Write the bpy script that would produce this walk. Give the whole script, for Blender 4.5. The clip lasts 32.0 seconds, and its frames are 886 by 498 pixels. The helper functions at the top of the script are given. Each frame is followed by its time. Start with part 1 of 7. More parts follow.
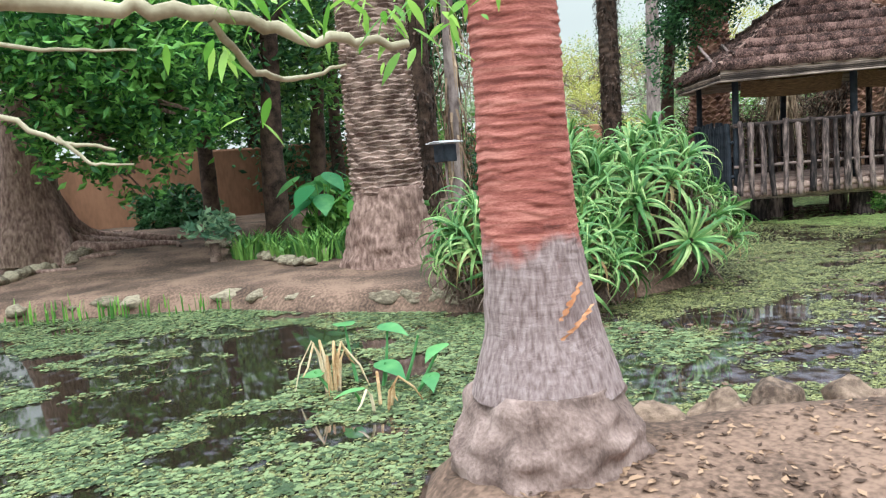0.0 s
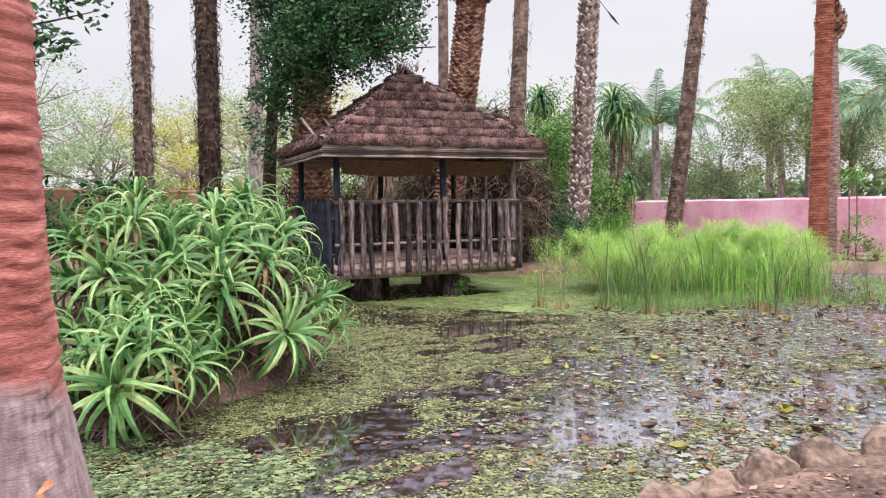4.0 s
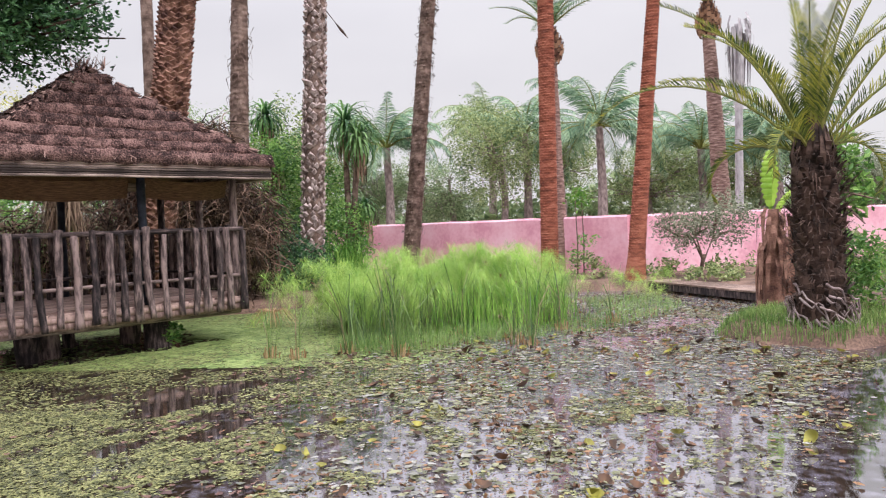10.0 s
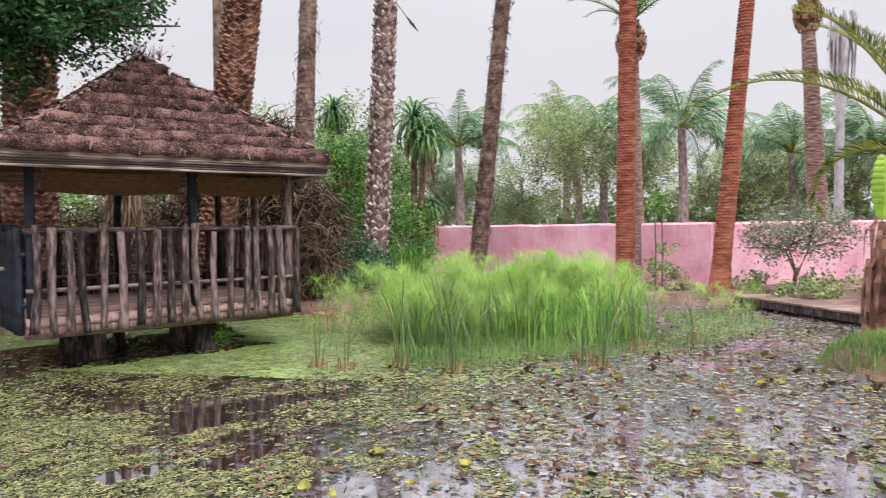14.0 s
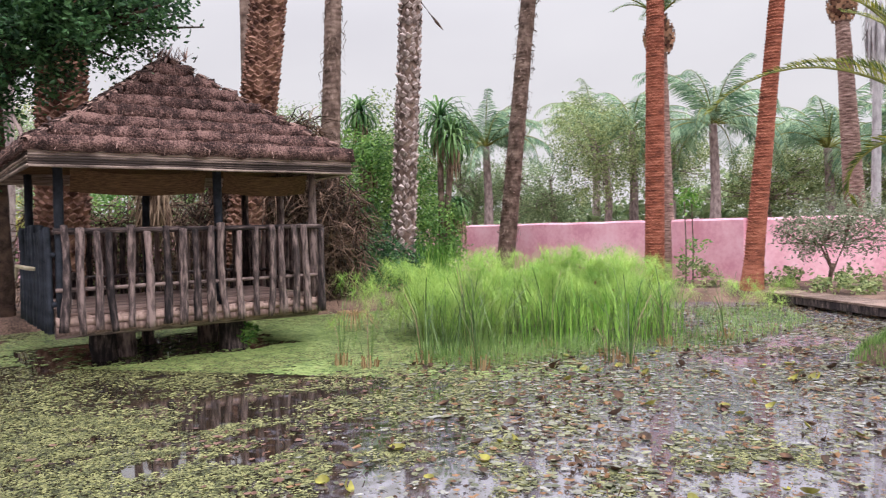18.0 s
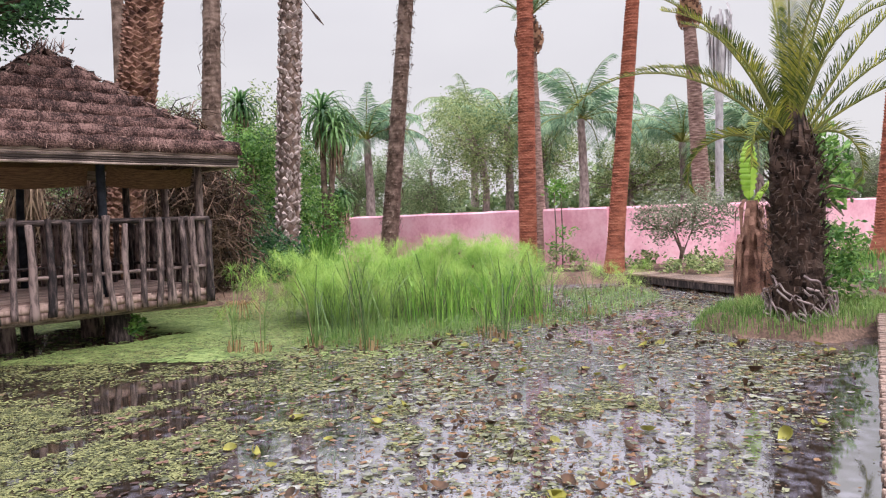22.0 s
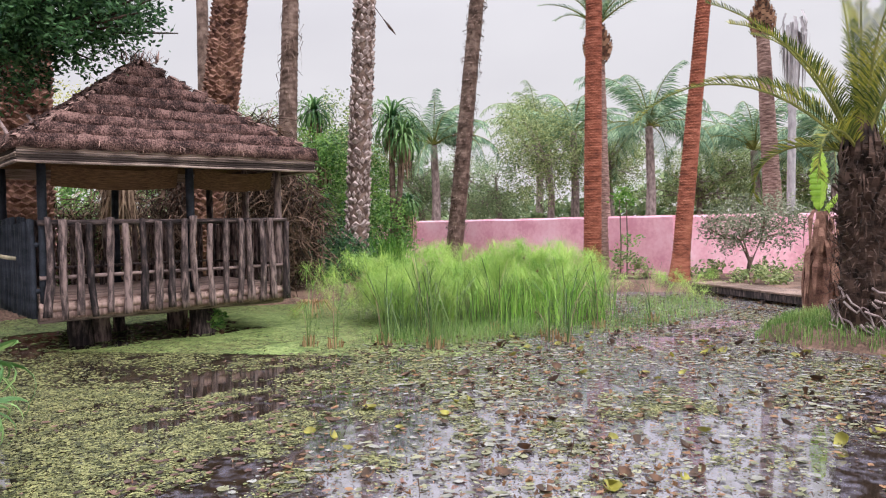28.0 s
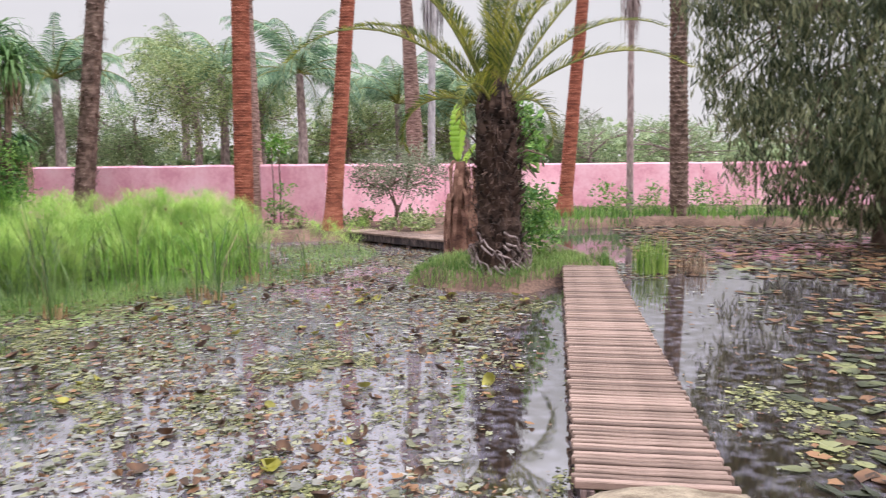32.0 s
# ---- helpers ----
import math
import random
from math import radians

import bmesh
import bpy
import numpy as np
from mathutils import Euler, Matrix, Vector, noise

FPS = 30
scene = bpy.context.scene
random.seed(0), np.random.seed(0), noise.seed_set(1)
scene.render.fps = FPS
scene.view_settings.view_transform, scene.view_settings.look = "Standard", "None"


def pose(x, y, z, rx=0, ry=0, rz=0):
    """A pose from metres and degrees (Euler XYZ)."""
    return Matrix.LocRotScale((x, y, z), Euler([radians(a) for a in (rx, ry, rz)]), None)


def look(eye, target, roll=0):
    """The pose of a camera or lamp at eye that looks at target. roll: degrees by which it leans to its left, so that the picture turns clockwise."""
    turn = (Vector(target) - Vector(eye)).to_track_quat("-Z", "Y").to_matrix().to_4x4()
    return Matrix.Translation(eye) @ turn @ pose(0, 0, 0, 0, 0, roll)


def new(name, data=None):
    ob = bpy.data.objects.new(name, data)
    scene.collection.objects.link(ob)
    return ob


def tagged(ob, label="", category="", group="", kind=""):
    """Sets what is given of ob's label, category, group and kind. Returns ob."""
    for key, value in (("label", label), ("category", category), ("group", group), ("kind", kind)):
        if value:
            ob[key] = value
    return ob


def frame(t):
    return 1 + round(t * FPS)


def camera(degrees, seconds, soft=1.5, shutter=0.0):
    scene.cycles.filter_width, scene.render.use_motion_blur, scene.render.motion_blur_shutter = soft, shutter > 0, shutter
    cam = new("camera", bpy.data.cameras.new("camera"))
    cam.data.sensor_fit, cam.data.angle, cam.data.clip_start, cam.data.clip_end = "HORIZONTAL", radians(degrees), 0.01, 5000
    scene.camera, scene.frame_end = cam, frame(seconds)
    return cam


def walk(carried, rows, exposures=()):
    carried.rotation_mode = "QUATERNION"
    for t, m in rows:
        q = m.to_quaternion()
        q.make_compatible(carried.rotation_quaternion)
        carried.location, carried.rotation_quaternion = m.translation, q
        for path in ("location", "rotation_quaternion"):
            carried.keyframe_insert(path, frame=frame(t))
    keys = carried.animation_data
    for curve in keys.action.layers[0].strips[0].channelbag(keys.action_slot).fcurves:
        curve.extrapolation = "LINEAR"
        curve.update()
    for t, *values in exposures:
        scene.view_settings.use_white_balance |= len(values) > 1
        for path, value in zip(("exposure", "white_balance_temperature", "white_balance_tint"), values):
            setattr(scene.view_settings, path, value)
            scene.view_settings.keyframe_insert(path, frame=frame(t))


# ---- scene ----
cam = camera(62.2, 32.0, soft=1.15, shutter=0.3)
PATH = [
    (0, (2.627, -4.305, 1.948), (0.954, -3.24, 1.696), -4.9),
    (0.5, (2.535, -4.203, 1.973), (0.901, -3.067, 1.774), -4.3),
    (1, (2.413, -4.015, 1.954), (0.882, -2.736, 1.818), -2.6),
    (1.5, (2.314, -3.788, 1.97), (0.924, -2.352, 1.878), -0.8),
    (2, (2.177, -3.586, 1.96), (0.92, -2.032, 1.885), -0.2),
    (2.5, (1.999, -3.41, 1.929), (0.856, -1.771, 1.853), -0.3),
    (3, (1.836, -3.245, 1.933), (0.792, -1.54, 1.856), -0.7),
    (3.5, (1.704, -3.079, 1.939), (0.74, -1.329, 1.846), -1.1),
    (5.5, (1.429, -2.354, 1.931), (0.632, -0.527, 1.768), -0.2),
    (6, (1.309, -2.17, 1.947), (0.582, -0.312, 1.813), -1.1),
    (6.5, (1.224, -1.986, 1.956), (0.581, -0.096, 1.839), -1.9),
    (7, (1.168, -1.796, 1.932), (0.596, 0.118, 1.833), -2.1),
    (7.5, (1.118, -1.622, 1.956), (0.583, 0.304, 1.883), -1.8),
    (8, (1.079, -1.467, 1.98), (0.566, 0.466, 1.924), -1.6),
    (8.5, (1.054, -1.356, 1.971), (0.585, 0.588, 1.915), -1.6),
    (9, (1.023, -1.172, 1.968), (0.626, 0.787, 1.902), -1.8),
    (9.5, (0.99, -0.961, 1.982), (0.68, 1.013, 1.914), -2.2),
    (10, (0.974, -0.763, 1.974), (0.743, 1.222, 1.905), -2.3),
    (10.5, (0.989, -0.585, 1.964), (0.812, 1.406, 1.891), -1.9),
    (11, (1.021, -0.398, 1.976), (0.874, 1.595, 1.904), -1.1),
    (11.5, (1.048, -0.244, 1.995), (0.911, 1.75, 1.927), -0.3),
    (12, (1.053, -0.105, 1.985), (0.918, 1.889, 1.913), -0.1),
    (12.5, (1.038, 0.031, 1.983), (0.893, 2.024, 1.905), -0.3),
    (13, (1.01, 0.13, 2.008), (0.824, 2.12, 1.931), -0.7),
    (13.5, (0.99, 0.198, 2.021), (0.712, 2.178, 1.95), -1.0),
    (14, (0.983, 0.231, 2.034), (0.559, 2.184, 1.97), -0.8),
    (14.5, (0.985, 0.261, 2.029), (0.394, 2.171, 1.972), -0.3),
    (15, (0.983, 0.255, 2.082), (0.243, 2.112, 2.02), 0.2),
    (15.5, (0.99, 0.273, 2.088), (0.147, 2.086, 2.023), 0.4),
    (17.5, (1.07, 0.348, 1.955), (0.436, 2.243, 1.891), -0.9),
    (18, (1.069, 0.322, 1.952), (0.564, 2.256, 1.894), -1.4),
    (18.5, (1.091, 0.235, 1.97), (0.672, 2.19, 1.917), -1.7),
    (19, (1.126, 0.13, 1.969), (0.748, 2.093, 1.913), -1.6),
    (19.5, (1.171, 0.025, 1.953), (0.808, 1.99, 1.879), -1.4),
    (20, (1.193, -0.049, 1.943), (0.831, 1.915, 1.85), -1.3),
    (20.5, (1.186, -0.137, 1.94), (0.835, 1.83, 1.842), -1.3),
    (21, (1.166, -0.229, 1.922), (0.855, 1.745, 1.831), -1.6),
    (21.5, (1.149, -0.312, 1.904), (0.902, 1.671, 1.819), -2.0),
    (22, (1.139, -0.41, 1.906), (0.95, 1.579, 1.818), -2.1),
    (22.5, (1.135, -0.504, 1.903), (0.971, 1.487, 1.811), -2.0),
    (23, (1.155, -0.599, 1.892), (0.986, 1.391, 1.791), -1.5),
    (23.5, (1.176, -0.704, 1.872), (0.997, 1.285, 1.765), -1.0),
    (24, (1.176, -0.772, 1.893), (0.982, 1.216, 1.79), -0.8),
    (24.5, (1.169, -0.82, 1.911), (0.944, 1.166, 1.835), -0.9),
    (25, (1.159, -0.823, 1.901), (0.896, 1.159, 1.849), -0.9),
    (25.5, (1.152, -0.853, 1.909), (0.853, 1.124, 1.865), -0.7),
    (27.5, (1.148, -0.858, 1.912), (0.797, 1.11, 1.854), -1.0),
    (28, (1.146, -0.845, 1.911), (0.787, 1.121, 1.841), -1.1),
    (28.5, (1.151, -0.856, 1.915), (0.777, 1.107, 1.833), -1.1),
    (29, (1.149, -0.841, 1.91), (0.76, 1.119, 1.815), -1.1),
    (29.5, (1.149, -0.812, 1.898), (0.778, 1.15, 1.782), -0.8),
    (30, (1.161, -0.79, 1.886), (0.884, 1.186, 1.739), -0.5),
    (30.5, (1.152, -0.636, 1.851), (1.048, 1.352, 1.666), -0.2),
    (31, (1.146, -0.47, 1.843), (1.252, 1.516, 1.631), 0.1),
    (31.5, (1.152, -0.311, 1.873), (1.478, 1.65, 1.653), -0.2),
    (32, (1.191, -0.151, 1.878), (1.745, 1.759, 1.658), -0.5),
]
walk(cam, [(t, look(eye, target, roll)) for t, eye, target, roll in PATH], exposures=[(0, 0.38, 5950, -10), (1, 0.46, 6000, -8), (2.2, 0.38, 6150, 5), (3, 0.36, 6250, 8), (6, 0.32, 6400, 10), (9, 0.23, 6400, 10), (32, 0.19, 6400, 10)])

# ---- light ----
world = bpy.data.worlds.new("overcast")
scene.world = world
world.use_nodes = True
wn = world.node_tree
wn.nodes.clear()
w_out = wn.nodes.new("ShaderNodeOutputWorld")
w_bg = wn.nodes.new("ShaderNodeBackground")
w_sky = wn.nodes.new("ShaderNodeTexSky")
w_sky.sky_type = "NISHITA"
w_sky.sun_disc = False
w_sky.sun_elevation = radians(48)
w_sky.sun_rotation = radians(60)
w_sky.dust_density = 4.0
w_mul = wn.nodes.new("ShaderNodeVectorMath")
w_mul.operation = "SCALE"
w_mul.inputs["Scale"].default_value = 0.05
wn.links.new(w_sky.outputs["Color"], w_mul.inputs[0])
w_tc = wn.nodes.new("ShaderNodeTexCoord")
w_map = wn.nodes.new("ShaderNodeMapping")
w_map.inputs["Scale"].default_value = (1.5, 1.5, 4.0)
w_noise = wn.nodes.new("ShaderNodeTexNoise")
w_noise.inputs["Scale"].default_value = 1.6
w_noise.inputs["Detail"].default_value = 4.0
w_ramp = wn.nodes.new("ShaderNodeValToRGB")
w_ramp.color_ramp.elements[0].position, w_ramp.color_ramp.elements[1].position = 0.3, 0.7
w_ramp.color_ramp.elements[0].color = (0.69, 0.668, 0.70, 1)
w_ramp.color_ramp.elements[1].color = (0.765, 0.742, 0.765, 1)
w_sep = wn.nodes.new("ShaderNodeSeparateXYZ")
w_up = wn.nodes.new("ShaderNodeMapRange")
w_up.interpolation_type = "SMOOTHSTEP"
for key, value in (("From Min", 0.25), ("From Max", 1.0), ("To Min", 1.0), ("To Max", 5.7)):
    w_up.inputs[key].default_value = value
w_grad = wn.nodes.new("ShaderNodeVectorMath")
w_grad.operation = "SCALE"
w_mix = wn.nodes.new("ShaderNodeMix")
w_mix.data_type = "RGBA"
w_mix.inputs["Factor"].default_value = 0.93
wn.links.new(w_tc.outputs["Generated"], w_map.inputs["Vector"])
wn.links.new(w_map.outputs["Vector"], w_noise.inputs["Vector"])
wn.links.new(w_noise.outputs["Fac"], w_ramp.inputs["Fac"])
wn.links.new(w_mul.outputs["Vector"], w_mix.inputs["A"])
wn.links.new(w_tc.outputs["Generated"], w_sep.inputs["Vector"])
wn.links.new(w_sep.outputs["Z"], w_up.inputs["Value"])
w_blue = wn.nodes.new("ShaderNodeMapRange")
for key, value in (("From Min", 0.12), ("From Max", 0.6), ("To Min", 0.0), ("To Max", 1.0)):
    w_blue.inputs[key].default_value = value
w_tint = wn.nodes.new("ShaderNodeMix")
w_tint.data_type = "RGBA"
w_tint.blend_type = "MULTIPLY"
w_tint.inputs["B"].default_value = (0.98, 0.98, 1.035, 1)
wn.links.new(w_sep.outputs["Z"], w_blue.inputs["Value"])
wn.links.new(w_blue.outputs["Result"], w_tint.inputs["Factor"])
wn.links.new(w_ramp.outputs["Color"], w_tint.inputs["A"])
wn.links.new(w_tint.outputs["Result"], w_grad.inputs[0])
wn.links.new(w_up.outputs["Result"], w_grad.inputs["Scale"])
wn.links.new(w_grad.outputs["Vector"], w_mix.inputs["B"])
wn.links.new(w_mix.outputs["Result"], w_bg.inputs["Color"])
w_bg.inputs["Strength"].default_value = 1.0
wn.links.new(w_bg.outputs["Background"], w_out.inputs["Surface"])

sun_data = bpy.data.lights.new("sun", "SUN")
sun_data.energy = 1.3
sun_data.angle = radians(25)
sun_data.color = (1.0, 0.985, 0.97)
sun = new("sun", sun_data)
sun.matrix_world = look((20, -12, 30), (0, 6, 0))


# ---- materials ----
def material(name, col_a, col_b, scale=6.0, rough=0.85, bump=0.3, detail=6.0, stretch=(1, 1, 1), fine=60.0, spec=0.3,
             rand=0.0, island=0.0, col_c=None, metal=0.0, trans=0.0, soft_dist=0.01, fine_k=0.35):
    """Two-scale noise colour, per-piece variation and fine relief."""
    m = bpy.data.materials.new(name)
    m.use_nodes = True
    t = m.node_tree
    b = t.nodes["Principled BSDF"]
    tc = t.nodes.new("ShaderNodeTexCoord")
    mp = t.nodes.new("ShaderNodeMapping")
    mp.inputs["Scale"].default_value = stretch
    t.links.new(tc.outputs["Object"], mp.inputs["Vector"])
    n1 = t.nodes.new("ShaderNodeTexNoise")
    n1.inputs["Scale"].default_value, n1.inputs["Detail"].default_value = scale, detail
    n2 = t.nodes.new("ShaderNodeTexNoise")
    n2.inputs["Scale"].default_value, n2.inputs["Detail"].default_value = fine, 3.0
    for n in (n1, n2):
        t.links.new(mp.outputs["Vector"], n.inputs["Vector"])
    ramp = t.nodes.new("ShaderNodeValToRGB")
    ramp.color_ramp.elements[0].position, ramp.color_ramp.elements[1].position = 0.32, 0.68
    ramp.color_ramp.elements[0].color = (*col_a, 1)
    ramp.color_ramp.elements[1].color = (*col_b, 1)
    if col_c:
        e = ramp.color_ramp.elements.new(0.5)
        e.color = (*col_c, 1)
    add = t.nodes.new("ShaderNodeMath")
    add.operation = "MULTIPLY_ADD"
    add.inputs[1].default_value, add.inputs[2].default_value = fine_k, -fine_k / 2
    t.links.new(n2.outputs["Fac"], add.inputs[0])
    total = t.nodes.new("ShaderNodeMath")
    total.operation = "ADD"
    t.links.new(n1.outputs["Fac"], total.inputs[0])
    t.links.new(add.outputs[0], total.inputs[1])
    last = total
    if rand or island:
        if island:
            geo = t.nodes.new("ShaderNodeNewGeometry")
            src = geo.outputs["Random Per Island"]
        else:
            inf = t.nodes.new("ShaderNodeObjectInfo")
            src = inf.outputs["Random"]
        mm = t.nodes.new("ShaderNodeMath")
        mm.operation = "MULTIPLY_ADD"
        k = island or rand
        mm.inputs[1].default_value, mm.inputs[2].default_value = k, -k / 2
        t.links.new(src, mm.inputs[0])
        tot2 = t.nodes.new("ShaderNodeMath")
        tot2.operation = "ADD"
        t.links.new(last.outputs[0], tot2.inputs[0])
        t.links.new(mm.outputs[0], tot2.inputs[1])
        last = tot2
    t.links.new(last.outputs[0], ramp.inputs["Fac"])
    t.links.new(ramp.outputs["Color"], b.inputs["Base Color"])
    b.inputs["Roughness"].default_value = rough
    b.inputs["Specular IOR Level"].default_value = spec
    b.inputs["Metallic"].default_value = metal
    if bump:
        bp = t.nodes.new("ShaderNodeBump")
        bp.inputs["Strength"].default_value, bp.inputs["Distance"].default_value = bump, soft_dist
        t.links.new(total.outputs[0], bp.inputs["Height"])
        t.links.new(bp.outputs["Normal"], b.inputs["Normal"])
    if trans:
        tr = t.nodes.new("ShaderNodeBsdfTranslucent")
        mx = t.nodes.new("ShaderNodeMixShader")
        mx.inputs["Fac"].default_value = trans
        t.links.new(ramp.outputs["Color"], tr.inputs["Color"])
        t.links.new(b.outputs["BSDF"], mx.inputs[1])
        t.links.new(tr.outputs["BSDF"], mx.inputs[2])
        t.links.new(mx.outputs["Shader"], t.nodes["Material Output"].inputs["Surface"])
    return m


M = {}
M["soil"] = material("soil", (0.050, 0.031, 0.023), (0.225, 0.142, 0.105), 1.4, 0.95, 0.7, fine=26, col_c=(0.128, 0.079, 0.058), fine_k=0.7)
M["wall_pink"] = material("wall_pink", (0.70, 0.325, 0.405), (0.87, 0.545, 0.615), 1.3, 0.92, 0.5, fine=9, col_c=(0.81, 0.44, 0.52), detail=10, fine_k=0.45)
M["wall_brown"] = material("wall_brown", (0.15, 0.075, 0.045), (0.30, 0.15, 0.092), 0.8, 0.95, 0.3, fine=12, stretch=(1, 1, 0.35))
M["rock"] = material("rock", (0.085, 0.055, 0.042), (0.34, 0.235, 0.175), 3.0, 0.9, 0.9, fine=30, rand=0.25, col_c=(0.20, 0.135, 0.10), soft_dist=0.04)
M["rock_pale"] = material("rock_pale", (0.13, 0.10, 0.07), (0.36, 0.30, 0.215), 3.5, 0.92, 0.8, fine=40, rand=0.3, soft_dist=0.03)
M["bark_red"] = material("bark_red", (0.25, 0.082, 0.064), (0.55, 0.235, 0.185), 5, 0.85, 0.7, stretch=(1.4, 1.4, 6), fine=45, col_c=(0.385, 0.125, 0.092))
M["bark_grey"] = material("bark_grey", (0.15, 0.11, 0.105), (0.42, 0.335, 0.315), 3, 0.9, 0.6, stretch=(3.0, 3.0, 1.2), fine=60, col_c=(0.29, 0.225, 0.215))
M["bark_base"] = material("bark_base", (0.12, 0.08, 0.07), (0.36, 0.26, 0.235), 3.5, 0.95, 0.9, stretch=(1.6, 1.6, 1.2), fine=30, col_c=(0.225, 0.155, 0.138), soft_dist=0.03, fine_k=0.4)
M["bark_flare"] = material("bark_flare", (0.12, 0.07, 0.058), (0.40, 0.265, 0.225), 5, 0.95, 0.9, stretch=(3, 3, 1.2), fine=40, col_c=(0.245, 0.155, 0.13), soft_dist=0.03)
M["bark_pale"] = material("bark_pale", (0.27, 0.25, 0.26), (0.52, 0.49, 0.50), 3, 0.9, 0.4, stretch=(3, 3, 1), fine=50, col_c=(0.40, 0.375, 0.385))
M["scar_wood"] = material("scar_wood", (0.42, 0.17, 0.08), (0.6, 0.31, 0.17), 9, 0.8, 0.3, stretch=(2, 2, 1))
M["bark_orange"] = material("bark_orange", (0.15, 0.05, 0.033), (0.42, 0.16, 0.105), 3, 0.9, 0.6, stretch=(1, 1, 4), fine=30, col_c=(0.30, 0.098, 0.06), fine_k=0.6)
M["bark_mottled"] = material("bark_mottled", (0.12, 0.085, 0.075), (0.47, 0.385, 0.36), 5.0, 0.9, 0.7, stretch=(1, 1, 0.8), fine=30, col_c=(0.36, 0.285, 0.26), island=0.25)
M["bark_brown"] = material("bark_brown", (0.07, 0.045, 0.035), (0.27, 0.19, 0.155), 4.5, 0.95, 0.8, fine=35, col_c=(0.15, 0.10, 0.08))
M["bark_scale"] = material("bark_scale", (0.06, 0.028, 0.022), (0.34, 0.19, 0.14), 4, 0.95, 0.6, fine=40, island=0.2, col_c=(0.175, 0.088, 0.063))
M["bark_zigzag"] = material("bark_zigzag", (0.10, 0.06, 0.05), (0.47, 0.335, 0.29), 5, 0.95, 0.5, fine=40, island=0.25, col_c=(0.235, 0.165, 0.14))
M["knob_scale"] = material("knob_scale", (0.10, 0.045, 0.03), (0.46, 0.27, 0.17), 6, 0.95, 0.6, fine=40, island=0.4, col_c=(0.32, 0.19, 0.12))
M["bark_ring"] = material("bark_ring", (0.10, 0.058, 0.05), (0.42, 0.29, 0.25), 5, 0.95, 0.6, stretch=(1, 1, 5), fine=36, col_c=(0.24, 0.15, 0.125), fine_k=0.5)
M["bark_dark"] = material("bark_dark", (0.014, 0.009, 0.007), (0.11, 0.068, 0.052), 5, 0.95, 0.8, fine=40, island=0.3)
M["thatch"] = material("thatch", (0.022, 0.011, 0.010), (0.25, 0.145, 0.125), 5, 0.95, 1.0, fine=42, col_c=(0.10, 0.054, 0.047), soft_dist=0.04, fine_k=1.0)
M["straw"] = material("straw", (0.034, 0.018, 0.016), (0.34, 0.215, 0.18), 8, 0.9, 0.2, island=0.9, col_c=(0.105, 0.06, 0.052))
M["dead_leaf"] = material("dead_leaf", (0.11, 0.066, 0.044), (0.44, 0.31, 0.215), 4, 0.9, 0.2, island=0.6)
M["twig_dark"] = material("twig_dark", (0.024, 0.015, 0.011), (0.19, 0.12, 0.085), 3, 0.95, 0.2, island=0.7, col_c=(0.09, 0.056, 0.04))
M["log"] = material("log", (0.015, 0.011, 0.012), (0.28, 0.20, 0.185), 4, 0.85, 0.9, stretch=(5, 5, 1), fine=60, rand=0.28, col_c=(0.082, 0.058, 0.056))
M["plank_deck"] = material("plank_deck", (0.17, 0.108, 0.094), (0.48, 0.33, 0.285), 3, 0.85, 0.5, stretch=(1, 8, 8), fine=40, rand=0.3)
M["fascia"] = material("fascia", (0.05, 0.035, 0.03), (0.40, 0.30, 0.255), 3, 0.85, 0.7, stretch=(1, 10, 14), fine=50, rand=0.4, col_c=(0.20, 0.145, 0.12))
M["cane"] = material("cane", (0.04, 0.028, 0.025), (0.44, 0.335, 0.285), 2.5, 0.8, 0.6, stretch=(9, 9, 0.8), fine=40, rand=0.5, col_c=(0.19, 0.14, 0.12))
M["branch"] = material("branch", (0.24, 0.20, 0.13), (0.48, 0.42, 0.30), 6, 0.85, 0.4, fine=50)
M["mat"] = material("mat", (0.06, 0.030, 0.015), (0.17, 0.095, 0.048), 5, 0.9, 0.4, stretch=(1, 14, 14), fine=30)
M["dock_wood"] = material("dock_wood", (0.10, 0.066, 0.052), (0.30, 0.21, 0.17), 3, 0.75, 0.5, stretch=(1, 8, 8), fine=40, rand=0.35, col_c=(0.19, 0.13, 0.102))
M["black_paint"] = material("black_paint", (0.006, 0.008, 0.012), (0.035, 0.04, 0.055), 5, 0.8, 0.3, fine=50)
M["litter"] = material("litter", (0.06, 0.034, 0.024), (0.34, 0.215, 0.14), 4, 0.9, 0.2, island=0.8, col_c=(0.15, 0.085, 0.055))
M["taro_dry"] = material("taro_dry", (0.34, 0.19, 0.09), (0.66, 0.54, 0.38), 3, 0.8, 0.3, rand=0.6, col_c=(0.56, 0.38, 0.21))
M["rachis"] = material("rachis", (0.10, 0.12, 0.025), (0.25, 0.24, 0.06), 5, 0.6, 0.1)


def leaf(name, a, b, k=0.55, trans=0.3, rough=0.5, scale=1.2, c=None):
    M[name] = material(name, a, b, scale, rough, 0.0, island=k, trans=trans, spec=0.35, fine=8, col_c=c)


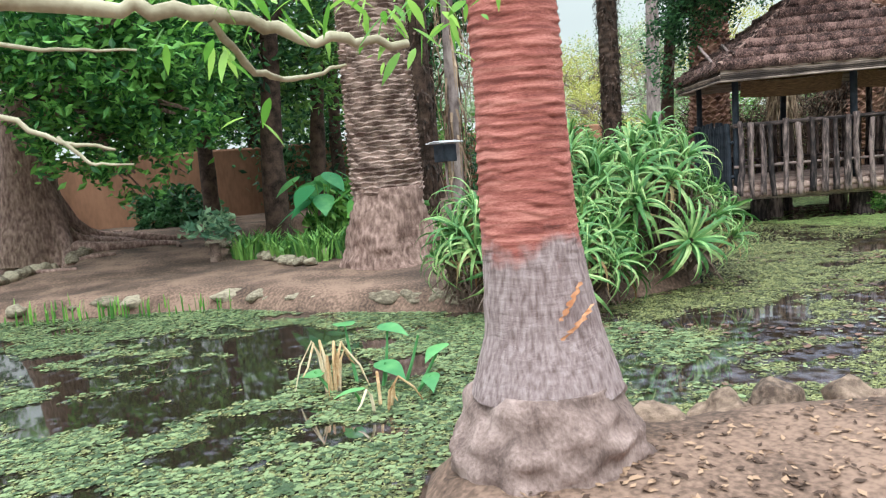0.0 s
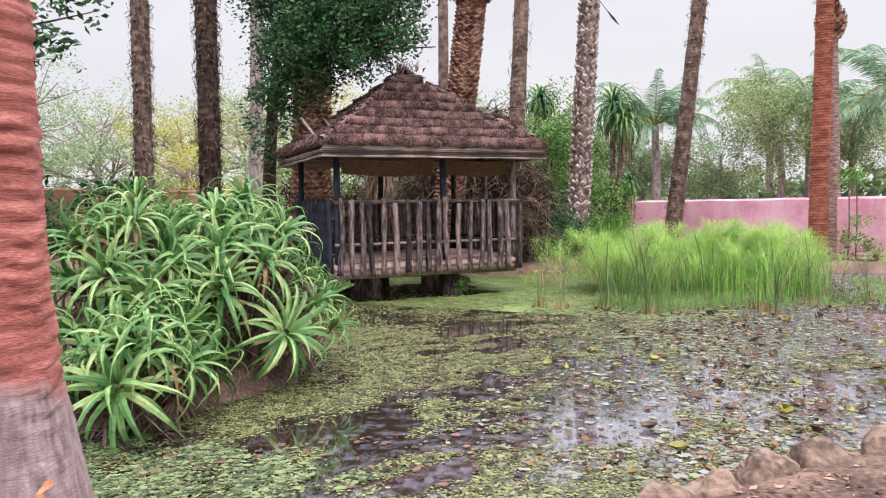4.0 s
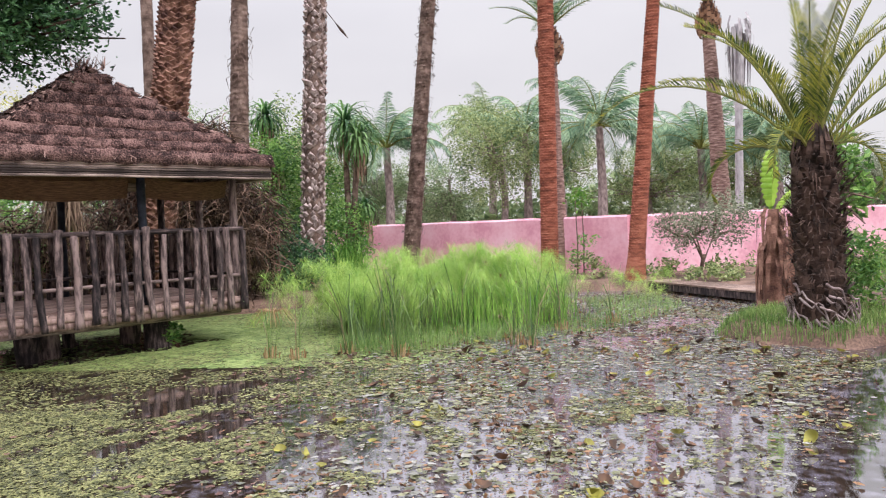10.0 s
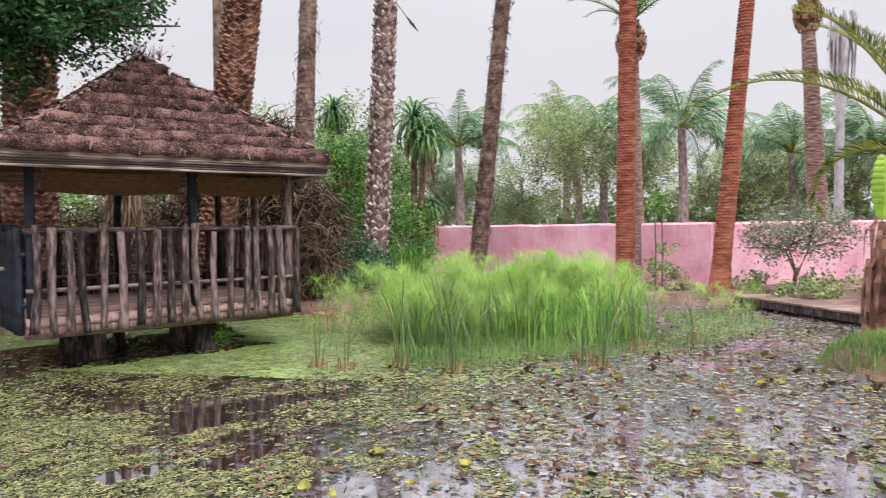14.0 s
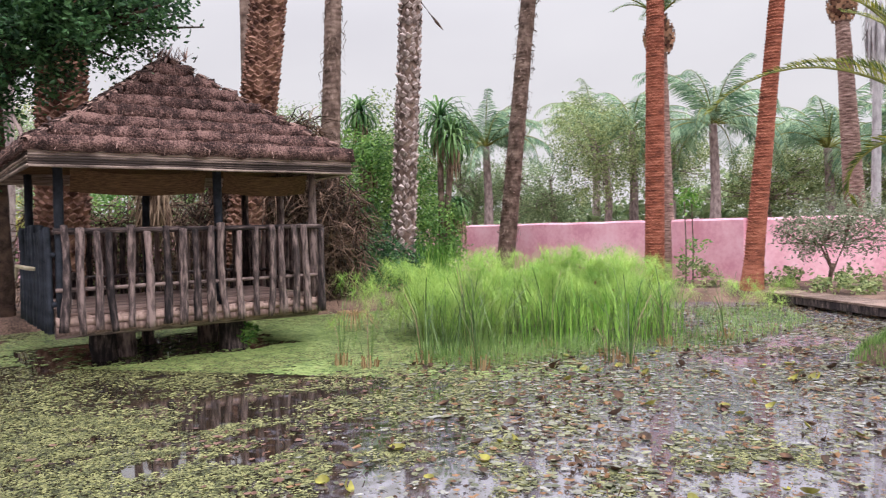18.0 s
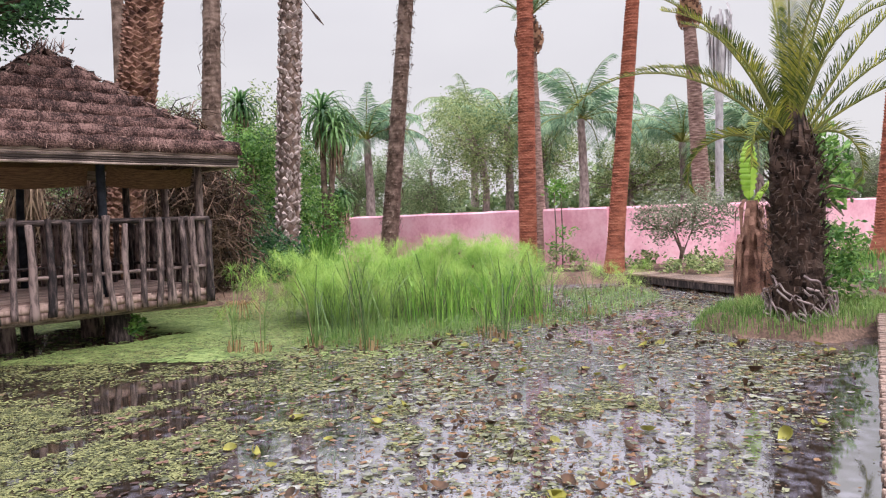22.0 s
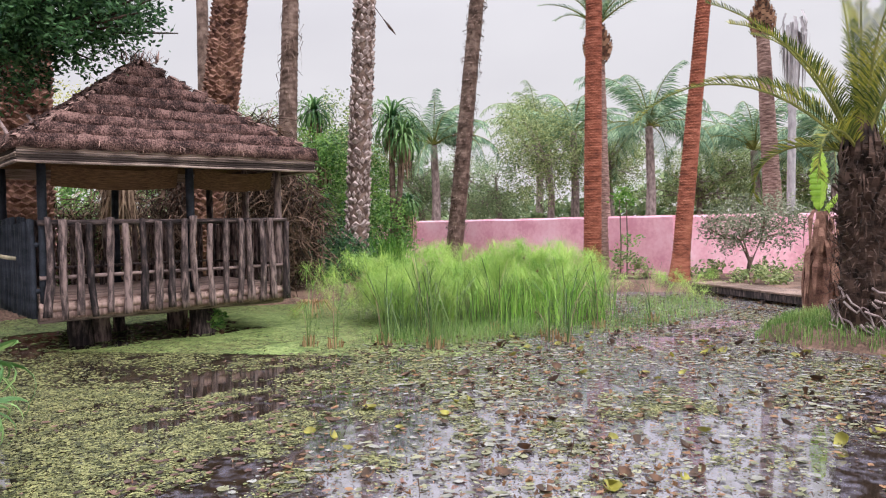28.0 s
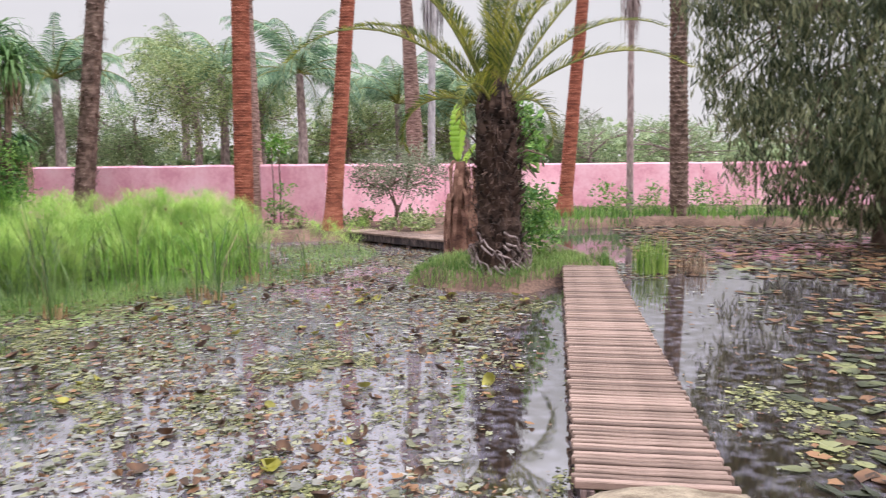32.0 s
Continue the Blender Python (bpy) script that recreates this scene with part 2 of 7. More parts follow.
leaf("papyrus", (0.15, 0.30, 0.045), (0.52, 0.66, 0.19), c=(0.34, 0.51, 0.11), k=0.22, scale=2.2, trans=0.4)
leaf("reed", (0.10, 0.20, 0.035), (0.32, 0.44, 0.10))
leaf("grass", (0.09, 0.19, 0.04), (0.28, 0.40, 0.12))
leaf("rush", (0.12, 0.29, 0.035), (0.36, 0.57, 0.12))
leaf("sedge", (0.035, 0.075, 0.022), (0.16, 0.24, 0.07))
leaf("aloe", (0.07, 0.17, 0.045), (0.40, 0.50, 0.20), c=(0.20, 0.345, 0.105), rough=0.5, k=0.5, scale=2.0, trans=0.2)
leaf("foliage_droop", (0.04, 0.058, 0.028), (0.25, 0.26, 0.14), c=(0.12, 0.145, 0.07))
leaf("aloe_dry", (0.25, 0.13, 0.06), (0.5, 0.36, 0.2), rough=0.8)
leaf("foliage_dark", (0.012, 0.045, 0.018), (0.09, 0.20, 0.07), c=(0.04, 0.115, 0.038))
leaf("foliage_mid", (0.06, 0.155, 0.035), (0.25, 0.42, 0.10), c=(0.135, 0.275, 0.062))
leaf("foliage_fig", (0.025, 0.095, 0.022), (0.20, 0.42, 0.085), c=(0.085, 0.225, 0.045), k=0.7)
leaf("young_leaf", (0.13, 0.30, 0.04), (0.36, 0.56, 0.12), c=(0.23, 0.43, 0.07), trans=0.5)
leaf("yucca", (0.03, 0.09, 0.03), (0.19, 0.33, 0.115), c=(0.085, 0.19, 0.06))
leaf("foliage_bright", (0.07, 0.20, 0.03), (0.24, 0.43, 0.08))
leaf("foliage_olive", (0.11, 0.165, 0.06), (0.43, 0.49, 0.22), c=(0.265, 0.33, 0.13))
# far leaves paler and greyer: distance haze put into their colour
leaf("foliage_far_hazy", (0.18, 0.26, 0.13), (0.42, 0.51, 0.28), c=(0.295, 0.39, 0.20))
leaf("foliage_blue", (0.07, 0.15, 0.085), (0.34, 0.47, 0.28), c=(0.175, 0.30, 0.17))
leaf("foliage_grey", (0.13, 0.16, 0.10), (0.34, 0.37, 0.25))
leaf("foliage_yellow", (0.32, 0.34, 0.08), (0.60, 0.56, 0.19))
leaf("palm_green", (0.035, 0.06, 0.010), (0.33, 0.32, 0.045), c=(0.13, 0.165, 0.022), rough=0.6, trans=0.25)
leaf("banana", (0.18, 0.36, 0.03), (0.42, 0.62, 0.10), trans=0.45, rough=0.4)
leaf("lotus", (0.05, 0.20, 0.07), (0.20, 0.44, 0.16), trans=0.35)
leaf("pad_green", (0.085, 0.09, 0.05), (0.25, 0.25, 0.145), k=0.45, trans=0.1, c=(0.155, 0.16, 0.085), rough=0.45, scale=3.0)
leaf("pad_pale", (0.12, 0.12, 0.095), (0.29, 0.285, 0.255), k=0.35, trans=0.05, c=(0.20, 0.198, 0.168), rough=0.6, scale=3.0)
leaf("pad_brown", (0.04, 0.022, 0.012), (0.23, 0.125, 0.058), k=0.6, trans=0.05, c=(0.108, 0.054, 0.028), rough=0.65)
leaf("pad_red", (0.035, 0.018, 0.015), (0.18, 0.095, 0.07), k=0.6, trans=0.05, c=(0.085, 0.044, 0.036), rough=0.5)
leaf("pad_dark", (0.03, 0.036, 0.018), (0.19, 0.20, 0.085), k=0.7, trans=0.05, c=(0.085, 0.095, 0.04), rough=0.5)
leaf("pad_yellow", (0.16, 0.15, 0.025), (0.42, 0.40, 0.08), k=0.5, trans=0.1, c=(0.28, 0.26, 0.04))
leaf("duckweed", (0.10, 0.155, 0.042), (0.29, 0.36, 0.125), c=(0.20, 0.27, 0.08), k=0.5, trans=0.0, rough=0.7, scale=2.5)
leaf("weed_mat", (0.042, 0.048, 0.018), (0.27, 0.27, 0.11), k=0.5, trans=0.0, rough=0.6, c=(0.138, 0.145, 0.053), scale=6.0)
leaf("weed_grey", (0.035, 0.058, 0.022), (0.19, 0.235, 0.105), k=0.8, trans=0.0, rough=0.6, c=(0.092, 0.128, 0.052))


def water_material():
    """Dark pond water; sky reflection is painted in pale lilac where the lilies grow."""
    m = bpy.data.materials.new("pond_water")
    m.use_nodes = True
    t = m.node_tree
    b = t.nodes["Principled BSDF"]
    tc = t.nodes.new("ShaderNodeTexCoord")
    n = t.nodes.new("ShaderNodeTexNoise")
    n.inputs["Scale"].default_value, n.inputs["Detail"].default_value = 1.3, 3
    t.links.new(tc.outputs["Object"], n.inputs["Vector"])
    bp = t.nodes.new("ShaderNodeBump")
    bp.inputs["Strength"].default_value, bp.inputs["Distance"].default_value = 0.12, 0.012
    t.links.new(n.outputs["Fac"], bp.inputs["Height"])
    n2 = t.nodes.new("ShaderNodeTexNoise")
    n2.inputs["Scale"].default_value, n2.inputs["Detail"].default_value = 6.5, 10
    n2.inputs["Roughness"].default_value = 0.68
    t.links.new(tc.outputs["Object"], n2.inputs["Vector"])
    sep = t.nodes.new("ShaderNodeSeparateXYZ")
    t.links.new(tc.outputs["Object"], sep.inputs["Vector"])
    reach = t.nodes.new("ShaderNodeMapRange")
    for key, value in (("From Min", -3.0), ("From Max", 1.4), ("To Min", -0.12), ("To Max", 0.105)):
        reach.inputs[key].default_value = value
    t.links.new(sep.outputs["X"], reach.inputs["Value"])
    plus = t.nodes.new("ShaderNodeMath")
    plus.operation = "ADD"
    across = t.nodes.new("ShaderNodeVectorMath")
    across.operation = "DOT_PRODUCT"
    across.inputs[1].default_value = (-0.906, 0.423, 0.0)
    t.links.new(tc.outputs["Object"], across.inputs[0])
    side = t.nodes.new("ShaderNodeMapRange")
    for key, value in (("From Min", -0.9), ("From Max", 0.5), ("To Min", -0.15), ("To Max", 0.0)):
        side.inputs[key].default_value = value
    t.links.new(across.outputs["Value"], side.inputs["Value"])
    both = t.nodes.new("ShaderNodeMath")
    both.operation = "ADD"
    t.links.new(reach.outputs["Result"], both.inputs[0])
    t.links.new(side.outputs["Result"], both.inputs[1])
    t.links.new(n2.outputs["Fac"], plus.inputs[0])
    t.links.new(both.outputs[0], plus.inputs[1])
    # ramp from dark water to lilac: reflected sky put into the base colour
    ramp = t.nodes.new("ShaderNodeValToRGB")
    ramp.color_ramp.elements[0].position, ramp.color_ramp.elements[1].position = 0.43, 0.58
    ramp.color_ramp.elements[0].color = (0.024, 0.017, 0.012, 1)
    ramp.color_ramp.elements[1].color = (0.15, 0.14, 0.168, 1)
    t.links.new(plus.outputs[0], ramp.inputs["Fac"])
    t.links.new(ramp.outputs["Color"], b.inputs["Base Color"])
    b.inputs["Roughness"].default_value = 0.04
    b.inputs["IOR"].default_value = 4.8
    t.links.new(bp.outputs["Normal"], b.inputs["Normal"])
    return m


M["water"] = water_material()


# ---- building helpers ----
rng = np.random.default_rng(7)


def raw(name, verts, faces, mat, parent=None, label="", smooth=False):
    me = bpy.data.meshes.new(name)
    me.from_pydata(verts.tolist() if isinstance(verts, np.ndarray) else verts, [],
                   faces.tolist() if isinstance(faces, np.ndarray) else faces)
    me.materials.append(mat)
    if smooth:
        me.polygons.foreach_set("use_smooth", [True] * len(me.polygons))
    me.update()
    ob = new(name, me)
    ob.parent = parent
    if label:
        ob["label"] = label
    return ob


def part(name, bm, mat, parent=None, label="", smooth=False):
    me = bpy.data.meshes.new(name)
    bm.to_mesh(me)
    bm.free()
    me.materials.append(mat)
    if smooth:
        me.polygons.foreach_set("use_smooth", [True] * len(me.polygons))
    ob = new(name, me)
    ob.parent = parent
    if label:
        ob["label"] = label
    return ob


def thing(name, x, y, z, label, category, group="", rz=0.0):
    e = new(name)
    e.matrix_world = pose(x, y, z, 0, 0, rz)
    e.empty_display_size = 0.2
    return tagged(e, label, category, group)


class Soup:
    """Collects strips and quads into one mesh."""

    def __init__(self):
        self.v, self.f, self.n = [], [], 0

    def add(self, verts, faces):
        self.v.append(np.asarray(verts, float))
        self.f.extend((np.asarray(faces) + self.n).tolist())
        self.n += len(verts)

    def strip(self, pts, widths, side):
        """A ribbon along pts, side: its width direction (one, or one a point)."""
        pts = np.asarray(pts, float)
        side = np.broadcast_to(np.asarray(side, float), pts.shape)
        w = np.asarray(widths, float)[:, None] / 2
        k = len(pts)
        v = np.empty((2 * k, 3))
        v[0::2], v[1::2] = pts - side * w, pts + side * w
        a = np.arange(k - 1) * 2
        self.add(v, np.stack([a, a + 1, a + 3, a + 2], 1))

    def tube(self, pts, radii, sides=6):
        pts = np.asarray(pts, float)
        k = len(pts)
        d = np.gradient(pts, axis=0)
        d /= np.linalg.norm(d, axis=1, keepdims=True) + 1e-9
        ref = np.where(np.abs(d[:, 2:3]) > 0.9, [[1.0, 0, 0]], [[0, 0, 1.0]])
        a = np.cross(d, ref)
        a /= np.linalg.norm(a, axis=1, keepdims=True) + 1e-9
        b = np.cross(d, a)
        an = np.linspace(0, 2 * np.pi, sides, endpoint=False)
        ring = a[:, None] * np.cos(an)[None, :, None] + b[:, None] * np.sin(an)[None, :, None]
        v = (pts[:, None] + ring * np.asarray(radii, float)[:, None, None]).reshape(-1, 3)
        f = []
        for i in range(k - 1):
            for j in range(sides):
                f.append((i * sides + j, i * sides + (j + 1) % sides, (i + 1) * sides + (j + 1) % sides, (i + 1) * sides + j))
        self.add(v, f)

    def leaves(self, centres, size, upness=0.3, aspect=2.2):
        """Folded four-sided leaves at the given centres."""
        c = np.asarray(centres, float)
        n = len(c)
        d = rng.normal(size=(n, 3))
        d[:, 2] = d[:, 2] * 0.6 - upness
        d /= np.linalg.norm(d, axis=1, keepdims=True)
        s = np.cross(d, rng.normal(size=(n, 3)))
        s /= np.linalg.norm(s, axis=1, keepdims=True)
        up = np.cross(s, d)
        ln = size * rng.uniform(0.6, 1.3, (n, 1))
        wd = ln / aspect
        v = np.empty((n, 4, 3))
        v[:, 0] = c - d * ln / 2
        v[:, 1] = c + s * wd / 2 + up * wd * 0.18
        v[:, 2] = c + d * ln / 2
        v[:, 3] = c - s * wd / 2 + up * wd * 0.18
        a = np.arange(n)[:, None] * 4
        self.add(v.reshape(-1, 3), np.concatenate([a + [[0, 1, 2]], a + [[0, 2, 3]]]).astype(int))

    def make(self, name, mat, parent=None, label="", smooth=False):
        ob = raw(name, np.concatenate(self.v), self.f, mat, parent, label, smooth)
        if parent is not None and len(self.v) > 40:
            ob["kind"] = "stuff"
        return ob


def blob_points(n, centre, radii, hollow=0.35):
    p = rng.normal(size=(n, 3))
    p /= np.linalg.norm(p, axis=1, keepdims=True)
    r = rng.uniform(hollow ** 3, 1, (n, 1)) ** (1 / 3)
    return np.asarray(centre) + p * r * np.asarray(radii)


def smooth_noise(p, s):
    return noise.noise(Vector((p[0] * s, p[1] * s, p[2] * s)))


# ---- ground and pond ----
POND = [(0.35, -6.5), (0.25, -4.2), (-0.25, -2.9), (-1.15, -2.1), (-1.2, -1.2), (-0.55, -0.75), (-0.35, -0.2), (0.1, 0.35), (0.6, 1.15), (1.1, 1.95), (1.6, 2.75),
        (2.3, 3.3), (2.9, 3.3), (3.6, 3.0), (4.6, 2.2), (6.5, 1.0), (10, 0.5), (15, 2), (19, 7), (20.5, 14), (19.3, 16.7), (16.2, 19.2),
        (13.8, 20.2), (11.0, 20.0), (9.2, 18.4), (8.4, 15.5), (7.9, 12.3), (7.3, 10.75), (6.5, 10.6), (5.4, 9.9), (4.4, 10.5), (3.9, 11.4),
        (4.6, 12.6), (5.3, 13.4), (5.95, 14.9), (5.5, 16.9), (4.7, 19.0), (3.0, 19.1), (0.5, 19), (-2, 18.6), (-4.2, 17.6), (-5.6, 16.2), (-8, 15.2), (-10.4, 13.8),
        (-11.6, 12.0), (-11.4, 10.2), (-10.2, 8), (-8.4, 6.2), (-6.3, 5.2), (-4.4, 4.6), (-3.6, 3.6), (-3.7, 2.2), (-4.3, 1.0), (-5.3, 0.35), (-6.6, -0.6), (-8.1, -1.4),
        (-10.3, -4.1), (-12, -7), (-10, -10), (-4, -11), (-0.5, -9.5)]
INLETS = [[(-14.2, 1.1), (-10.9, 2.2), (-12.5, 4.2), (-16.3, 4.4), (-17.4, 3.1)], [(-13.2, -4.2), (-14.2, -2.8), (-15.6, -2.6), (-19, -5), (-15, -7)]]


def signed(poly, x, y):
    """Distance to the polygon's edge, negative inside."""
    best = np.full(x.shape, 1e9)
    inside = np.zeros(x.shape, bool)
    n = len(poly)
    for i in range(n):
        (x0, y0), (x1, y1) = poly[i], poly[(i + 1) % n]
        dx, dy = x1 - x0, y1 - y0
        u = np.clip(((x - x0) * dx + (y - y0) * dy) / (dx * dx + dy * dy), 0, 1)
        best = np.minimum(best, np.hypot(x - x0 - u * dx, y - y0 - u * dy))
        cross = ((y0 > y) != (y1 > y)) & (x < (x1 - x0) * (y - y0) / ((y1 - y0) if y1 != y0 else 1e-9) + x0)
        inside ^= cross
    return np.where(inside, -best, best)


def pond_distance(x, y):
    d = signed(POND, x, y)
    for p in INLETS:
        d = np.minimum(d, signed(p, x, y) + 0.05)
    return d


def ground_height(x, y):
    x, y = np.asarray(x, float), np.asarray(y, float)
    d = pond_distance(x, y)
    h = np.where(d < 0, np.maximum(-0.5, d * 1.0), 0.27 * (1 - np.exp(-np.maximum(d, 0) / 0.13)))
    wob = 0.03 * np.sin(x * 1.7 + np.sin(y * 1.3) * 1.2) * np.cos(y * 1.5 + x * 0.4) + 0.014 * np.sin(x * 5.1 + y * 2.3) * np.sin(y * 4.3 - x * 1.1)
    rise = 0.3 * np.clip((-x - 11.5) / 5, 0, 1)
    return h + np.where(d > 0.1, wob * np.clip(d, 0, 1) + rise, 0)


def gh(x, y):
    return float(ground_height(np.array([x]), np.array([y]))[0])


def axis(lo, hi, step, far):
    mid = np.arange(lo, hi + 1e-6, step)
    out = np.array([1.5, 4, 8, 15, 30, 60, 120, 260, far])
    return np.concatenate([lo - out[::-1], mid, hi + out])


gx, gy = axis(-24, 22, 0.22, 900), axis(-12, 32, 0.22, 900)
GX, GY = np.meshgrid(gx, gy)
GZ = ground_height(GX.ravel(), GY.ravel())
nx, ny = len(gx), len(gy)
ii, jj = np.meshgrid(np.arange(nx - 1), np.arange(ny - 1))
q0 = (jj * nx + ii).ravel()
ground = raw("ground", np.stack([GX.ravel(), GY.ravel(), GZ], 1), np.stack([q0, q0 + 1, q0 + nx + 1, q0 + nx], 1), M["soil"], smooth=True)
tagged(ground, "brown bare earth banks with leaf litter round the pond", "ground", kind="structure")

wx, wy = np.array([-26.0, 24.0]), np.array([-14.0, 30.0])
water = raw("water", np.array([[wx[0], wy[0], 0], [wx[1], wy[0], 0], [wx[1], wy[1], 0], [wx[0], wy[1], 0]], float), [(0, 1, 2, 3)], M["water"])
tagged(water, "still dark brown pond water reflecting a white sky", "water", kind="structure")


# ---- walls ----
def wall(name, line, z0, z1, thick, mat, label):
    """A wall along a line of points, with a rounded coping."""
    for k, ((x0, y0), (x1, y1)) in enumerate(zip(line, line[1:])):
        L = math.hypot(x1 - x0, y1 - y0)
        n = max(2, int(L / 0.5))
        prof = [(-thick / 2, z0), (-thick / 2, z1 - 0.06), (-thick / 2 + 0.05, z1), (thick / 2 - 0.05, z1), (thick / 2, z1 - 0.06), (thick / 2, z0)]
        ux, uy = (x1 - x0) / L, (y1 - y0) / L
        v, f = [], []
        for i in range(n + 1):
            s = L * i / n
            for (o, z) in prof:
                dz = 0.03 * noise.noise(Vector((s * 0.9 + k * 9, 0, z))) if z > z0 else 0
                do = 0.015 * noise.noise(Vector((s * 0.8, k * 5.0, z * 1.2)))
                v.append((x0 + ux * s - uy * (o + do), y0 + uy * s + ux * (o + do), z + dz))
        m = len(prof)
        for i in range(n):
            for j in range(m - 1):
                f.append((i * m + j, (i + 1) * m + j, (i + 1) * m + j + 1, i * m + j + 1))
        f += [tuple(range(m))[::-1], tuple(range(n * m, n * m + m))]
        tagged(raw(name, v, f, mat), label, "wall", kind="structure")


wall("wall_north", [(-21.8, 20.2), (-14, 26.5), (-6.8, 29.4), (4.0, 21.6), (14.2, 27.2), (21, 25.5), (34, 20)], 0, 2.02, 0.3, M["wall_pink"], "weathered pink rendered garden wall behind the pond")
wall("wall_west", [(-23.5, -12), (-22.3, -1.0), (-21.2, 4.2), (-21.8, 20.2)], 0.2, 2.75, 0.3, M["wall_brown"], "stained brown earthen garden wall behind the trees")


# ---- timber pavilion on piles ----
def log_bm(length, r0, r1, sides=8, wobble=0.25, seed=0, segs=7, bend=0.0):
    """A knobbly debarked pole along z, its foot at the origin."""
    bm = bmesh.new()
    rings = []
    for i in range(segs + 1):
        u = i / segs
        r = r0 + (r1 - r0) * u
        ring = []
        for j in range(sides):
            a = 2 * math.pi * j / sides
            k = 1 + wobble * noise.noise(Vector((math.cos(a) * 1.2 + seed * 3.1, math.sin(a) * 1.2, u * length * 3 + seed)))
            ox = bend * math.sin(u * 3.14) + 0.012 * noise.noise(Vector((seed, u * 4, 2)))
            ring.append(bm.verts.new((r * k * math.cos(a) + ox, r * k * math.sin(a), u * length)))
        rings.append(ring)
    for a, b in zip(rings, rings[1:]):
        for j in range(sides):
            bm.faces.new((a[j], a[(j + 1) % sides], b[(j + 1) % sides], b[j]))
    bm.faces.new(rings[0][::-1])
    top = bm.verts.new((sum(v.co.x for v in rings[-1]) / sides, sum(v.co.y for v in rings[-1]) / sides, length + r1 * 0.25))
    for j in range(sides):
        bm.faces.new((rings[-1][j], rings[-1][(j + 1) % sides], top))
    return bm


def box_bm(x0, y0, z0, x1, y1, z1, bevel=0.008):
    bm = bmesh.new()
    bmesh.ops.create_cube(bm, size=1.0, matrix=Matrix.LocRotScale(((x0 + x1) / 2, (y0 + y1) / 2, (z0 + z1) / 2), None, (x1 - x0, y1 - y0, z1 - z0)))
    if bevel:
        bmesh.ops.bevel(bm, geom=bm.edges[:], offset=bevel, segments=1, affect="EDGES")
    return bm


GZ_ANGLE = 51.26
GZ_X, GZ_Y = -6.875, 8.971
GL, GD, DECK, RAIL = 4.14, 3.1, 0.91, 2.08
pavilion = thing("pavilion", GZ_X, GZ_Y, 0, "open timber pavilion with thatched roof on piles over the pond", "pavilion", rz=GZ_ANGLE)

# piles, in local axes: x along the front, y to the back
for k, (px, py, r) in enumerate([(0.78, 0.85, 0.19), (1.12, 1.1, 0.2), (2.66, 1.5, 0.18), (2.76, 0.55, 0.2), (3.6, 2.6, 0.2), (1.75, 2.0, 0.1)]):
    ob = part("support_post", log_bm(DECK + 0.36, r * 1.08, r, 10, 0.25, k), M["log"], pavilion, smooth=True)
    ob.matrix_basis = pose(px, py, -0.5, 0, 0, k * 40)

# deck beams, round logs under the boards and the boards
for k, py in enumerate((0.12, 1.5, GD - 0.12)):
    ob = part("deck_beam", log_bm(GL, 0.09, 0.09, 8, 0.2, 20 + k), M["log"], pavilion, smooth=True)
    ob.matrix_basis = pose(0.0, py, DECK - 0.34, 0, 90, 0)
n_joist = 26
joist_mesh = [log_bm(GD + 0.12, 0.062, 0.058, 7, 0.22, 40 + k) for k in range(4)]
joist_data = []
for bm in joist_mesh:
    me = bpy.data.meshes.new("deck_log")
    bm.to_mesh(me)
    bm.free()
    me.materials.append(M["plank_deck"])
    joist_data.append(me)
for k in range(n_joist):
    ob = new("deck_log", joist_data[k % 4])
    ob.parent = pavilion
    ob.matrix_basis = pose(0.08 + k * (GL - 0.16) / (n_joist - 1), -0.1, DECK - 0.16 + 0.008 * (k % 3), -90, 0, 0)
for k in range(14):
    y0 = 0.02 + k * (GD - 0.04) / 14
    ob = part("deck_board", box_bm(0.0, y0, DECK - 0.098, GL, y0 + GD / 14 - 0.012, DECK - 0.055), M["plank_deck"], pavilion)
for py, zz in ((-0.13, DECK - 0.17), (-0.12, DECK - 0.29)):
    ob = part("edge_log", log_bm(GL + 0.02, 0.075, 0.07, 8, 0.25, 61), M["plank_deck"], pavilion, smooth=True)
    ob.matrix_basis = pose(-0.01, py + 0.09, zz, 0, 90, 0)

# railings
bal_data = []
for k in range(9):
    me = bpy.data.meshes.new("baluster")
    bm = log_bm(1.64 + 0.06 * math.sin(k * 2.3), 0.060 + 0.011 * math.sin(k * 1.7), 0.052 + 0.010 * math.cos(k * 2.1), 9, 0.36, 80 + k, 12, bend=0.05 * math.sin(k * 1.9))
    bm.to_mesh(me)
    bm.free()
    me.materials.append(M["log"])
    me.polygons.foreach_set("use_smooth", [True] * len(me.polygons))
    bal_data.append(me)


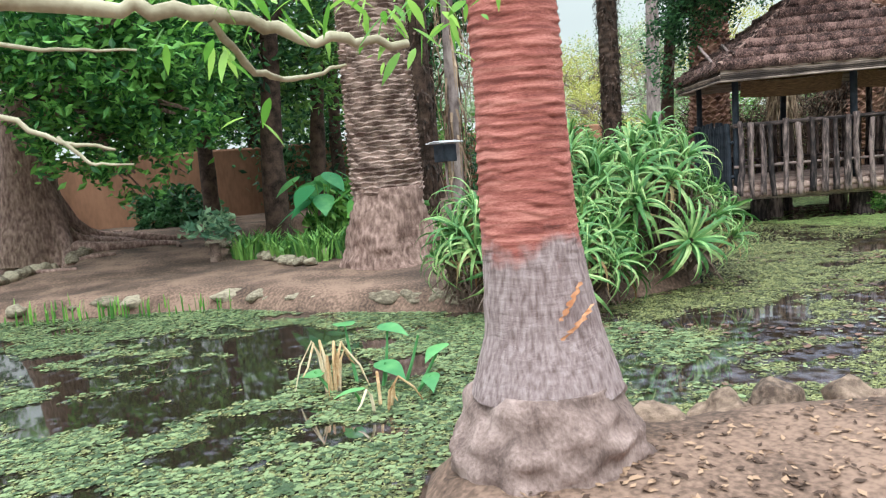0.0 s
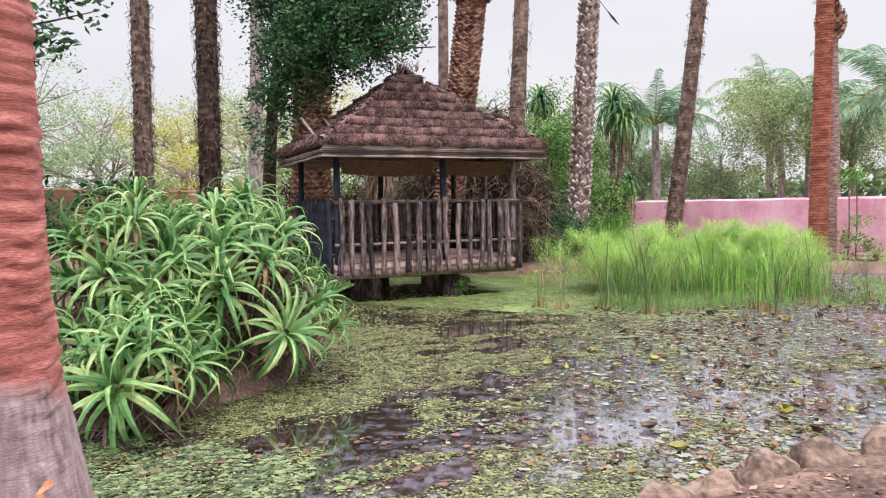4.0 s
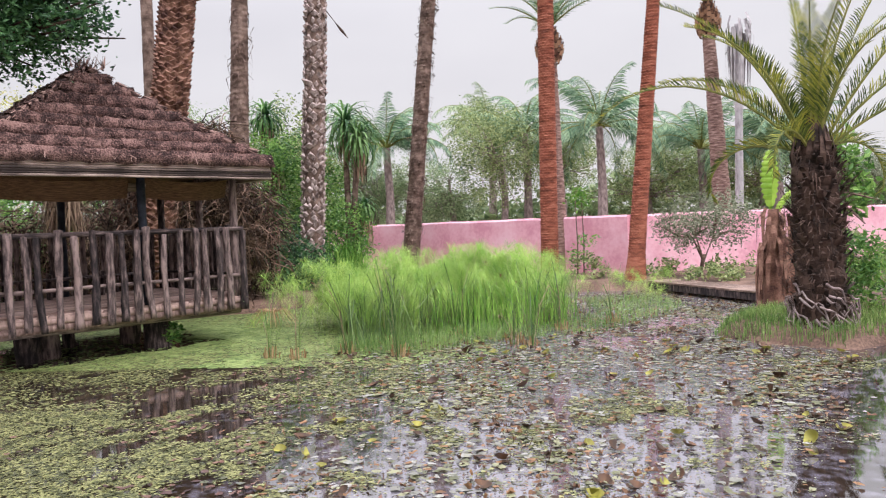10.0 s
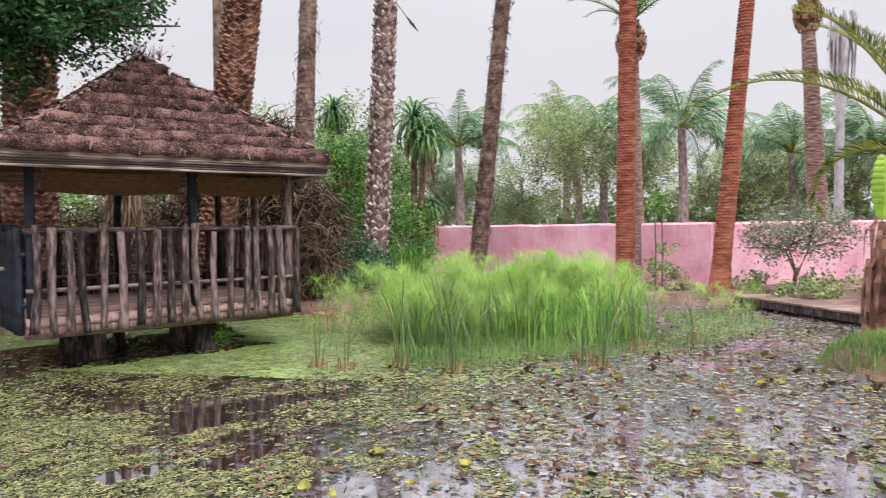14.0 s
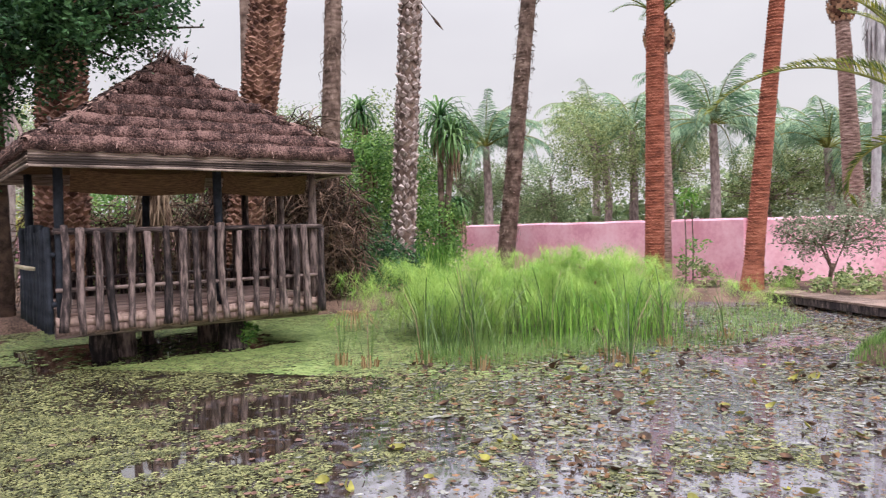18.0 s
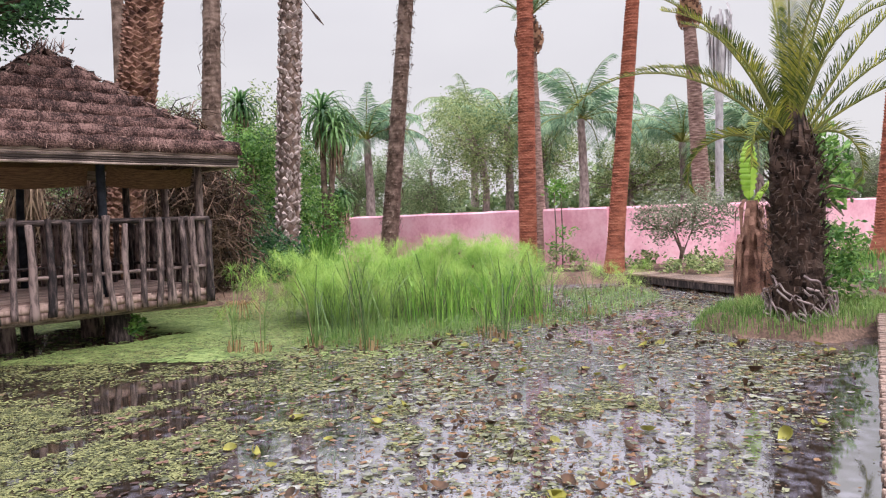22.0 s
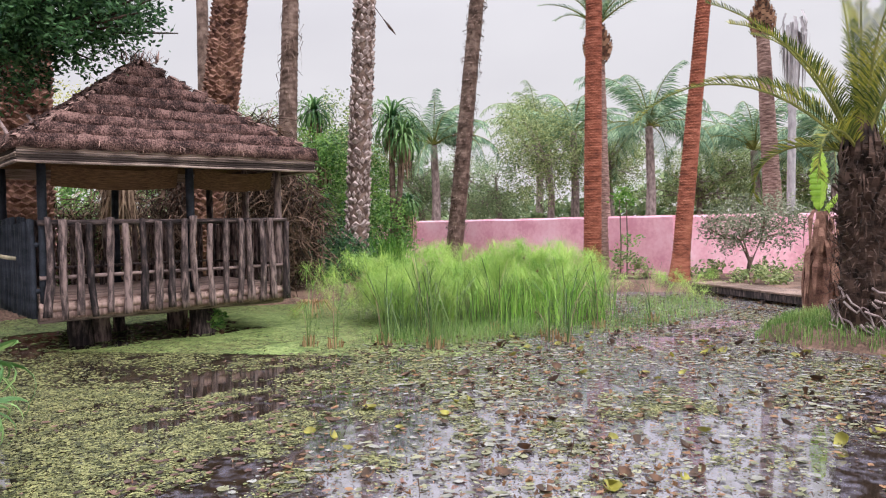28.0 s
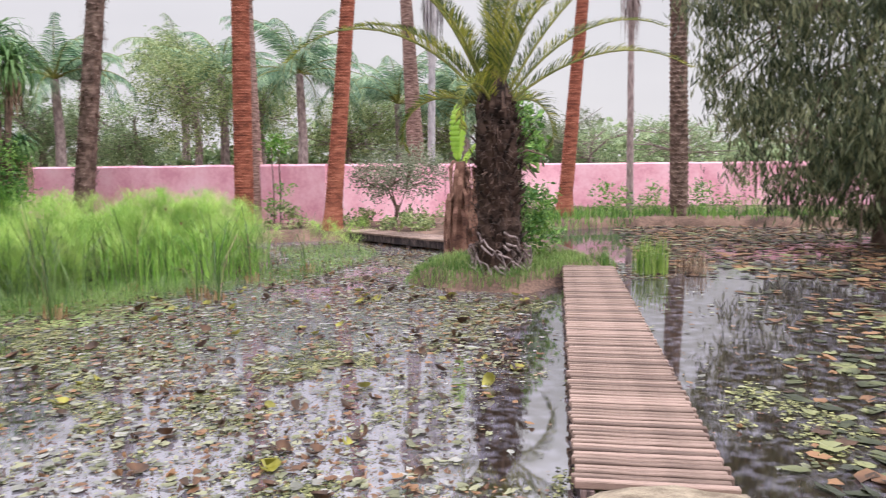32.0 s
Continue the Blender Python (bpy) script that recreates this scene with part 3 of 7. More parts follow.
def railing(x0, y0, x1, y1, step, zbot, seed, skip=()):
    L = math.hypot(x1 - x0, y1 - y0)
    ang = math.degrees(math.atan2(y1 - y0, x1 - x0))
    n = int(round(L / step))
    for i in range(n + 1):
        if i in skip:
            continue
        u = i / n
        ob = new("baluster", bal_data[(i * 5 + seed) % 9])
        ob.parent = pavilion
        sc = (RAIL - zbot - 0.03) / 1.64
        j = 0.02 * math.sin(i * 7.3 + seed)
        ob.matrix_basis = pose(x0 + (x1 - x0) * u + j, y0 + (y1 - y0) * u, zbot + 0.03 * math.sin(i * 3.1 + seed), 1.2 * math.sin(i * 2.7), 1.6 * math.cos(i * 4.1), i * 67) @ Matrix.Diagonal((1, 1, sc, 1))
    off = Vector((-(y1 - y0) / L, (x1 - x0) / L, 0)) * 0.06
    for zz, r in ((RAIL - 0.045, 0.045), (zbot + 0.62, 0.032)):
        ob = part("rail", log_bm(L + 0.12, r, r * 0.9, 7, 0.25, seed + 5), M["log"], pavilion, smooth=True)
        ob.matrix_basis = pose(x0 - 0.06 * (x1 - x0) / L + off.x, y0 - 0.06 * (y1 - y0) / L + off.y, zz, 0, 90, 0) if abs(ang) < 1 else \
            Matrix.Translation((x0 + off.x, y0 + off.y, zz)) @ Euler((0, radians(90), radians(ang))).to_matrix().to_4x4()


railing(0.05, -0.17, GL - 0.05, -0.17, 0.243, 0.58, 1)
railing(GL + 0.05, 0.1, GL + 0.05, GD, 0.19, 0.58, 2)
railing(0.1, GD + 0.05, GL - 0.1, GD + 0.05, 0.2, 0.58, 4)
# dark painted screen on the side
for k in range(17):
    ob = part("screen_pole", log_bm(1.5 + 0.06 * math.sin(k * 2.9), 0.046 + 0.008 * math.sin(k * 1.7), 0.042, 8, 0.3, 130 + k, bend=0.015 * math.sin(k)), M["black_paint"], pavilion, "black weathered pole", smooth=True)
    ob.matrix_basis = pose(-0.07 + 0.012 * math.sin(k * 3.3), 0.02 + k * 0.176, 0.58, 0.8 * math.sin(k * 2.1), 0, k * 50)
for k in range(2):
    ob = part("screen_rail", log_bm(2.95, 0.04, 0.04, 7, 0.2, 150 + k), M["black_paint"], pavilion, smooth=True)
    ob.matrix_basis = pose(-0.02, -0.05, 1.0 + 0.7 * k, -90, 0, 0)

# posts
for k, (px, py) in enumerate([(0.08, -0.02), (0.1, GD - 0.05), (GL - 0.1, 0.0), (GL - 0.1, GD - 0.05), (GL * 0.58, 0.06), (GL * 0.5, GD - 0.05), (GL - 0.02, 1.5)]):
    ob = part("post", log_bm(3.0 - DECK + 0.2, 0.075, 0.065, 9, 0.22, 160 + k), M["log" if k in (2, 3, 6) else "black_paint"], pavilion, smooth=True)
    ob.matrix_basis = pose(px, py, DECK - 0.15, 0, 0, k * 30)

# roof: courses of thatch on a hipped frame
OXL, OXR, OYF, OYB, EAVE, APEX = 0.36, 0.32, 0.64, 0.22, 3.12, 4.85
cx, cy = (GL + OXR - OXL) / 2, (GD + OYB - OYF) / 2
HX, HY = (GL + OXR + OXL) / 2, (GD + OYB + OYF) / 2


def roof_point(face, u, h, lift=0.0):
    """A point on a roof face: u along the eave (-1..1), h up the slope (0..1)."""
    hx, hy = HX * (1 - h), HY * (1 - h)
    z = EAVE + (APEX - EAVE) * (h - 0.035 * math.sin(h * 3.14)) + lift
    if face == 0:
        return (cx + u * hx, cy - hy, z)
    if face == 1:
        return (cx + hx, cy + u * hy, z)
    if face == 2:
        return (cx - u * hx, cy + hy, z)
    return (cx - hx, cy - u * hy, z)


N_COURSE = 8
thatch_soup = Soup()
for face in range(4):
    for c in range(N_COURSE):
        h0, h1 = c / N_COURSE, (c + 1) / N_COURSE
        segs = 42
        v, f = [], []
        for i in range(segs + 1):
            u = -1 + 2 * i / segs
            w = 0.045 * noise.noise(Vector((u * 9, face * 4.0, c * 1.7))) + 0.03 * noise.noise(Vector((u * 25, face * 4.0, c * 1.7)))
            rows = [(h0 + 0.012, -0.03 + w * 0.4), (h0 - 0.03 + w * 0.15, 0.03 + w), (h0 - 0.014, 0.23 + w), (h0 + 0.5 * (h1 - h0), 0.10 + w * 0.6), (h1 + 0.02, -0.01)]
            for h, l in rows:
                v.append(roof_point(face, u, min(h, 1.0), l))
        for i in range(segs):
            for j in range(4):
                f.append((i * 5 + j, (i + 1) * 5 + j, (i + 1) * 5 + j + 1, i * 5 + j + 1))
        raw("thatch_course", v, f, M["thatch"], pavilion, smooth=True)
        # loose straw on the course
        for _ in range(int(1500 * (1 - h0) + 120) if face in (0, 3, 1) else 60):
            u, hh = rng.uniform(-1, 1), h0 + rng.uniform(-0.01, 1.0) * (h1 - h0)
            p = np.array(roof_point(face, u, max(hh, 0), 0.12 * (1 - (hh - h0) / (h1 - h0)) + 0.045))
            q = np.array(roof_point(face, u + rng.normal() * 0.03, hh - 0.035, 0.05)) - p
            q = q / np.linalg.norm(q) * rng.uniform(0.06, 0.21) + rng.normal(size=3) * 0.035 + [0, 0, 0.015]
            s = np.cross(q, rng.normal(size=3))
            s /= np.linalg.norm(s)
            thatch_soup.strip([p, p + q], [0.016, 0.008], s)
thatch_soup.make("loose_straw", M["straw"], pavilion)
# hip ridges of bundled straw
hip_data = []
for k in range(4):
    s = Soup()
    for q in range(26):
        a = rng.uniform(0, 6.28)
        p = np.array([0.045 * math.cos(a), 0.045 * math.sin(a), 0.0])
        s.strip([p, p * 1.7 + [rng.normal() * 0.012, rng.normal() * 0.012, -0.15 - 0.04 * rng.uniform()]], [0.02, 0.014], (-math.sin(a), math.cos(a), 0))
    s.tube([(0, 0, 0.02), (0, 0, -0.14)], [0.04, 0.065], 8)
    me = bpy.data.meshes.new("hip_thatch")
    me.from_pydata(np.concatenate(s.v).tolist(), [], s.f)
    me.materials.append(M["straw"])
    hip_data.append(me)
for face, u in ((0, -1), (0, 1), (2, -1), (2, 1)):
    for c in range(24 if u == -1 else 14):
        h = (c + 0.6) / (24 if u == -1 else 14)
        p, p2 = Vector(roof_point(face, u, h, 0.13)), Vector(roof_point(face, u, h - 0.04, 0.12))
        ob = new("hip_thatch", hip_data[c % 4])
        ob.parent = pavilion
        ob.matrix_basis = Matrix.Translation(p + Vector((0, 0, 0.012 * math.sin(c * 2.3)))) @ (p - p2).to_track_quat("Z", "Y").to_matrix().to_4x4() @ pose(0, 0, 0, 4 * math.sin(c * 1.7), 4 * math.cos(c * 2.9), c * 70)
s = Soup()
for _ in range(60):
    p = np.array([cx + rng.normal() * 0.2, cy + rng.normal() * 0.15, APEX + 0.08])
    s.strip([p, p + [rng.normal() * 0.12, rng.normal() * 0.12, rng.uniform(0.08, 0.28)]], [0.03, 0.008], [1, 0, 0] if _ % 2 else [0, 1, 0])
s.make("roof_tuft", M["straw"], pavilion)
# fascia boards
for k, (xa, ya, xb, yb) in enumerate([(-OXL, -OYF, GL + OXR, -OYF), (GL + OXR, -OYF, GL + OXR, GD + OYB), (GL + OXR, GD + OYB, -OXL, GD + OYB), (-OXL, GD + OYB, -OXL, -OYF)]):
    L = math.hypot(xb - xa, yb - ya)
    for row in range(7):
        ob = part("fascia_cane", log_bm(L, 0.021 + 0.004 * math.sin(row * 2.1), 0.02, 7, 0.2, 500 + row + 9 * k, 18), M["cane"], pavilion, smooth=True)
        ob.matrix_basis = pose(xa, ya, 0, 0, 0, math.degrees(math.atan2(yb - ya, xb - xa))) @ pose(0, 0.012 * math.sin(row * 1.7), EAVE + 0.01 - row * 0.037, 0, 90, 0)
    ob = part("fascia_board", box_bm(0, 0.02, -0.25, L, 0.05, -0.02, 0.006), M["fascia"], pavilion)
    ob.matrix_basis = pose(xa, ya, EAVE + 0.03, 0, 0, math.degrees(math.atan2(yb - ya, xb - xa)))
# woven mat ceiling under the rafters
v = [roof_point(f_, u_, 0.0, -0.06) for f_, u_ in ((0, -1), (0, 1), (2, -1), (2, 1))]
v += [(cx - 0.8, cy, EAVE + 0.9), (cx + 0.8, cy, EAVE + 0.9)]
raw("mat_ceiling", v, [(0, 1, 5, 4), (1, 2, 5), (2, 3, 4, 5), (3, 0, 4)], M["mat"], pavilion, "brown woven reed mat under the rafters")
for k in range(11):
    ob = part("rafter", log_bm(1.9, 0.035, 0.03, 6, 0.2, 200 + k), M["log"], pavilion, smooth=True)
    ob.matrix_basis = Matrix.Translation((-0.3 + k * 0.48, -OYF + 0.08, EAVE - 0.09)) @ Euler((radians(-66), 0, 0)).to_matrix().to_4x4()
# sagging front edge of the mat
s = Soup()
for x0, x1 in ((0.3, 2.3), (2.6, 4.1)):
    pts = [(x0 + (x1 - x0) * i / 12, 0.35 - 0.1 * math.sin(i / 12 * 3.14), 2.78 - 0.06 * math.sin(i / 12 * 3.14)) for i in range(13)]
    s.strip(pts, [0.34] * 13, (0, -0.35, 0.94))
s.make("mat_valance", M["mat"], pavilion)
# seat and frame inside
for k in range(3):
    ob = part("bench_slat", box_bm(0.6, GD - 0.75 + k * 0.16, 1.2, GL - 0.6, GD - 0.62 + k * 0.16, 1.24), M["log"], pavilion)
for k in range(4):
    ob = part("bench_leg", log_bm(0.48, 0.05, 0.05, 7, 0.2, 230 + k), M["log"], pavilion)
    ob.matrix_basis = pose(0.7 + k * 0.95, GD - 0.5, DECK - 0.07)


# ---- boardwalk ----
dock = thing("boardwalk", 3.185, 2.94, 0.0, "weathered slatted timber boardwalk on the pond", "boardwalk", rz=math.degrees(math.atan2(10.5 - 2.94, 6.72 - 3.185)) - 90)
DL, DW = math.hypot(10.5 - 2.94, 6.72 - 3.185), 0.8
n_slat = 136
slat_data = []
for k in range(4):
    bm = box_bm(-DW / 2 - 0.012 * math.sin(k * 2), 0, 0.245, DW / 2 + 0.012 * math.cos(k * 3), DL / n_slat - 0.016, 0.29, 0.006)
    me = bpy.data.meshes.new("slat")
    bm.to_mesh(me)
    bm.free()
    me.materials.append(M["dock_wood"])
    slat_data.append(me)
for k in range(n_slat):
    ob = new("slat", slat_data[k % 4])
    ob.parent = dock
    ob.matrix_basis = pose(0.006 * math.sin(k * 5.1), k * DL / n_slat, 0.003 * math.sin(k * 3.7), 0, 0.25 * math.sin(k * 1.9), 0.3 * math.sin(k * 2.3))
for sx in (-0.33, 0.0, 0.33):
    part("joist", box_bm(sx - 0.035, 0.0, 0.13, sx + 0.035, DL, 0.243), M["log"], dock)
for k in range(5):
    for sx in (-0.33, 0.33):
        ob = part("support_post", log_bm(0.7, 0.06, 0.055, 8, 0.2, 300 + k), M["log"], dock)
        ob.matrix_basis = pose(sx, 0.5 + k * 1.85, -0.57)

far_walk = thing("boardwalk", 4.0, 18.75, 0.0, "low grey plank walk along the far bank", "boardwalk", rz=math.degrees(math.atan2(15.2 - 18.75, 5.75 - 4.0)))
FL = math.hypot(15.2 - 18.75, 5.75 - 4.0)
for k in range(26):
    part("plank", box_bm(k * FL / 26, 0.0, 0.24, (k + 1) * FL / 26 - 0.015, 0.85, 0.285), M["dock_wood"], far_walk)
for yy in (0.03, 0.75):
    part("joist", box_bm(0, yy, 0.08, FL, yy + 0.07, 0.238), M["log"], far_walk)
for k in range(4):
    ob = part("support_post", log_bm(0.7, 0.06, 0.06, 7, 0.2, 330 + k), M["log"], far_walk)
    ob.matrix_basis = pose(0.3 + k * 1.1, 0.12, -0.6)


# ---- palms ----
def trunk_mesh(name, pts, radii, mat, parent, sides=20, ring=0.0, ring_gap=0.06, rough=0.06, steps_per_m=14, label="", seed=0, ring_fade=None, wander=0.0):
    """A trunk through the points, with ring scars and an uneven surface; wander: how far the rings stray."""
    pts = np.asarray(pts, float)
    seg = np.linalg.norm(np.diff(pts, axis=0), axis=1)
    s = np.r_[0, np.cumsum(seg)]
    if ring > 0.008:
        steps_per_m = max(steps_per_m, 5.0 / ring_gap)
    n = max(6, int(s[-1] * steps_per_m))
    u = np.linspace(0, s[-1], n)
    p = np.stack([np.interp(u, s, pts[:, k]) for k in range(3)], 1)
    r = np.interp(u, s, radii)
    an = np.linspace(0, 2 * np.pi, sides, endpoint=False)
    v = np.empty((n, sides, 3))
    for i in range(n):
        for j in range(sides):
            a = an[j]
            nz = noise.noise(Vector((math.cos(a) * 1.3 + seed, math.sin(a) * 1.3, u[i] * 1.6)))
            n2 = noise.noise(Vector((math.cos(a) * 4 + seed, math.sin(a) * 4, u[i] * 9)))
            ph = u[i] / ring_gap + 0.5 * nz + 0.35 * math.sin(a * 2 + u[i] * 1.1)
            amp = ring
            if wander:
                n3 = noise.noise(Vector((math.cos(a) * 2.1 + seed, math.sin(a) * 2.1 + 5, u[i] * 4.3)))
                n4 = noise.noise(Vector((math.cos(a) * 7 + seed, math.sin(a) * 7 + 5, u[i] * 15)))
                ph += wander * (0.9 * n3 + 0.3 * n4)
                amp = ring * max(0.15, 0.75 + 1.1 * n3)
            if ring_fade:
                amp *= min(1.0, max(0.06, (u[i] - ring_fade[0]) / (ring_fade[1] - ring_fade[0])))
            k = r[i] * (1 + rough * nz + rough * 0.5 * n2) + amp * (1 - (ph % 1.0)) * (0.6 + 0.6 * abs(n2))
            v[i, j] = (p[i, 0] + k * math.cos(a), p[i, 1] + k * math.sin(a), p[i, 2])
    f = []
    for i in range(n - 1):
        for j in range(sides):
            f.append((i * sides + j, i * sides + (j + 1) % sides, (i + 1) * sides + (j + 1) % sides, (i + 1) * sides + j))
    f.append(tuple(range((n - 1) * sides, n * sides)))
    return raw(name, v.reshape(-1, 3), f, mat, parent, label, smooth=True)


def scales(parent, base, top, r0, r1, gap, cols, w, proud, mat, z_from=0.0, drop=0.06, name="leaf_base", ragged=0.0):
    """Old leaf bases as diamond plates wound round a trunk, from base to top in the parent's axes."""
    s = Soup()
    b, t = np.array(base, float), np.array(top, float)
    L = np.linalg.norm(t - b)
    for i in range(int(L / gap)):
        z = i * gap
        if z < z_from:
            continue
        u = z / L
        r = r0 + (r1 - r0) * u
        c0 = b + (t - b) * u
        for j in range(cols):
            a = 2 * math.pi * (j + 0.5 * (i % 2) + 0.08 * math.sin(i * 3.1 + j)) / cols
            out, tn = np.array([math.cos(a), math.sin(a), 0]), np.array([-math.sin(a), math.cos(a), 0])
            k = rng.uniform(0.75, 1.2) * (1 + ragged * rng.uniform(-0.5, 0.3))
            c = c0 + out * r + [0, 0, ragged * rng.normal() * 0.05] + tn * ragged * rng.normal() * 0.05
            s.add([c - tn * w * k, c - [0, 0, drop * 1.1], c + tn * w * k, c + out * proud * k + [0, 0, drop * 0.9] + tn * rng.normal() * 0.01, c - out * 0.02 + [0, 0, drop * 1.7]],
                  [(0, 1, 3), (1, 2, 3), (0, 3, 4), (3, 2, 4)])
    ob = s.make(name, mat, parent)
    ob["kind"] = "stuff"
    return ob


def shag(parent, base, top, r0, r1, n, L, mat, z_from=0.8, w=0.05):
    """Dead leaf stalks hanging down a trunk."""
    s = Soup()
    b, t = np.array(base, float), np.array(top, float)
    H = np.linalg.norm(t - b)
    for _ in range(n):
        u = rng.uniform(z_from / H, 1)
        r = r0 + (r1 - r0) * u
        a = rng.uniform(0, 6.28)
        out = np.array([math.cos(a), math.sin(a), 0])
        p = b + (t - b) * u + out * r
        l = L * rng.uniform(0.4, 1.3)
        s.strip([p, p + out * rng.uniform(0.04, 0.2) - [0, 0, l * 0.3], p + out * rng.uniform(0.0, 0.16) - [0, 0, l]], [w, w * 0.8, 0.008], (-math.sin(a), math.cos(a), rng.normal() * 0.2))
    ob = s.make("dead_stalk", mat, parent)
    ob["kind"] = "stuff"


def frond(s_leaf, s_stem, base, yaw, pitch, length, droop, leaflet=0.45, n=34, width=0.035, vee=0.5, r0=0.03, curl=0.0, fore=0.62, start=0.12):
    """A feather frond: a bent stem and leaflets on both sides."""
    k = 12
    pts, d = [np.array(base, float)], pitch
    for i in range(k):
        d -= droop * (0.35 + 1.3 * i / k) / k
        pts.append(pts[-1] + length / k * np.array([math.cos(yaw + curl * i / k) * math.cos(d), math.sin(yaw + curl * i / k) * math.cos(d), math.sin(d)]))
    pts = np.array(pts)
    s_stem.tube(pts, np.linspace(r0, 0.006, k + 1), 5)
    side0 = np.array([-math.sin(yaw), math.cos(yaw), 0])
    for i in range(n):
        u = start + (0.99 - start) * i / (n - 1)
        x = u * k
        a = int(min(x, k - 1))
        p = pts[a] + (pts[a + 1] - pts[a]) * (x - a)
        t = pts[a + 1] - pts[a]
        t /= np.linalg.norm(t)
        up = np.cross(t, side0)
        up = up if up[2] > 0 else -up
        ll = leaflet * (math.sin(min(1, u * 1.25 + 0.08) * 3.14159) * 0.7 + 0.35) * rng.uniform(0.85, 1.1)
        for sg in (-1, 1):
            dirn = side0 * sg * 0.75 + t * fore + up * vee * rng.uniform(0.6, 1.2)
            dirn /= np.linalg.norm(dirn)
            tip = p + dirn * ll + [0, 0, -0.22 * ll]
            midp = p + dirn * ll * 0.55 + [0, 0, -0.02 * ll]
            s_leaf.strip([p, midp, tip], [width * 0.7, width, 0.004], t)


def ring_palm(name, base, top, r0, r1, mat, label, knob=False, crown=None, flare=1.0, knob_z=None, sides=16, ring=0.012, gap=0.09, seed=0, bend=0.0, crown_n=26, crown_len=2.4):
    b = np.array([base[0], base[1], gh(base[0], base[1]) - 0.1])
    t = np.array(top, float)
    e = thing(name, b[0], b[1], b[2] + 0.1, label, "palm tree", "palms round the pond")
    o = np.array([b[0], b[1], b[2] + 0.1])
    mid = (b + t) / 2 + [bend, 0, 0]
    q = b + (t - b) * 0.07
    pts = [b - o, q - o, mid - o, t - o]
    trunk_mesh("trunk", pts, [r0 * flare, r0, (r0 + r1) / 2, r1], mat, e, sides, ring, gap, 0.05, 9, seed=seed)
    if knob:
        kz = knob_z if knob_z else t[2]
        s = Soup()
        pos = t - o
        H = 1.0
        rows = 11
        for i in range(rows):
            u = i / (rows - 1)
            rr = r1 * (1.05 + 1.05 * math.sin(min(1, 0.12 + u * 1.0) * 3.14159) ** 0.8)
            m = 11
            for j in range(m):
                a = 2 * math.pi * (j + 0.5 * (i % 2)) / m
                c = pos + [math.cos(a) * rr, math.sin(a) * rr, (u - 0.15) * H]
                out = np.array([math.cos(a), math.sin(a), 0.55])
                tn = np.array([-math.sin(a), math.cos(a), 0])
                w = rr * 0.55
                s.add([c - tn * w * 0.5 - [0, 0, 0.05], c + tn * w * 0.5 - [0, 0, 0.05], c + out * 0.055 + tn * w * 0.25 + [0, 0, 0.06], c + out * 0.055 - tn * w * 0.25 + [0, 0, 0.06], c - out * 0.12 + [0, 0, 0.13]],
                      [(0, 1, 2, 3), (3, 2, 4, 4)])
        s.f = [[i for n_, i in enumerate(f) if i not in f[:n_]] for f in s.f]
        s.make("leaf_base", M["knob_scale"], e)
        trunk_mesh("knob", [pos + [0, 0, -0.2], pos + [0, 0, 0.35], pos + [0, 0, H - 0.05]], [r1 * 0.9, r1 * 1.9, r1 * 0.9], M["bark_dark"], e, 12, 0, 0.1, 0.1, 6)
        t = t + [0, 0, H - 0.1]
    if crown:
        for i in range(crown_n):
            sl, ss = Soup(), Soup()
            frond(sl, ss, t - o, i * 2.399 + seed, rng.uniform(0.5, 1.4), crown_len * rng.uniform(0.8, 1.1), rng.uniform(0.6, 1.3), 0.42, 24, 0.045, 0.3, 0.035)
            f_ = ss.make("frond", M["rachis"], e)
            sl.make("leaflet", M[crown], f_)
    return e


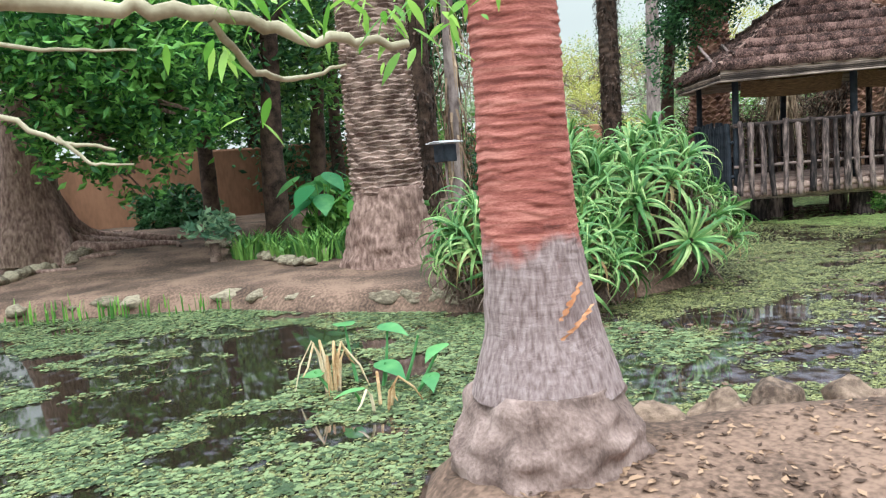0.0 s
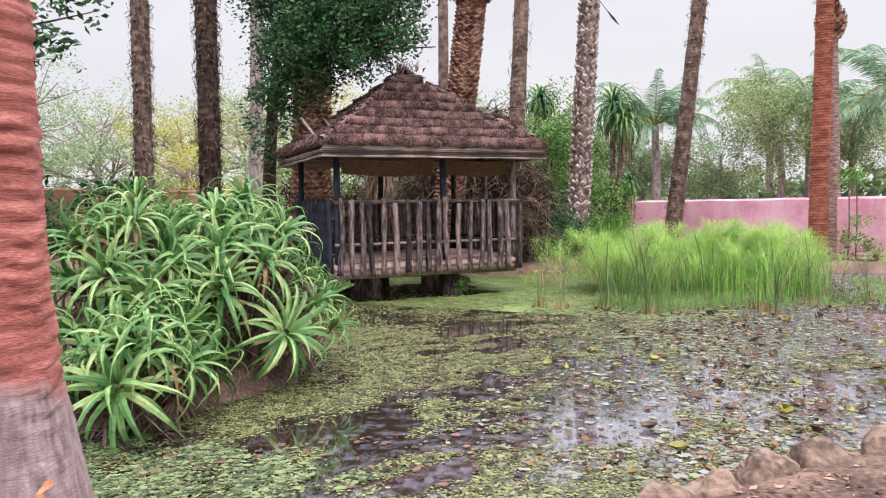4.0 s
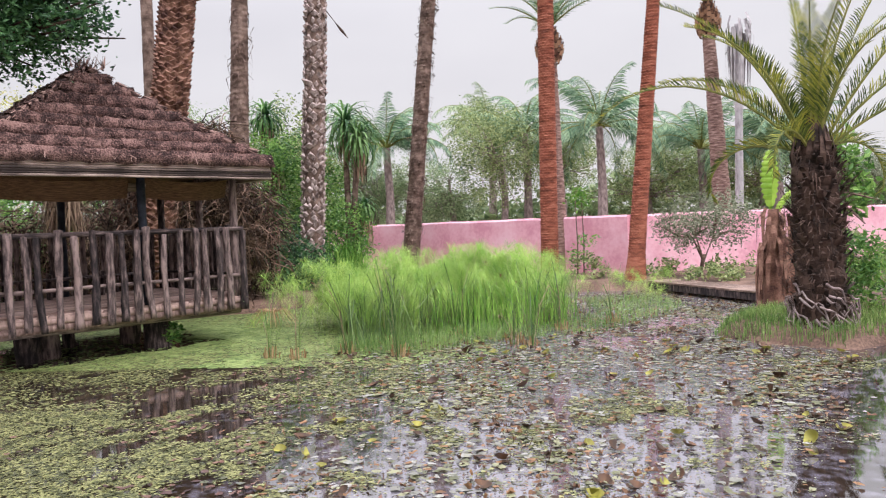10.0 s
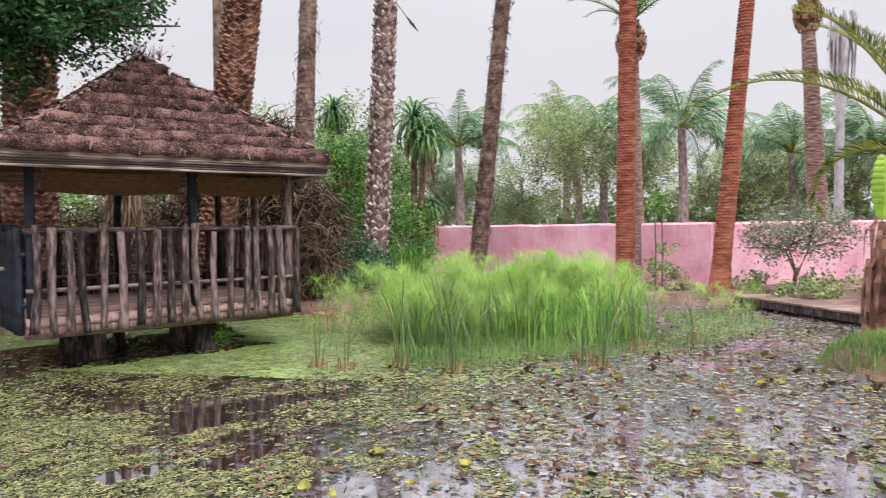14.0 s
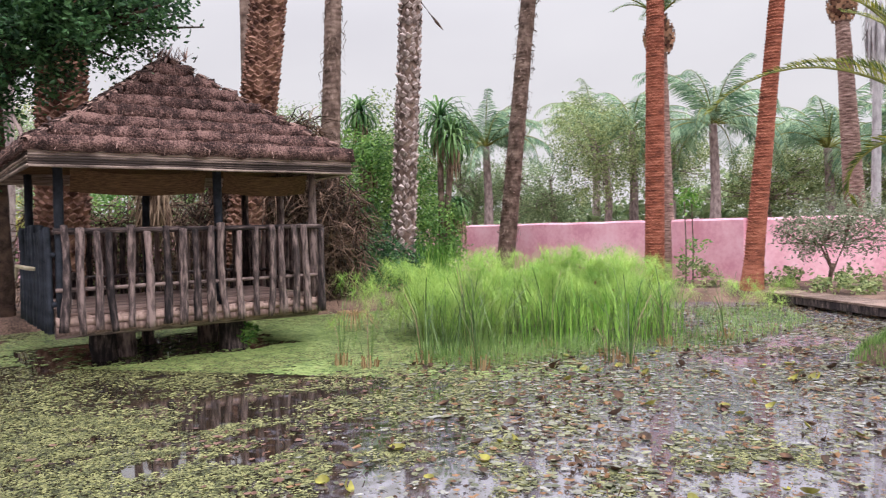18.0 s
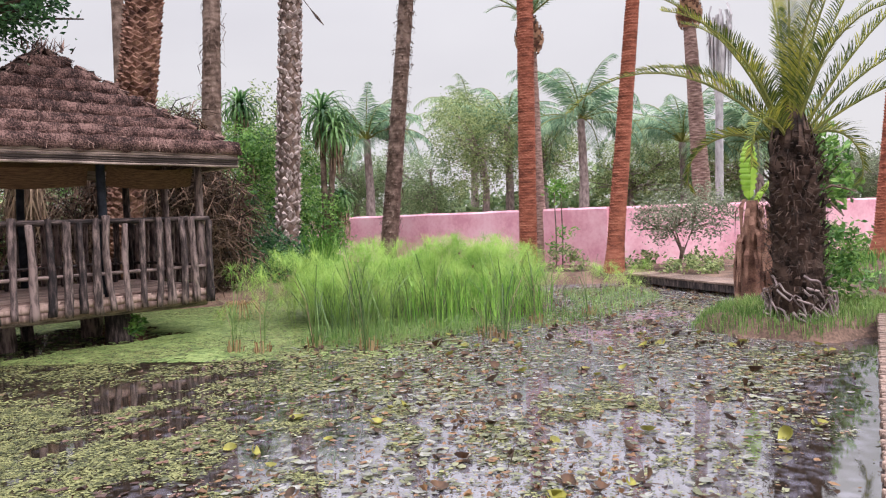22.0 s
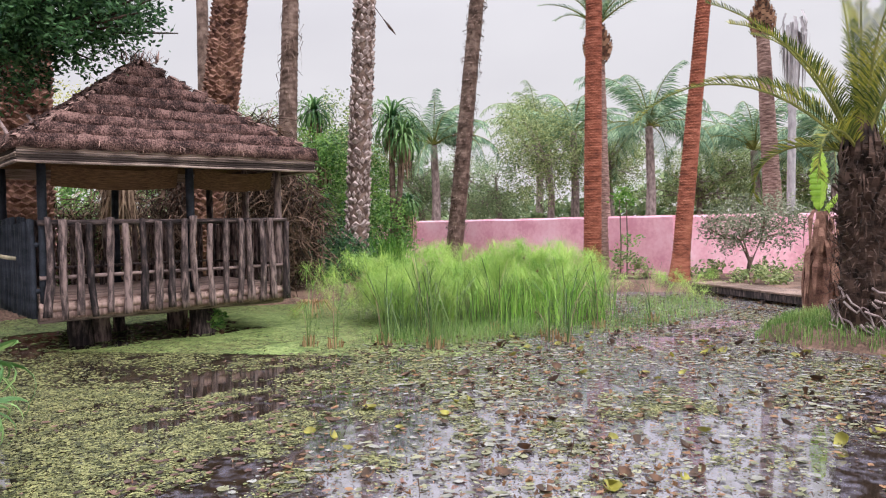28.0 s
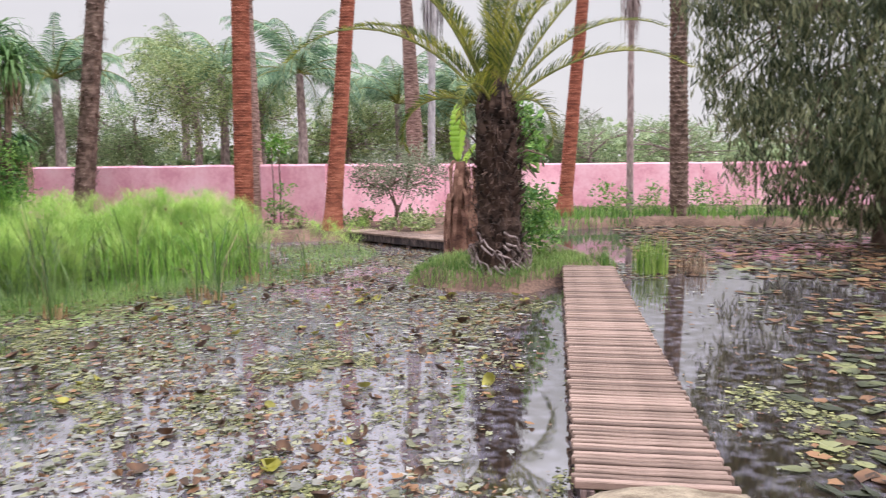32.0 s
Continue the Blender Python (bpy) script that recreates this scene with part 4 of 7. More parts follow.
# the red palm at the water's edge
def red_bark():
    """Salmon red bark with pale fibres on the rings; grey weathered skin at the foot, the border ragged."""
    m = material("bark_red_grey", (0.19, 0.056, 0.047), (0.60, 0.255, 0.21), 3, 0.85, 0.8, stretch=(1.0, 1.0, 13), fine=48, col_c=(0.385, 0.122, 0.098), fine_k=0.6)
    t = m.node_tree
    b = t.nodes["Principled BSDF"]
    red_ = b.inputs["Base Color"].links[0].from_socket
    tc = t.nodes.new("ShaderNodeTexCoord")
    mp = t.nodes.new("ShaderNodeMapping")
    mp.inputs["Scale"].default_value = (14, 14, 3.5)
    n = t.nodes.new("ShaderNodeTexNoise")
    n.inputs["Scale"].default_value, n.inputs["Detail"].default_value = 3.0, 8
    t.links.new(tc.outputs["Object"], mp.inputs["Vector"])
    t.links.new(mp.outputs["Vector"], n.inputs["Vector"])
    ramp = t.nodes.new("ShaderNodeValToRGB")
    ramp.color_ramp.elements[0].position, ramp.color_ramp.elements[1].position = 0.3, 0.7
    ramp.color_ramp.elements[0].color = (0.17, 0.115, 0.112, 1)
    ramp.color_ramp.elements[1].color = (0.42, 0.325, 0.32, 1)
    mid = ramp.color_ramp.elements.new(0.5)
    mid.color = (0.30, 0.22, 0.217, 1)
    t.links.new(n.outputs["Fac"], ramp.inputs["Fac"])
    n2 = t.nodes.new("ShaderNodeTexNoise")
    n2.inputs["Scale"].default_value, n2.inputs["Detail"].default_value = 5.5, 6
    t.links.new(tc.outputs["Object"], n2.inputs["Vector"])
    sep = t.nodes.new("ShaderNodeSeparateXYZ")
    t.links.new(tc.outputs["Object"], sep.inputs["Vector"])
    add = t.nodes.new("ShaderNodeMath")
    add.operation = "MULTIPLY_ADD"
    add.inputs[1].default_value = 0.5
    t.links.new(n2.outputs["Fac"], add.inputs[0])
    t.links.new(sep.outputs["Z"], add.inputs[2])
    up = t.nodes.new("ShaderNodeMapRange")
    for key, value in (("From Min", 1.52), ("From Max", 1.66)):
        up.inputs[key].default_value = value
    t.links.new(add.outputs[0], up.inputs["Value"])
    mx = t.nodes.new("ShaderNodeMix")
    mx.data_type = "RGBA"
    t.links.new(up.outputs["Result"], mx.inputs["Factor"])
    t.links.new(ramp.outputs["Color"], mx.inputs["A"])
    t.links.new(red_, mx.inputs["B"])
    t.links.new(mx.outputs["Result"], b.inputs["Base Color"])
    return m


red = thing("palm_tree", -0.52, -1.72, 0.1, "large palm with red ringed trunk and grey flared base", "palm tree")
Rb = 0.1
trunk_mesh("trunk", [(0.08, -0.02, 0.62 - Rb), (0.05, 0.0, 0.95 - Rb), (0.02, -0.01, 1.35 - Rb), (0.01, -0.02, 1.5 - Rb), (0.0, -0.01, 2.4 - Rb), (-0.06, -0.04, 5.0 - Rb), (-0.1, -0.06, 7 - Rb)], [0.42, 0.325, 0.272, 0.258, 0.234, 0.212, 0.2], red_bark(), red, 64, 0.019, 0.058, 0.045, 110, "brick red ringed bark, smooth and grey low down", 3, ring_fade=(0.55, 1.02), wander=0.4)
trunk_mesh("root_flare", [(0.09, -0.03, -0.5), (0.09, -0.03, 0.18 - Rb), (0.09, -0.03, 0.42 - Rb), (0.08, -0.02, 0.68 - Rb)], [0.60, 0.565, 0.525, 0.40], M["bark_base"], red, 64, 0.0, 0.07, 0.26, 60, "rough root boss", 9)
for k, (a0, z0, a1, z1, w) in enumerate([(2, 1.24, -24, 1.06, 0.05), (13, 1.11, -25, 0.96, 0.06)]):
    s = Soup()
    pts, ws = [], []
    for i in range(15):
        u = i / 14
        aa = radians(a0 + (a1 - a0) * u) + 0.03 * math.sin(i * 2.3 + k)
        zz = z0 + (z1 - z0) * u - Rb
        rr = 0.333 - (zz + Rb - 0.95) * 0.13 + 0.016
        pts.append((0.05 + rr * math.cos(aa), rr * math.sin(aa), zz))
        ws.append(w * (0.35 + 0.65 * math.sin(0.2 + u * 2.7)) * (0.75 + 0.35 * math.sin(i * 1.9 + k * 2)))
    am = radians((a0 + a1) / 2)
    s.strip(pts, ws, (-math.sin(am), math.cos(am), 0))
    s.make("bark_scar", M["scar_wood"], red, "fresh orange scar in the bark")

ring_palm("palm_tree", (1.58, 21.12), (1.78, 21.12, 12), 0.25, 0.2, M["bark_orange"], "tall slender palm with orange-red trunk before the wall", seed=1)
ring_palm("palm_tree", (1.98, 23.0), (1.86, 23.0, 7.1), 0.27, 0.2, M["bark_ring"], "palm with brown trunk and swollen scaly crown base", knob=True, crown="foliage_blue", ring=0.03, gap=0.16, seed=2, crown_n=16, crown_len=2.3)
ring_palm("palm_tree", (3.82, 19.63), (4.9, 19.4, 12), 0.225, 0.12, M["bark_orange"], "leaning palm with orange-red trunk on the far bank", flare=1.35, seed=3)
ring_palm("palm_tree", (7.5, 24.4), (7.1, 24.5, 7.95), 0.32, 0.18, M["bark_ring"], "palm with ridged brown trunk and swollen crown base", knob=True, crown="foliage_blue", crown_n=14, crown_len=2.2, ring=0.03, gap=0.11, seed=4, flare=1.2)
ring_palm("palm_tree", (7.67, 23.6), (7.8, 23.6, 7.9), 0.13, 0.11, M["bark_pale"], "dead palm with smooth grey trunk and hanging dry fronds", seed=5, ring=0.004)
ring_palm("palm_tree", (-5.65, 21.11), (-4.98, 21.3, 12.5), 0.33, 0.28, M["bark_brown"], "palm with mottled grey trunk", ring=0.0, seed=6, flare=1.15)
ring_palm("palm_tree", (-3.25, 25.0), (-1.75, 25.2, 14), 0.29, 0.22, M["bark_brown"], "slender leaning palm with dark brown trunk", ring=0.03, gap=0.12, seed=7)
ring_palm("palm_tree", (-7.3, 19.4), (-6.7, 19.6, 13), 0.30, 0.17, M["bark_brown"], "palm with dark shaggy trunk behind the pavilion", ring=0.03, gap=0.15, seed=8)
ring_palm("palm_tree", (-8.0, 15.9), (-7.15, 16.3, 7.9), 0.41, 0.35, M["bark_scale"], "thick palm with cross-hatched brown trunk", knob=True, ring=0.055, gap=0.16, seed=9, sides=24)
ring_palm("palm_tree", (-11.2, 13.9), (-10.9, 13.9, 8.2), 0.5, 0.42, M["bark_scale"], "thick palm trunk behind the pavilion", ring=0.05, gap=0.17, seed=10, sides=22)
ring_palm("palm_tree", (-9.4, 17.6), (-9.3, 17.6, 3.6), 0.4, 0.35, M["bark_scale"], "thick palm stump among dry fronds", ring=0.05, gap=0.17, seed=12, sides=20)
ring_palm("palm_tree", (-10.8, 21.5), (-10.7, 21.5, 13), 0.2, 0.17, M["bark_brown"], "thin palm trunk behind the pavilion", seed=11, ring=0.01)
ring_palm("palm_tree", (11.58, 21.6), (12.5, 21.2, 13), 0.22, 0.14, M["bark_orange"], "slender palm with orange-red trunk on the far bank", flare=1.6, seed=13)
ring_palm("palm_tree", (15.4, 24.0), (15.3, 24.0, 8.6), 0.13, 0.10, M["bark_grey"], "thin dead grey palm trunk by the wall", seed=14, ring=0.003)
ring_palm("palm_tree", (15.2, 20.6), (14.9, 20.7, 12), 0.27, 0.22, M["bark_brown"], "palm with brown ringed trunk by the water", ring=0.025, gap=0.12, seed=15)
# left group
ring_palm("palm_tree", (-8.02, 1.5), (-8.4, 1.65, 11), 0.56, 0.44, M["bark_zigzag"], "massive palm with grey cross-ribbed trunk", ring=0.05, gap=0.115, seed=16, sides=30, flare=1.0)
ring_palm("palm_tree", (-14.6, 13.55), (-14.55, 13.6, 12), 0.30, 0.29, M["bark_dark"], "palm with dark shaggy trunk", ring=0.05, gap=0.21, seed=17, flare=1.7)
ring_palm("palm_tree", (-18.2, 14.25), (-18.1, 14.3, 14), 0.27, 0.27, M["bark_brown"], "palm with shaggy grey-brown trunk", ring=0.05, gap=0.25, seed=18)
ring_palm("palm_tree", (-16.2, 17.3), (-15.9, 17.5, 12), 0.26, 0.2, M["bark_grey"], "smooth grey palm trunk", seed=19, ring=0.005)
ring_palm("palm_tree", (-11.2, 4.2), (-11.1, 4.3, 9), 0.25, 0.2, M["bark_dark"], "dark shaggy trunk behind the massive palm", ring=0.03, gap=0.16, seed=21)
ring_palm("palm_tree", (-9.1, 3.6), (-9.0, 3.7, 8), 0.13, 0.11, M["bark_grey"], "thin pale palm trunk with dry leaves", seed=22, ring=0.004)


def of(e, p):
    return np.array(p, float) - np.array(e.matrix_world.translation)


def palm_at(x, y):
    return min((o_ for o_ in scene.objects if o_.name.startswith("palm_tree") and o_.parent is None), key=lambda o_: math.hypot(o_.matrix_world.translation.x - x, o_.matrix_world.translation.y - y))


bpy.context.view_layer.update()
for x, y, top, r0, r1, gap, cols, w, pr, mat, drop in [
        (-5.65, 21.11, (-4.98, 21.3, 12.5), 0.345, 0.295, 0.135, 9, 0.105, 0.07, "bark_mottled", 0.075), (-8.0, 15.9, (-7.15, 16.3, 7.9), 0.43, 0.37, 0.115, 13, 0.115, 0.09, "bark_scale", 0.065),
        (-11.2, 13.9, (-10.9, 13.9, 8.2), 0.52, 0.44, 0.13, 14, 0.13, 0.10, "bark_scale", 0.075), (-9.4, 17.6, (-9.3, 17.6, 3.6), 0.42, 0.37, 0.13, 13, 0.12, 0.09, "bark_scale", 0.07),
        (-8.02, 1.5, (-8.4, 1.65, 11), 0.585, 0.46, 0.078, 14, 0.19, 0.05, "bark_zigzag", 0.036), (15.2, 20.6, (14.9, 20.7, 12), 0.27, 0.22, 0.15, 9, 0.12, 0.05, "bark_brown", 0.07),
        (1.58, 21.12, (1.78, 21.12, 12), 0.25, 0.2, 0.075, 11, 0.09, 0.03, "bark_orange", 0.03), (3.82, 19.63, (4.9, 19.4, 12), 0.225, 0.12, 0.075, 10, 0.08, 0.03, "bark_orange", 0.03),
        (11.58, 21.6, (12.5, 21.2, 13), 0.22, 0.14, 0.08, 9, 0.08, 0.03, "bark_orange", 0.03)]:
    e = palm_at(x, y)
    scales(e, (0, 0, 0), of(e, top), r0, r1, gap, cols, w, pr, M[mat], 1.1 if x < -8 and y < 3 else 0.2, drop, ragged=1.0 if mat == "bark_mottled" else 0.3 if mat == "bark_scale" else 0.0)
e = palm_at(-8.02, 1.5)
trunk_mesh("root_flare", [(0, 0, -0.5), (0, 0, 0.15), (0, 0, 0.7), (-0.02, 0, 1.25)], [0.95, 0.80, 0.67, 0.60], M["bark_flare"], e, 40, 0.0, 0.1, 0.2, 20, "rough brown root flare", 31)
for x, y, top, r0, r1, n, L, mat in [(-14.6, 13.55, (-14.55, 13.6, 12), 0.29, 0.3, 1100, 0.36, "bark_dark"), (-18.2, 14.25, (-18.1, 14.3, 14), 0.27, 0.27, 1000, 0.36, "bark_brown"), (-7.3, 19.4, (-6.7, 19.6, 13), 0.3, 0.17, 150, 0.5, "bark_brown"), (-3.25, 25.0, (-1.75, 25.2, 14), 0.27, 0.2, 900, 0.24, "bark_brown"),
                                    (-11.2, 4.2, (-11.1, 4.3, 9), 0.25, 0.2, 200, 0.6, "bark_dark"), (-9.1, 3.6, (-9.0, 3.7, 8), 0.13, 0.3, 160, 1.1, "dead_leaf"), (7.67, 23.6, (7.8, 23.6, 7.9), 0.16, 0.15, 0, 1.9, "bark_grey")]:
    e = palm_at(x, y)
    if n:
        shag(e, (0, 0, 0), of(e, top), r0, r1, n, L, M[mat])
e = palm_at(-5.65, 21.11)
s = Soup()
s.tube([of(e, q) for q in ((-4.9, 21.2, 8.62), (-4.6, 21.2, 8.2), (-4.4, 21.2, 7.93), (-4.22, 21.2, 7.7))], [0.014, 0.012, 0.05, 0.012], 6)
s.make("dead_stalk", M["bark_dark"], e, "hanging dead flower stalk")
e = palm_at(15.4, 24.0)
shag(e, of(e, (15.3, 24.0, 7.4)), of(e, (15.3, 24.0, 8.8)), 0.1, 0.3, 50, 1.6, M["bark_grey"], 0.3, 0.06)
e = palm_at(7.67, 23.6)
shag(e, of(e, (7.77, 23.6, 6.9)), of(e, (7.8, 23.6, 8.2)), 0.15, 0.3, 46, 1.9, M["bark_pale"], 0.3, 0.10)


# ---- date palm on the islet ----
date = thing("date_palm", 5.32, 10.82, 0.15, "date palm with dark scaly trunk and arching fronds", "palm tree")
trunk_mesh("trunk", [(0.05, 0, -0.3), (0.0, 0, 0.3), (-0.03, 0, 1.5), (-0.07, 0, 2.35), (-0.08, 0, 2.75)], [0.42, 0.34, 0.335, 0.31, 0.2], M["bark_dark"], date, 22, 0.0, 0.1, 0.06, 10, seed=30)
s = Soup()
for i in range(34):
    for j in range(13):
        a = 2 * math.pi * (j + (i * 0.382) % 1) / 13 + rng.normal() * 0.1
        z = 0.25 + i * 0.075 + rng.normal() * 0.03
        rr = 0.322 + 0.015 * math.sin(i * 1.3)
        if z < 0.7:
            rr += (0.7 - z) * 0.1
        if z > 2.1:
            rr -= (z - 2.1) * 0.2
        c = np.array([math.cos(a) * rr - 0.03 * z / 2.7, math.sin(a) * rr, z])
        out = np.array([math.cos(a), math.sin(a), 0.0])
        tn = np.array([-math.sin(a), math.cos(a), 0])
        w, pr = 0.06 * rng.uniform(0.5, 1.3), 0.12 * rng.uniform(0.2, 1.5) * (1.0 if z > 1.1 else 0.55)
        s.add([c - tn * w - [0, 0, 0.06], c + tn * w - [0, 0, 0.06], c + tn * w * 0.6 + out * pr + [0, 0, 0.07], c - tn * w * 0.6 + out * pr + [0, 0, 0.07], c + [0, 0, 0.10]],
              [(0, 1, 2, 3), (3, 2, 4, 3)])
s.f = [[i for n_, i in enumerate(f) if i not in f[:n_]] for f in s.f]
s.make("leaf_base", M["bark_dark"], date)
shag(date, (0, 0, 0.1), (-0.08, 0, 2.75), 0.40, 0.36, 420, 0.22, M["bark_dark"], 0.2, 0.018)
s = Soup()
for k in range(34):
    a = rng.uniform(0, 6.28)
    z = rng.uniform(0.15, 0.75)
    pts = []
    for i in range(9):
        aa = a + i * 0.16
        pts.append(((0.46 + 0.05 * math.sin(i + k)) * math.cos(aa), (0.46 + 0.05 * math.sin(i + k)) * math.sin(aa), z - i * 0.07 * rng.uniform(0.3, 1.2)))
    s.tube(pts, np.linspace(0.02, 0.008, 9), 5)
s.make("aerial_root", M["bark_grey"], date)
# the bud: sheaths closing in to the crown
s = Soup()
for i in range(60):
    a, u = i * 2.399, i / 60
    r0_, z0_ = 0.30 - 0.20 * u, 2.45 + 0.45 * u
    out, tn = np.array([math.cos(a), math.sin(a), 0]), np.array([-math.sin(a), math.cos(a), 0])
    p = out * r0_ + [-0.08, 0, z0_]
    s.strip([p, p + out * 0.03 + [0, 0, 0.16], p - out * 0.02 + [0, 0, 0.42]], [0.11, 0.085, 0.03], tn)
s.make("leaf_sheath", M["bark_dark"], date)
FR = [(184, 52, 3.7, 1.8), (178, 70, 3.3, 0.9), (205, 68, 3.0, 1.2), (100, 85, 3.3, 0.35), (268, 83, 3.0, 1.3), (10, 76, 3.4, 0.5), (350, 64, 3.6, 0.75), (2, 54, 3.6, 1.25), (344, 42, 3.3, 1.3), (30, 70, 3.3, 0.9), (60, 66, 3.1, 1.1), (125, 70, 3.1, 0.9), (150, 60, 2.8, 1.2),
      (230, 46, 1.9, 2.7), (24, 36, 2.0, 2.9), (160, 34, 2.0, 2.6), (290, 76, 2.7, 1.6), (250, 86, 3.0, 0.6), (310, 84, 3.2, 0.6), (80, 78, 3.2, 0.6)]
for yaw, pitch, L, dr in FR:
    sl, ss = Soup(), Soup()
    frond(sl, ss, (-0.08 + 0.06 * math.cos(radians(yaw)), 0.06 * math.sin(radians(yaw)), 2.6), radians(yaw), radians(pitch), L, dr, 0.40, 76, 0.024, 0.8, 0.026, fore=1.05, start=0.07)
    f_ = ss.make("frond", M["rachis"], date)
    sl.make("leaflet", M["palm_green"], f_)

# banana plant
ban = thing("banana_plant", 5.66, 14.1, 0.15, "banana plant with brown dry stem and one upright bright leaf", "plant")
for k, (dx, h, r) in enumerate([(0, 1.85, 0.17), (0.28, 1.3, 0.2), (-0.12, 1.2, 0.15)]):
    trunk_mesh("stem", [(dx * 0.5, 0.1 * k, -0.2), (dx, 0.1 * k, h * 0.5), (dx + 0.05, 0.1 * k, h)], [r * 1.25, r, r * 0.65], M["bark_scale"], ban, 14, 0.0, 0.2, 0.2, 8, "peeling brown stem", 40 + k)
s = Soup()
for k in range(60):
    a, z = rng.uniform(0, 6.28), rng.uniform(0.6, 1.9)
    x0 = 0.26 * (k % 2)
    p = np.array([x0 + 0.16 * math.cos(a), 0.16 * math.sin(a), z])
    s.strip([p, p + [0.1 * math.cos(a), 0.1 * math.sin(a), -0.15], p + [0.12 * math.cos(a), 0.12 * math.sin(a), -rng.uniform(0.4, 0.8)]], [0.07, 0.1, 0.03], (-math.sin(a), math.cos(a), 0))
s.make("dry_leaf", M["bark_scale"], ban)
s = Soup()
for dx, lean, L, w, z0, sd in ((-0.02, 0.04, 1.3, 0.21, 1.7, 1), (-0.02, 0.04, 1.3, 0.21, 1.7, -1), (0.08, 0.45, 0.7, 0.09, 1.6, 1), (0.08, 0.45, 0.7, 0.09, 1.6, -1)):
    pts, wd = [], []
    for i in range(37):
        u = i / 36
        wdt = w * max(0.06, math.sin(min(1, max(0, (u - 0.14) / 0.86)) * 3.14159) ** 0.45) if u > 0.15 else 0.02
        wdt *= (0.78, 1.0, 0.97)[i % 3] if u > 0.2 else 1
        pts.append((dx + lean * u * u + 0.46 * wdt * sd * 0.92, -0.03 + 0.08 * u * u + sd * wdt * 0.19 - 0.10 * wdt, z0 + L * u + 0.03 * wdt))
        wd.append(wdt)
    s.strip(pts, wd, (0.90, 0.38 * sd - 0.2, 0.06 * sd))
    s.strip([(dx + lean * (i / 6) ** 2, -0.045 + 0.08 * (i / 6) ** 2, z0 + L * i / 6) for i in range(7)], np.linspace(0.045, 0.008, 7), (1, 0, 0))
s.make("leaf", M["banana"], ban, "bright green upright leaf")


# ---- papyrus, reeds and grass ----
def inside(poly, x, y):
    return signed(poly, np.asarray(x, float), np.asarray(y, float)) < 0


def scatter(poly, n):
    a = np.array(poly)
    out = []
    while len(out) < n:
        p = rng.uniform(a.min(0), a.max(0), (n, 2))
        out.extend(p[inside(poly, p[:, 0], p[:, 1])].tolist())
    return np.array(out[:n])


def papyrus(poly, n, h0, h1, label, low=0.6, rays=100, per=9, spread=0.36):
    """Tussocks of stems that lean outwards, each stem with a mop of fine drooping rays."""
    p = scatter(poly, max(3, n // per))
    c = p.mean(0)
    e = thing("papyrus", c[0], c[1], 0, label, "papyrus", "papyrus clumps")
    st, mop = Soup(), Soup()
    for x, y in p - c:
        edge = -float(signed(poly, np.array([x + c[0]]), np.array([y + c[1]]))[0])
        ht = rng.uniform(h0, h1) * (low + (1 - low) * min(1, edge / 0.5)) * (0.9 + 0.3 * smooth_noise((x + c[0], y + c[1], 0), 0.7))
        for _ in range(per):
            a, q = rng.uniform(0, 6.28), rng.uniform(0, 1) ** 0.6
            h = ht * (1 - 0.22 * q * q) * (1 if rng.uniform() < 0.45 else rng.uniform(0.25, 0.9))
            lx, ly = math.cos(a) * q * spread * 1.3, math.sin(a) * q * spread * 1.3
            x0, y0 = x + 0.07 * math.cos(a), y + 0.07 * math.sin(a)
            top = np.array([x0 + lx, y0 + ly, h])
            st.strip([(x0, y0, -0.1), (x0 + lx * 0.35, y0 + ly * 0.35, h * 0.55), top], [0.004, 0.004, 0.003], (0.8, 0.6, 0))
            az, el = rng.uniform(0, 6.28, rays), rng.uniform(-0.7, 1.1, rays)
            L = rng.uniform(0.16, 0.40, rays)
            for a2, b, l in zip(az, el, L):
                d = np.array([math.cos(a2) * math.cos(b), math.sin(a2) * math.cos(b), math.sin(b)])
                mid = top + d * l * 0.6
                mop.strip([top, mid, mid + d * l * 0.4 - [0, 0, 0.10]], [0.002, 0.0032, 0.0012], (-math.sin(a2), math.cos(a2), 0))
    st.make("stem", M["reed"], e)["kind"] = "stuff"
    mop.make("mop", M["papyrus"], e)["kind"] = "stuff"
    return e


papyrus([(-3.0, 14.0), (-2.5, 12.4), (-1.5, 11.9), (-0.5, 12.6), (0.7, 13.2), (1.7, 13.7), (2.0, 15.3), (0.6, 16.2), (-1.8, 15.6)], 820, 1.2, 1.62, "dense hazy green papyrus clump standing in the pond")
papyrus([(-4.6, 14.6), (-4.0, 12.3), (-3.1, 11.0), (-2.3, 11.4), (-2.2, 13.2), (-3.2, 15.0)], 46, 1.15, 1.55, "loose papyrus stems beside the dense clump", 0.8, per=4)
papyrus([(3.6, 16.6), (4.6, 17.4), (4.2, 18.6), (3.2, 18.0)], 16, 0.8, 1.2, "low papyrus stems at the far bank", 0.8, per=4)


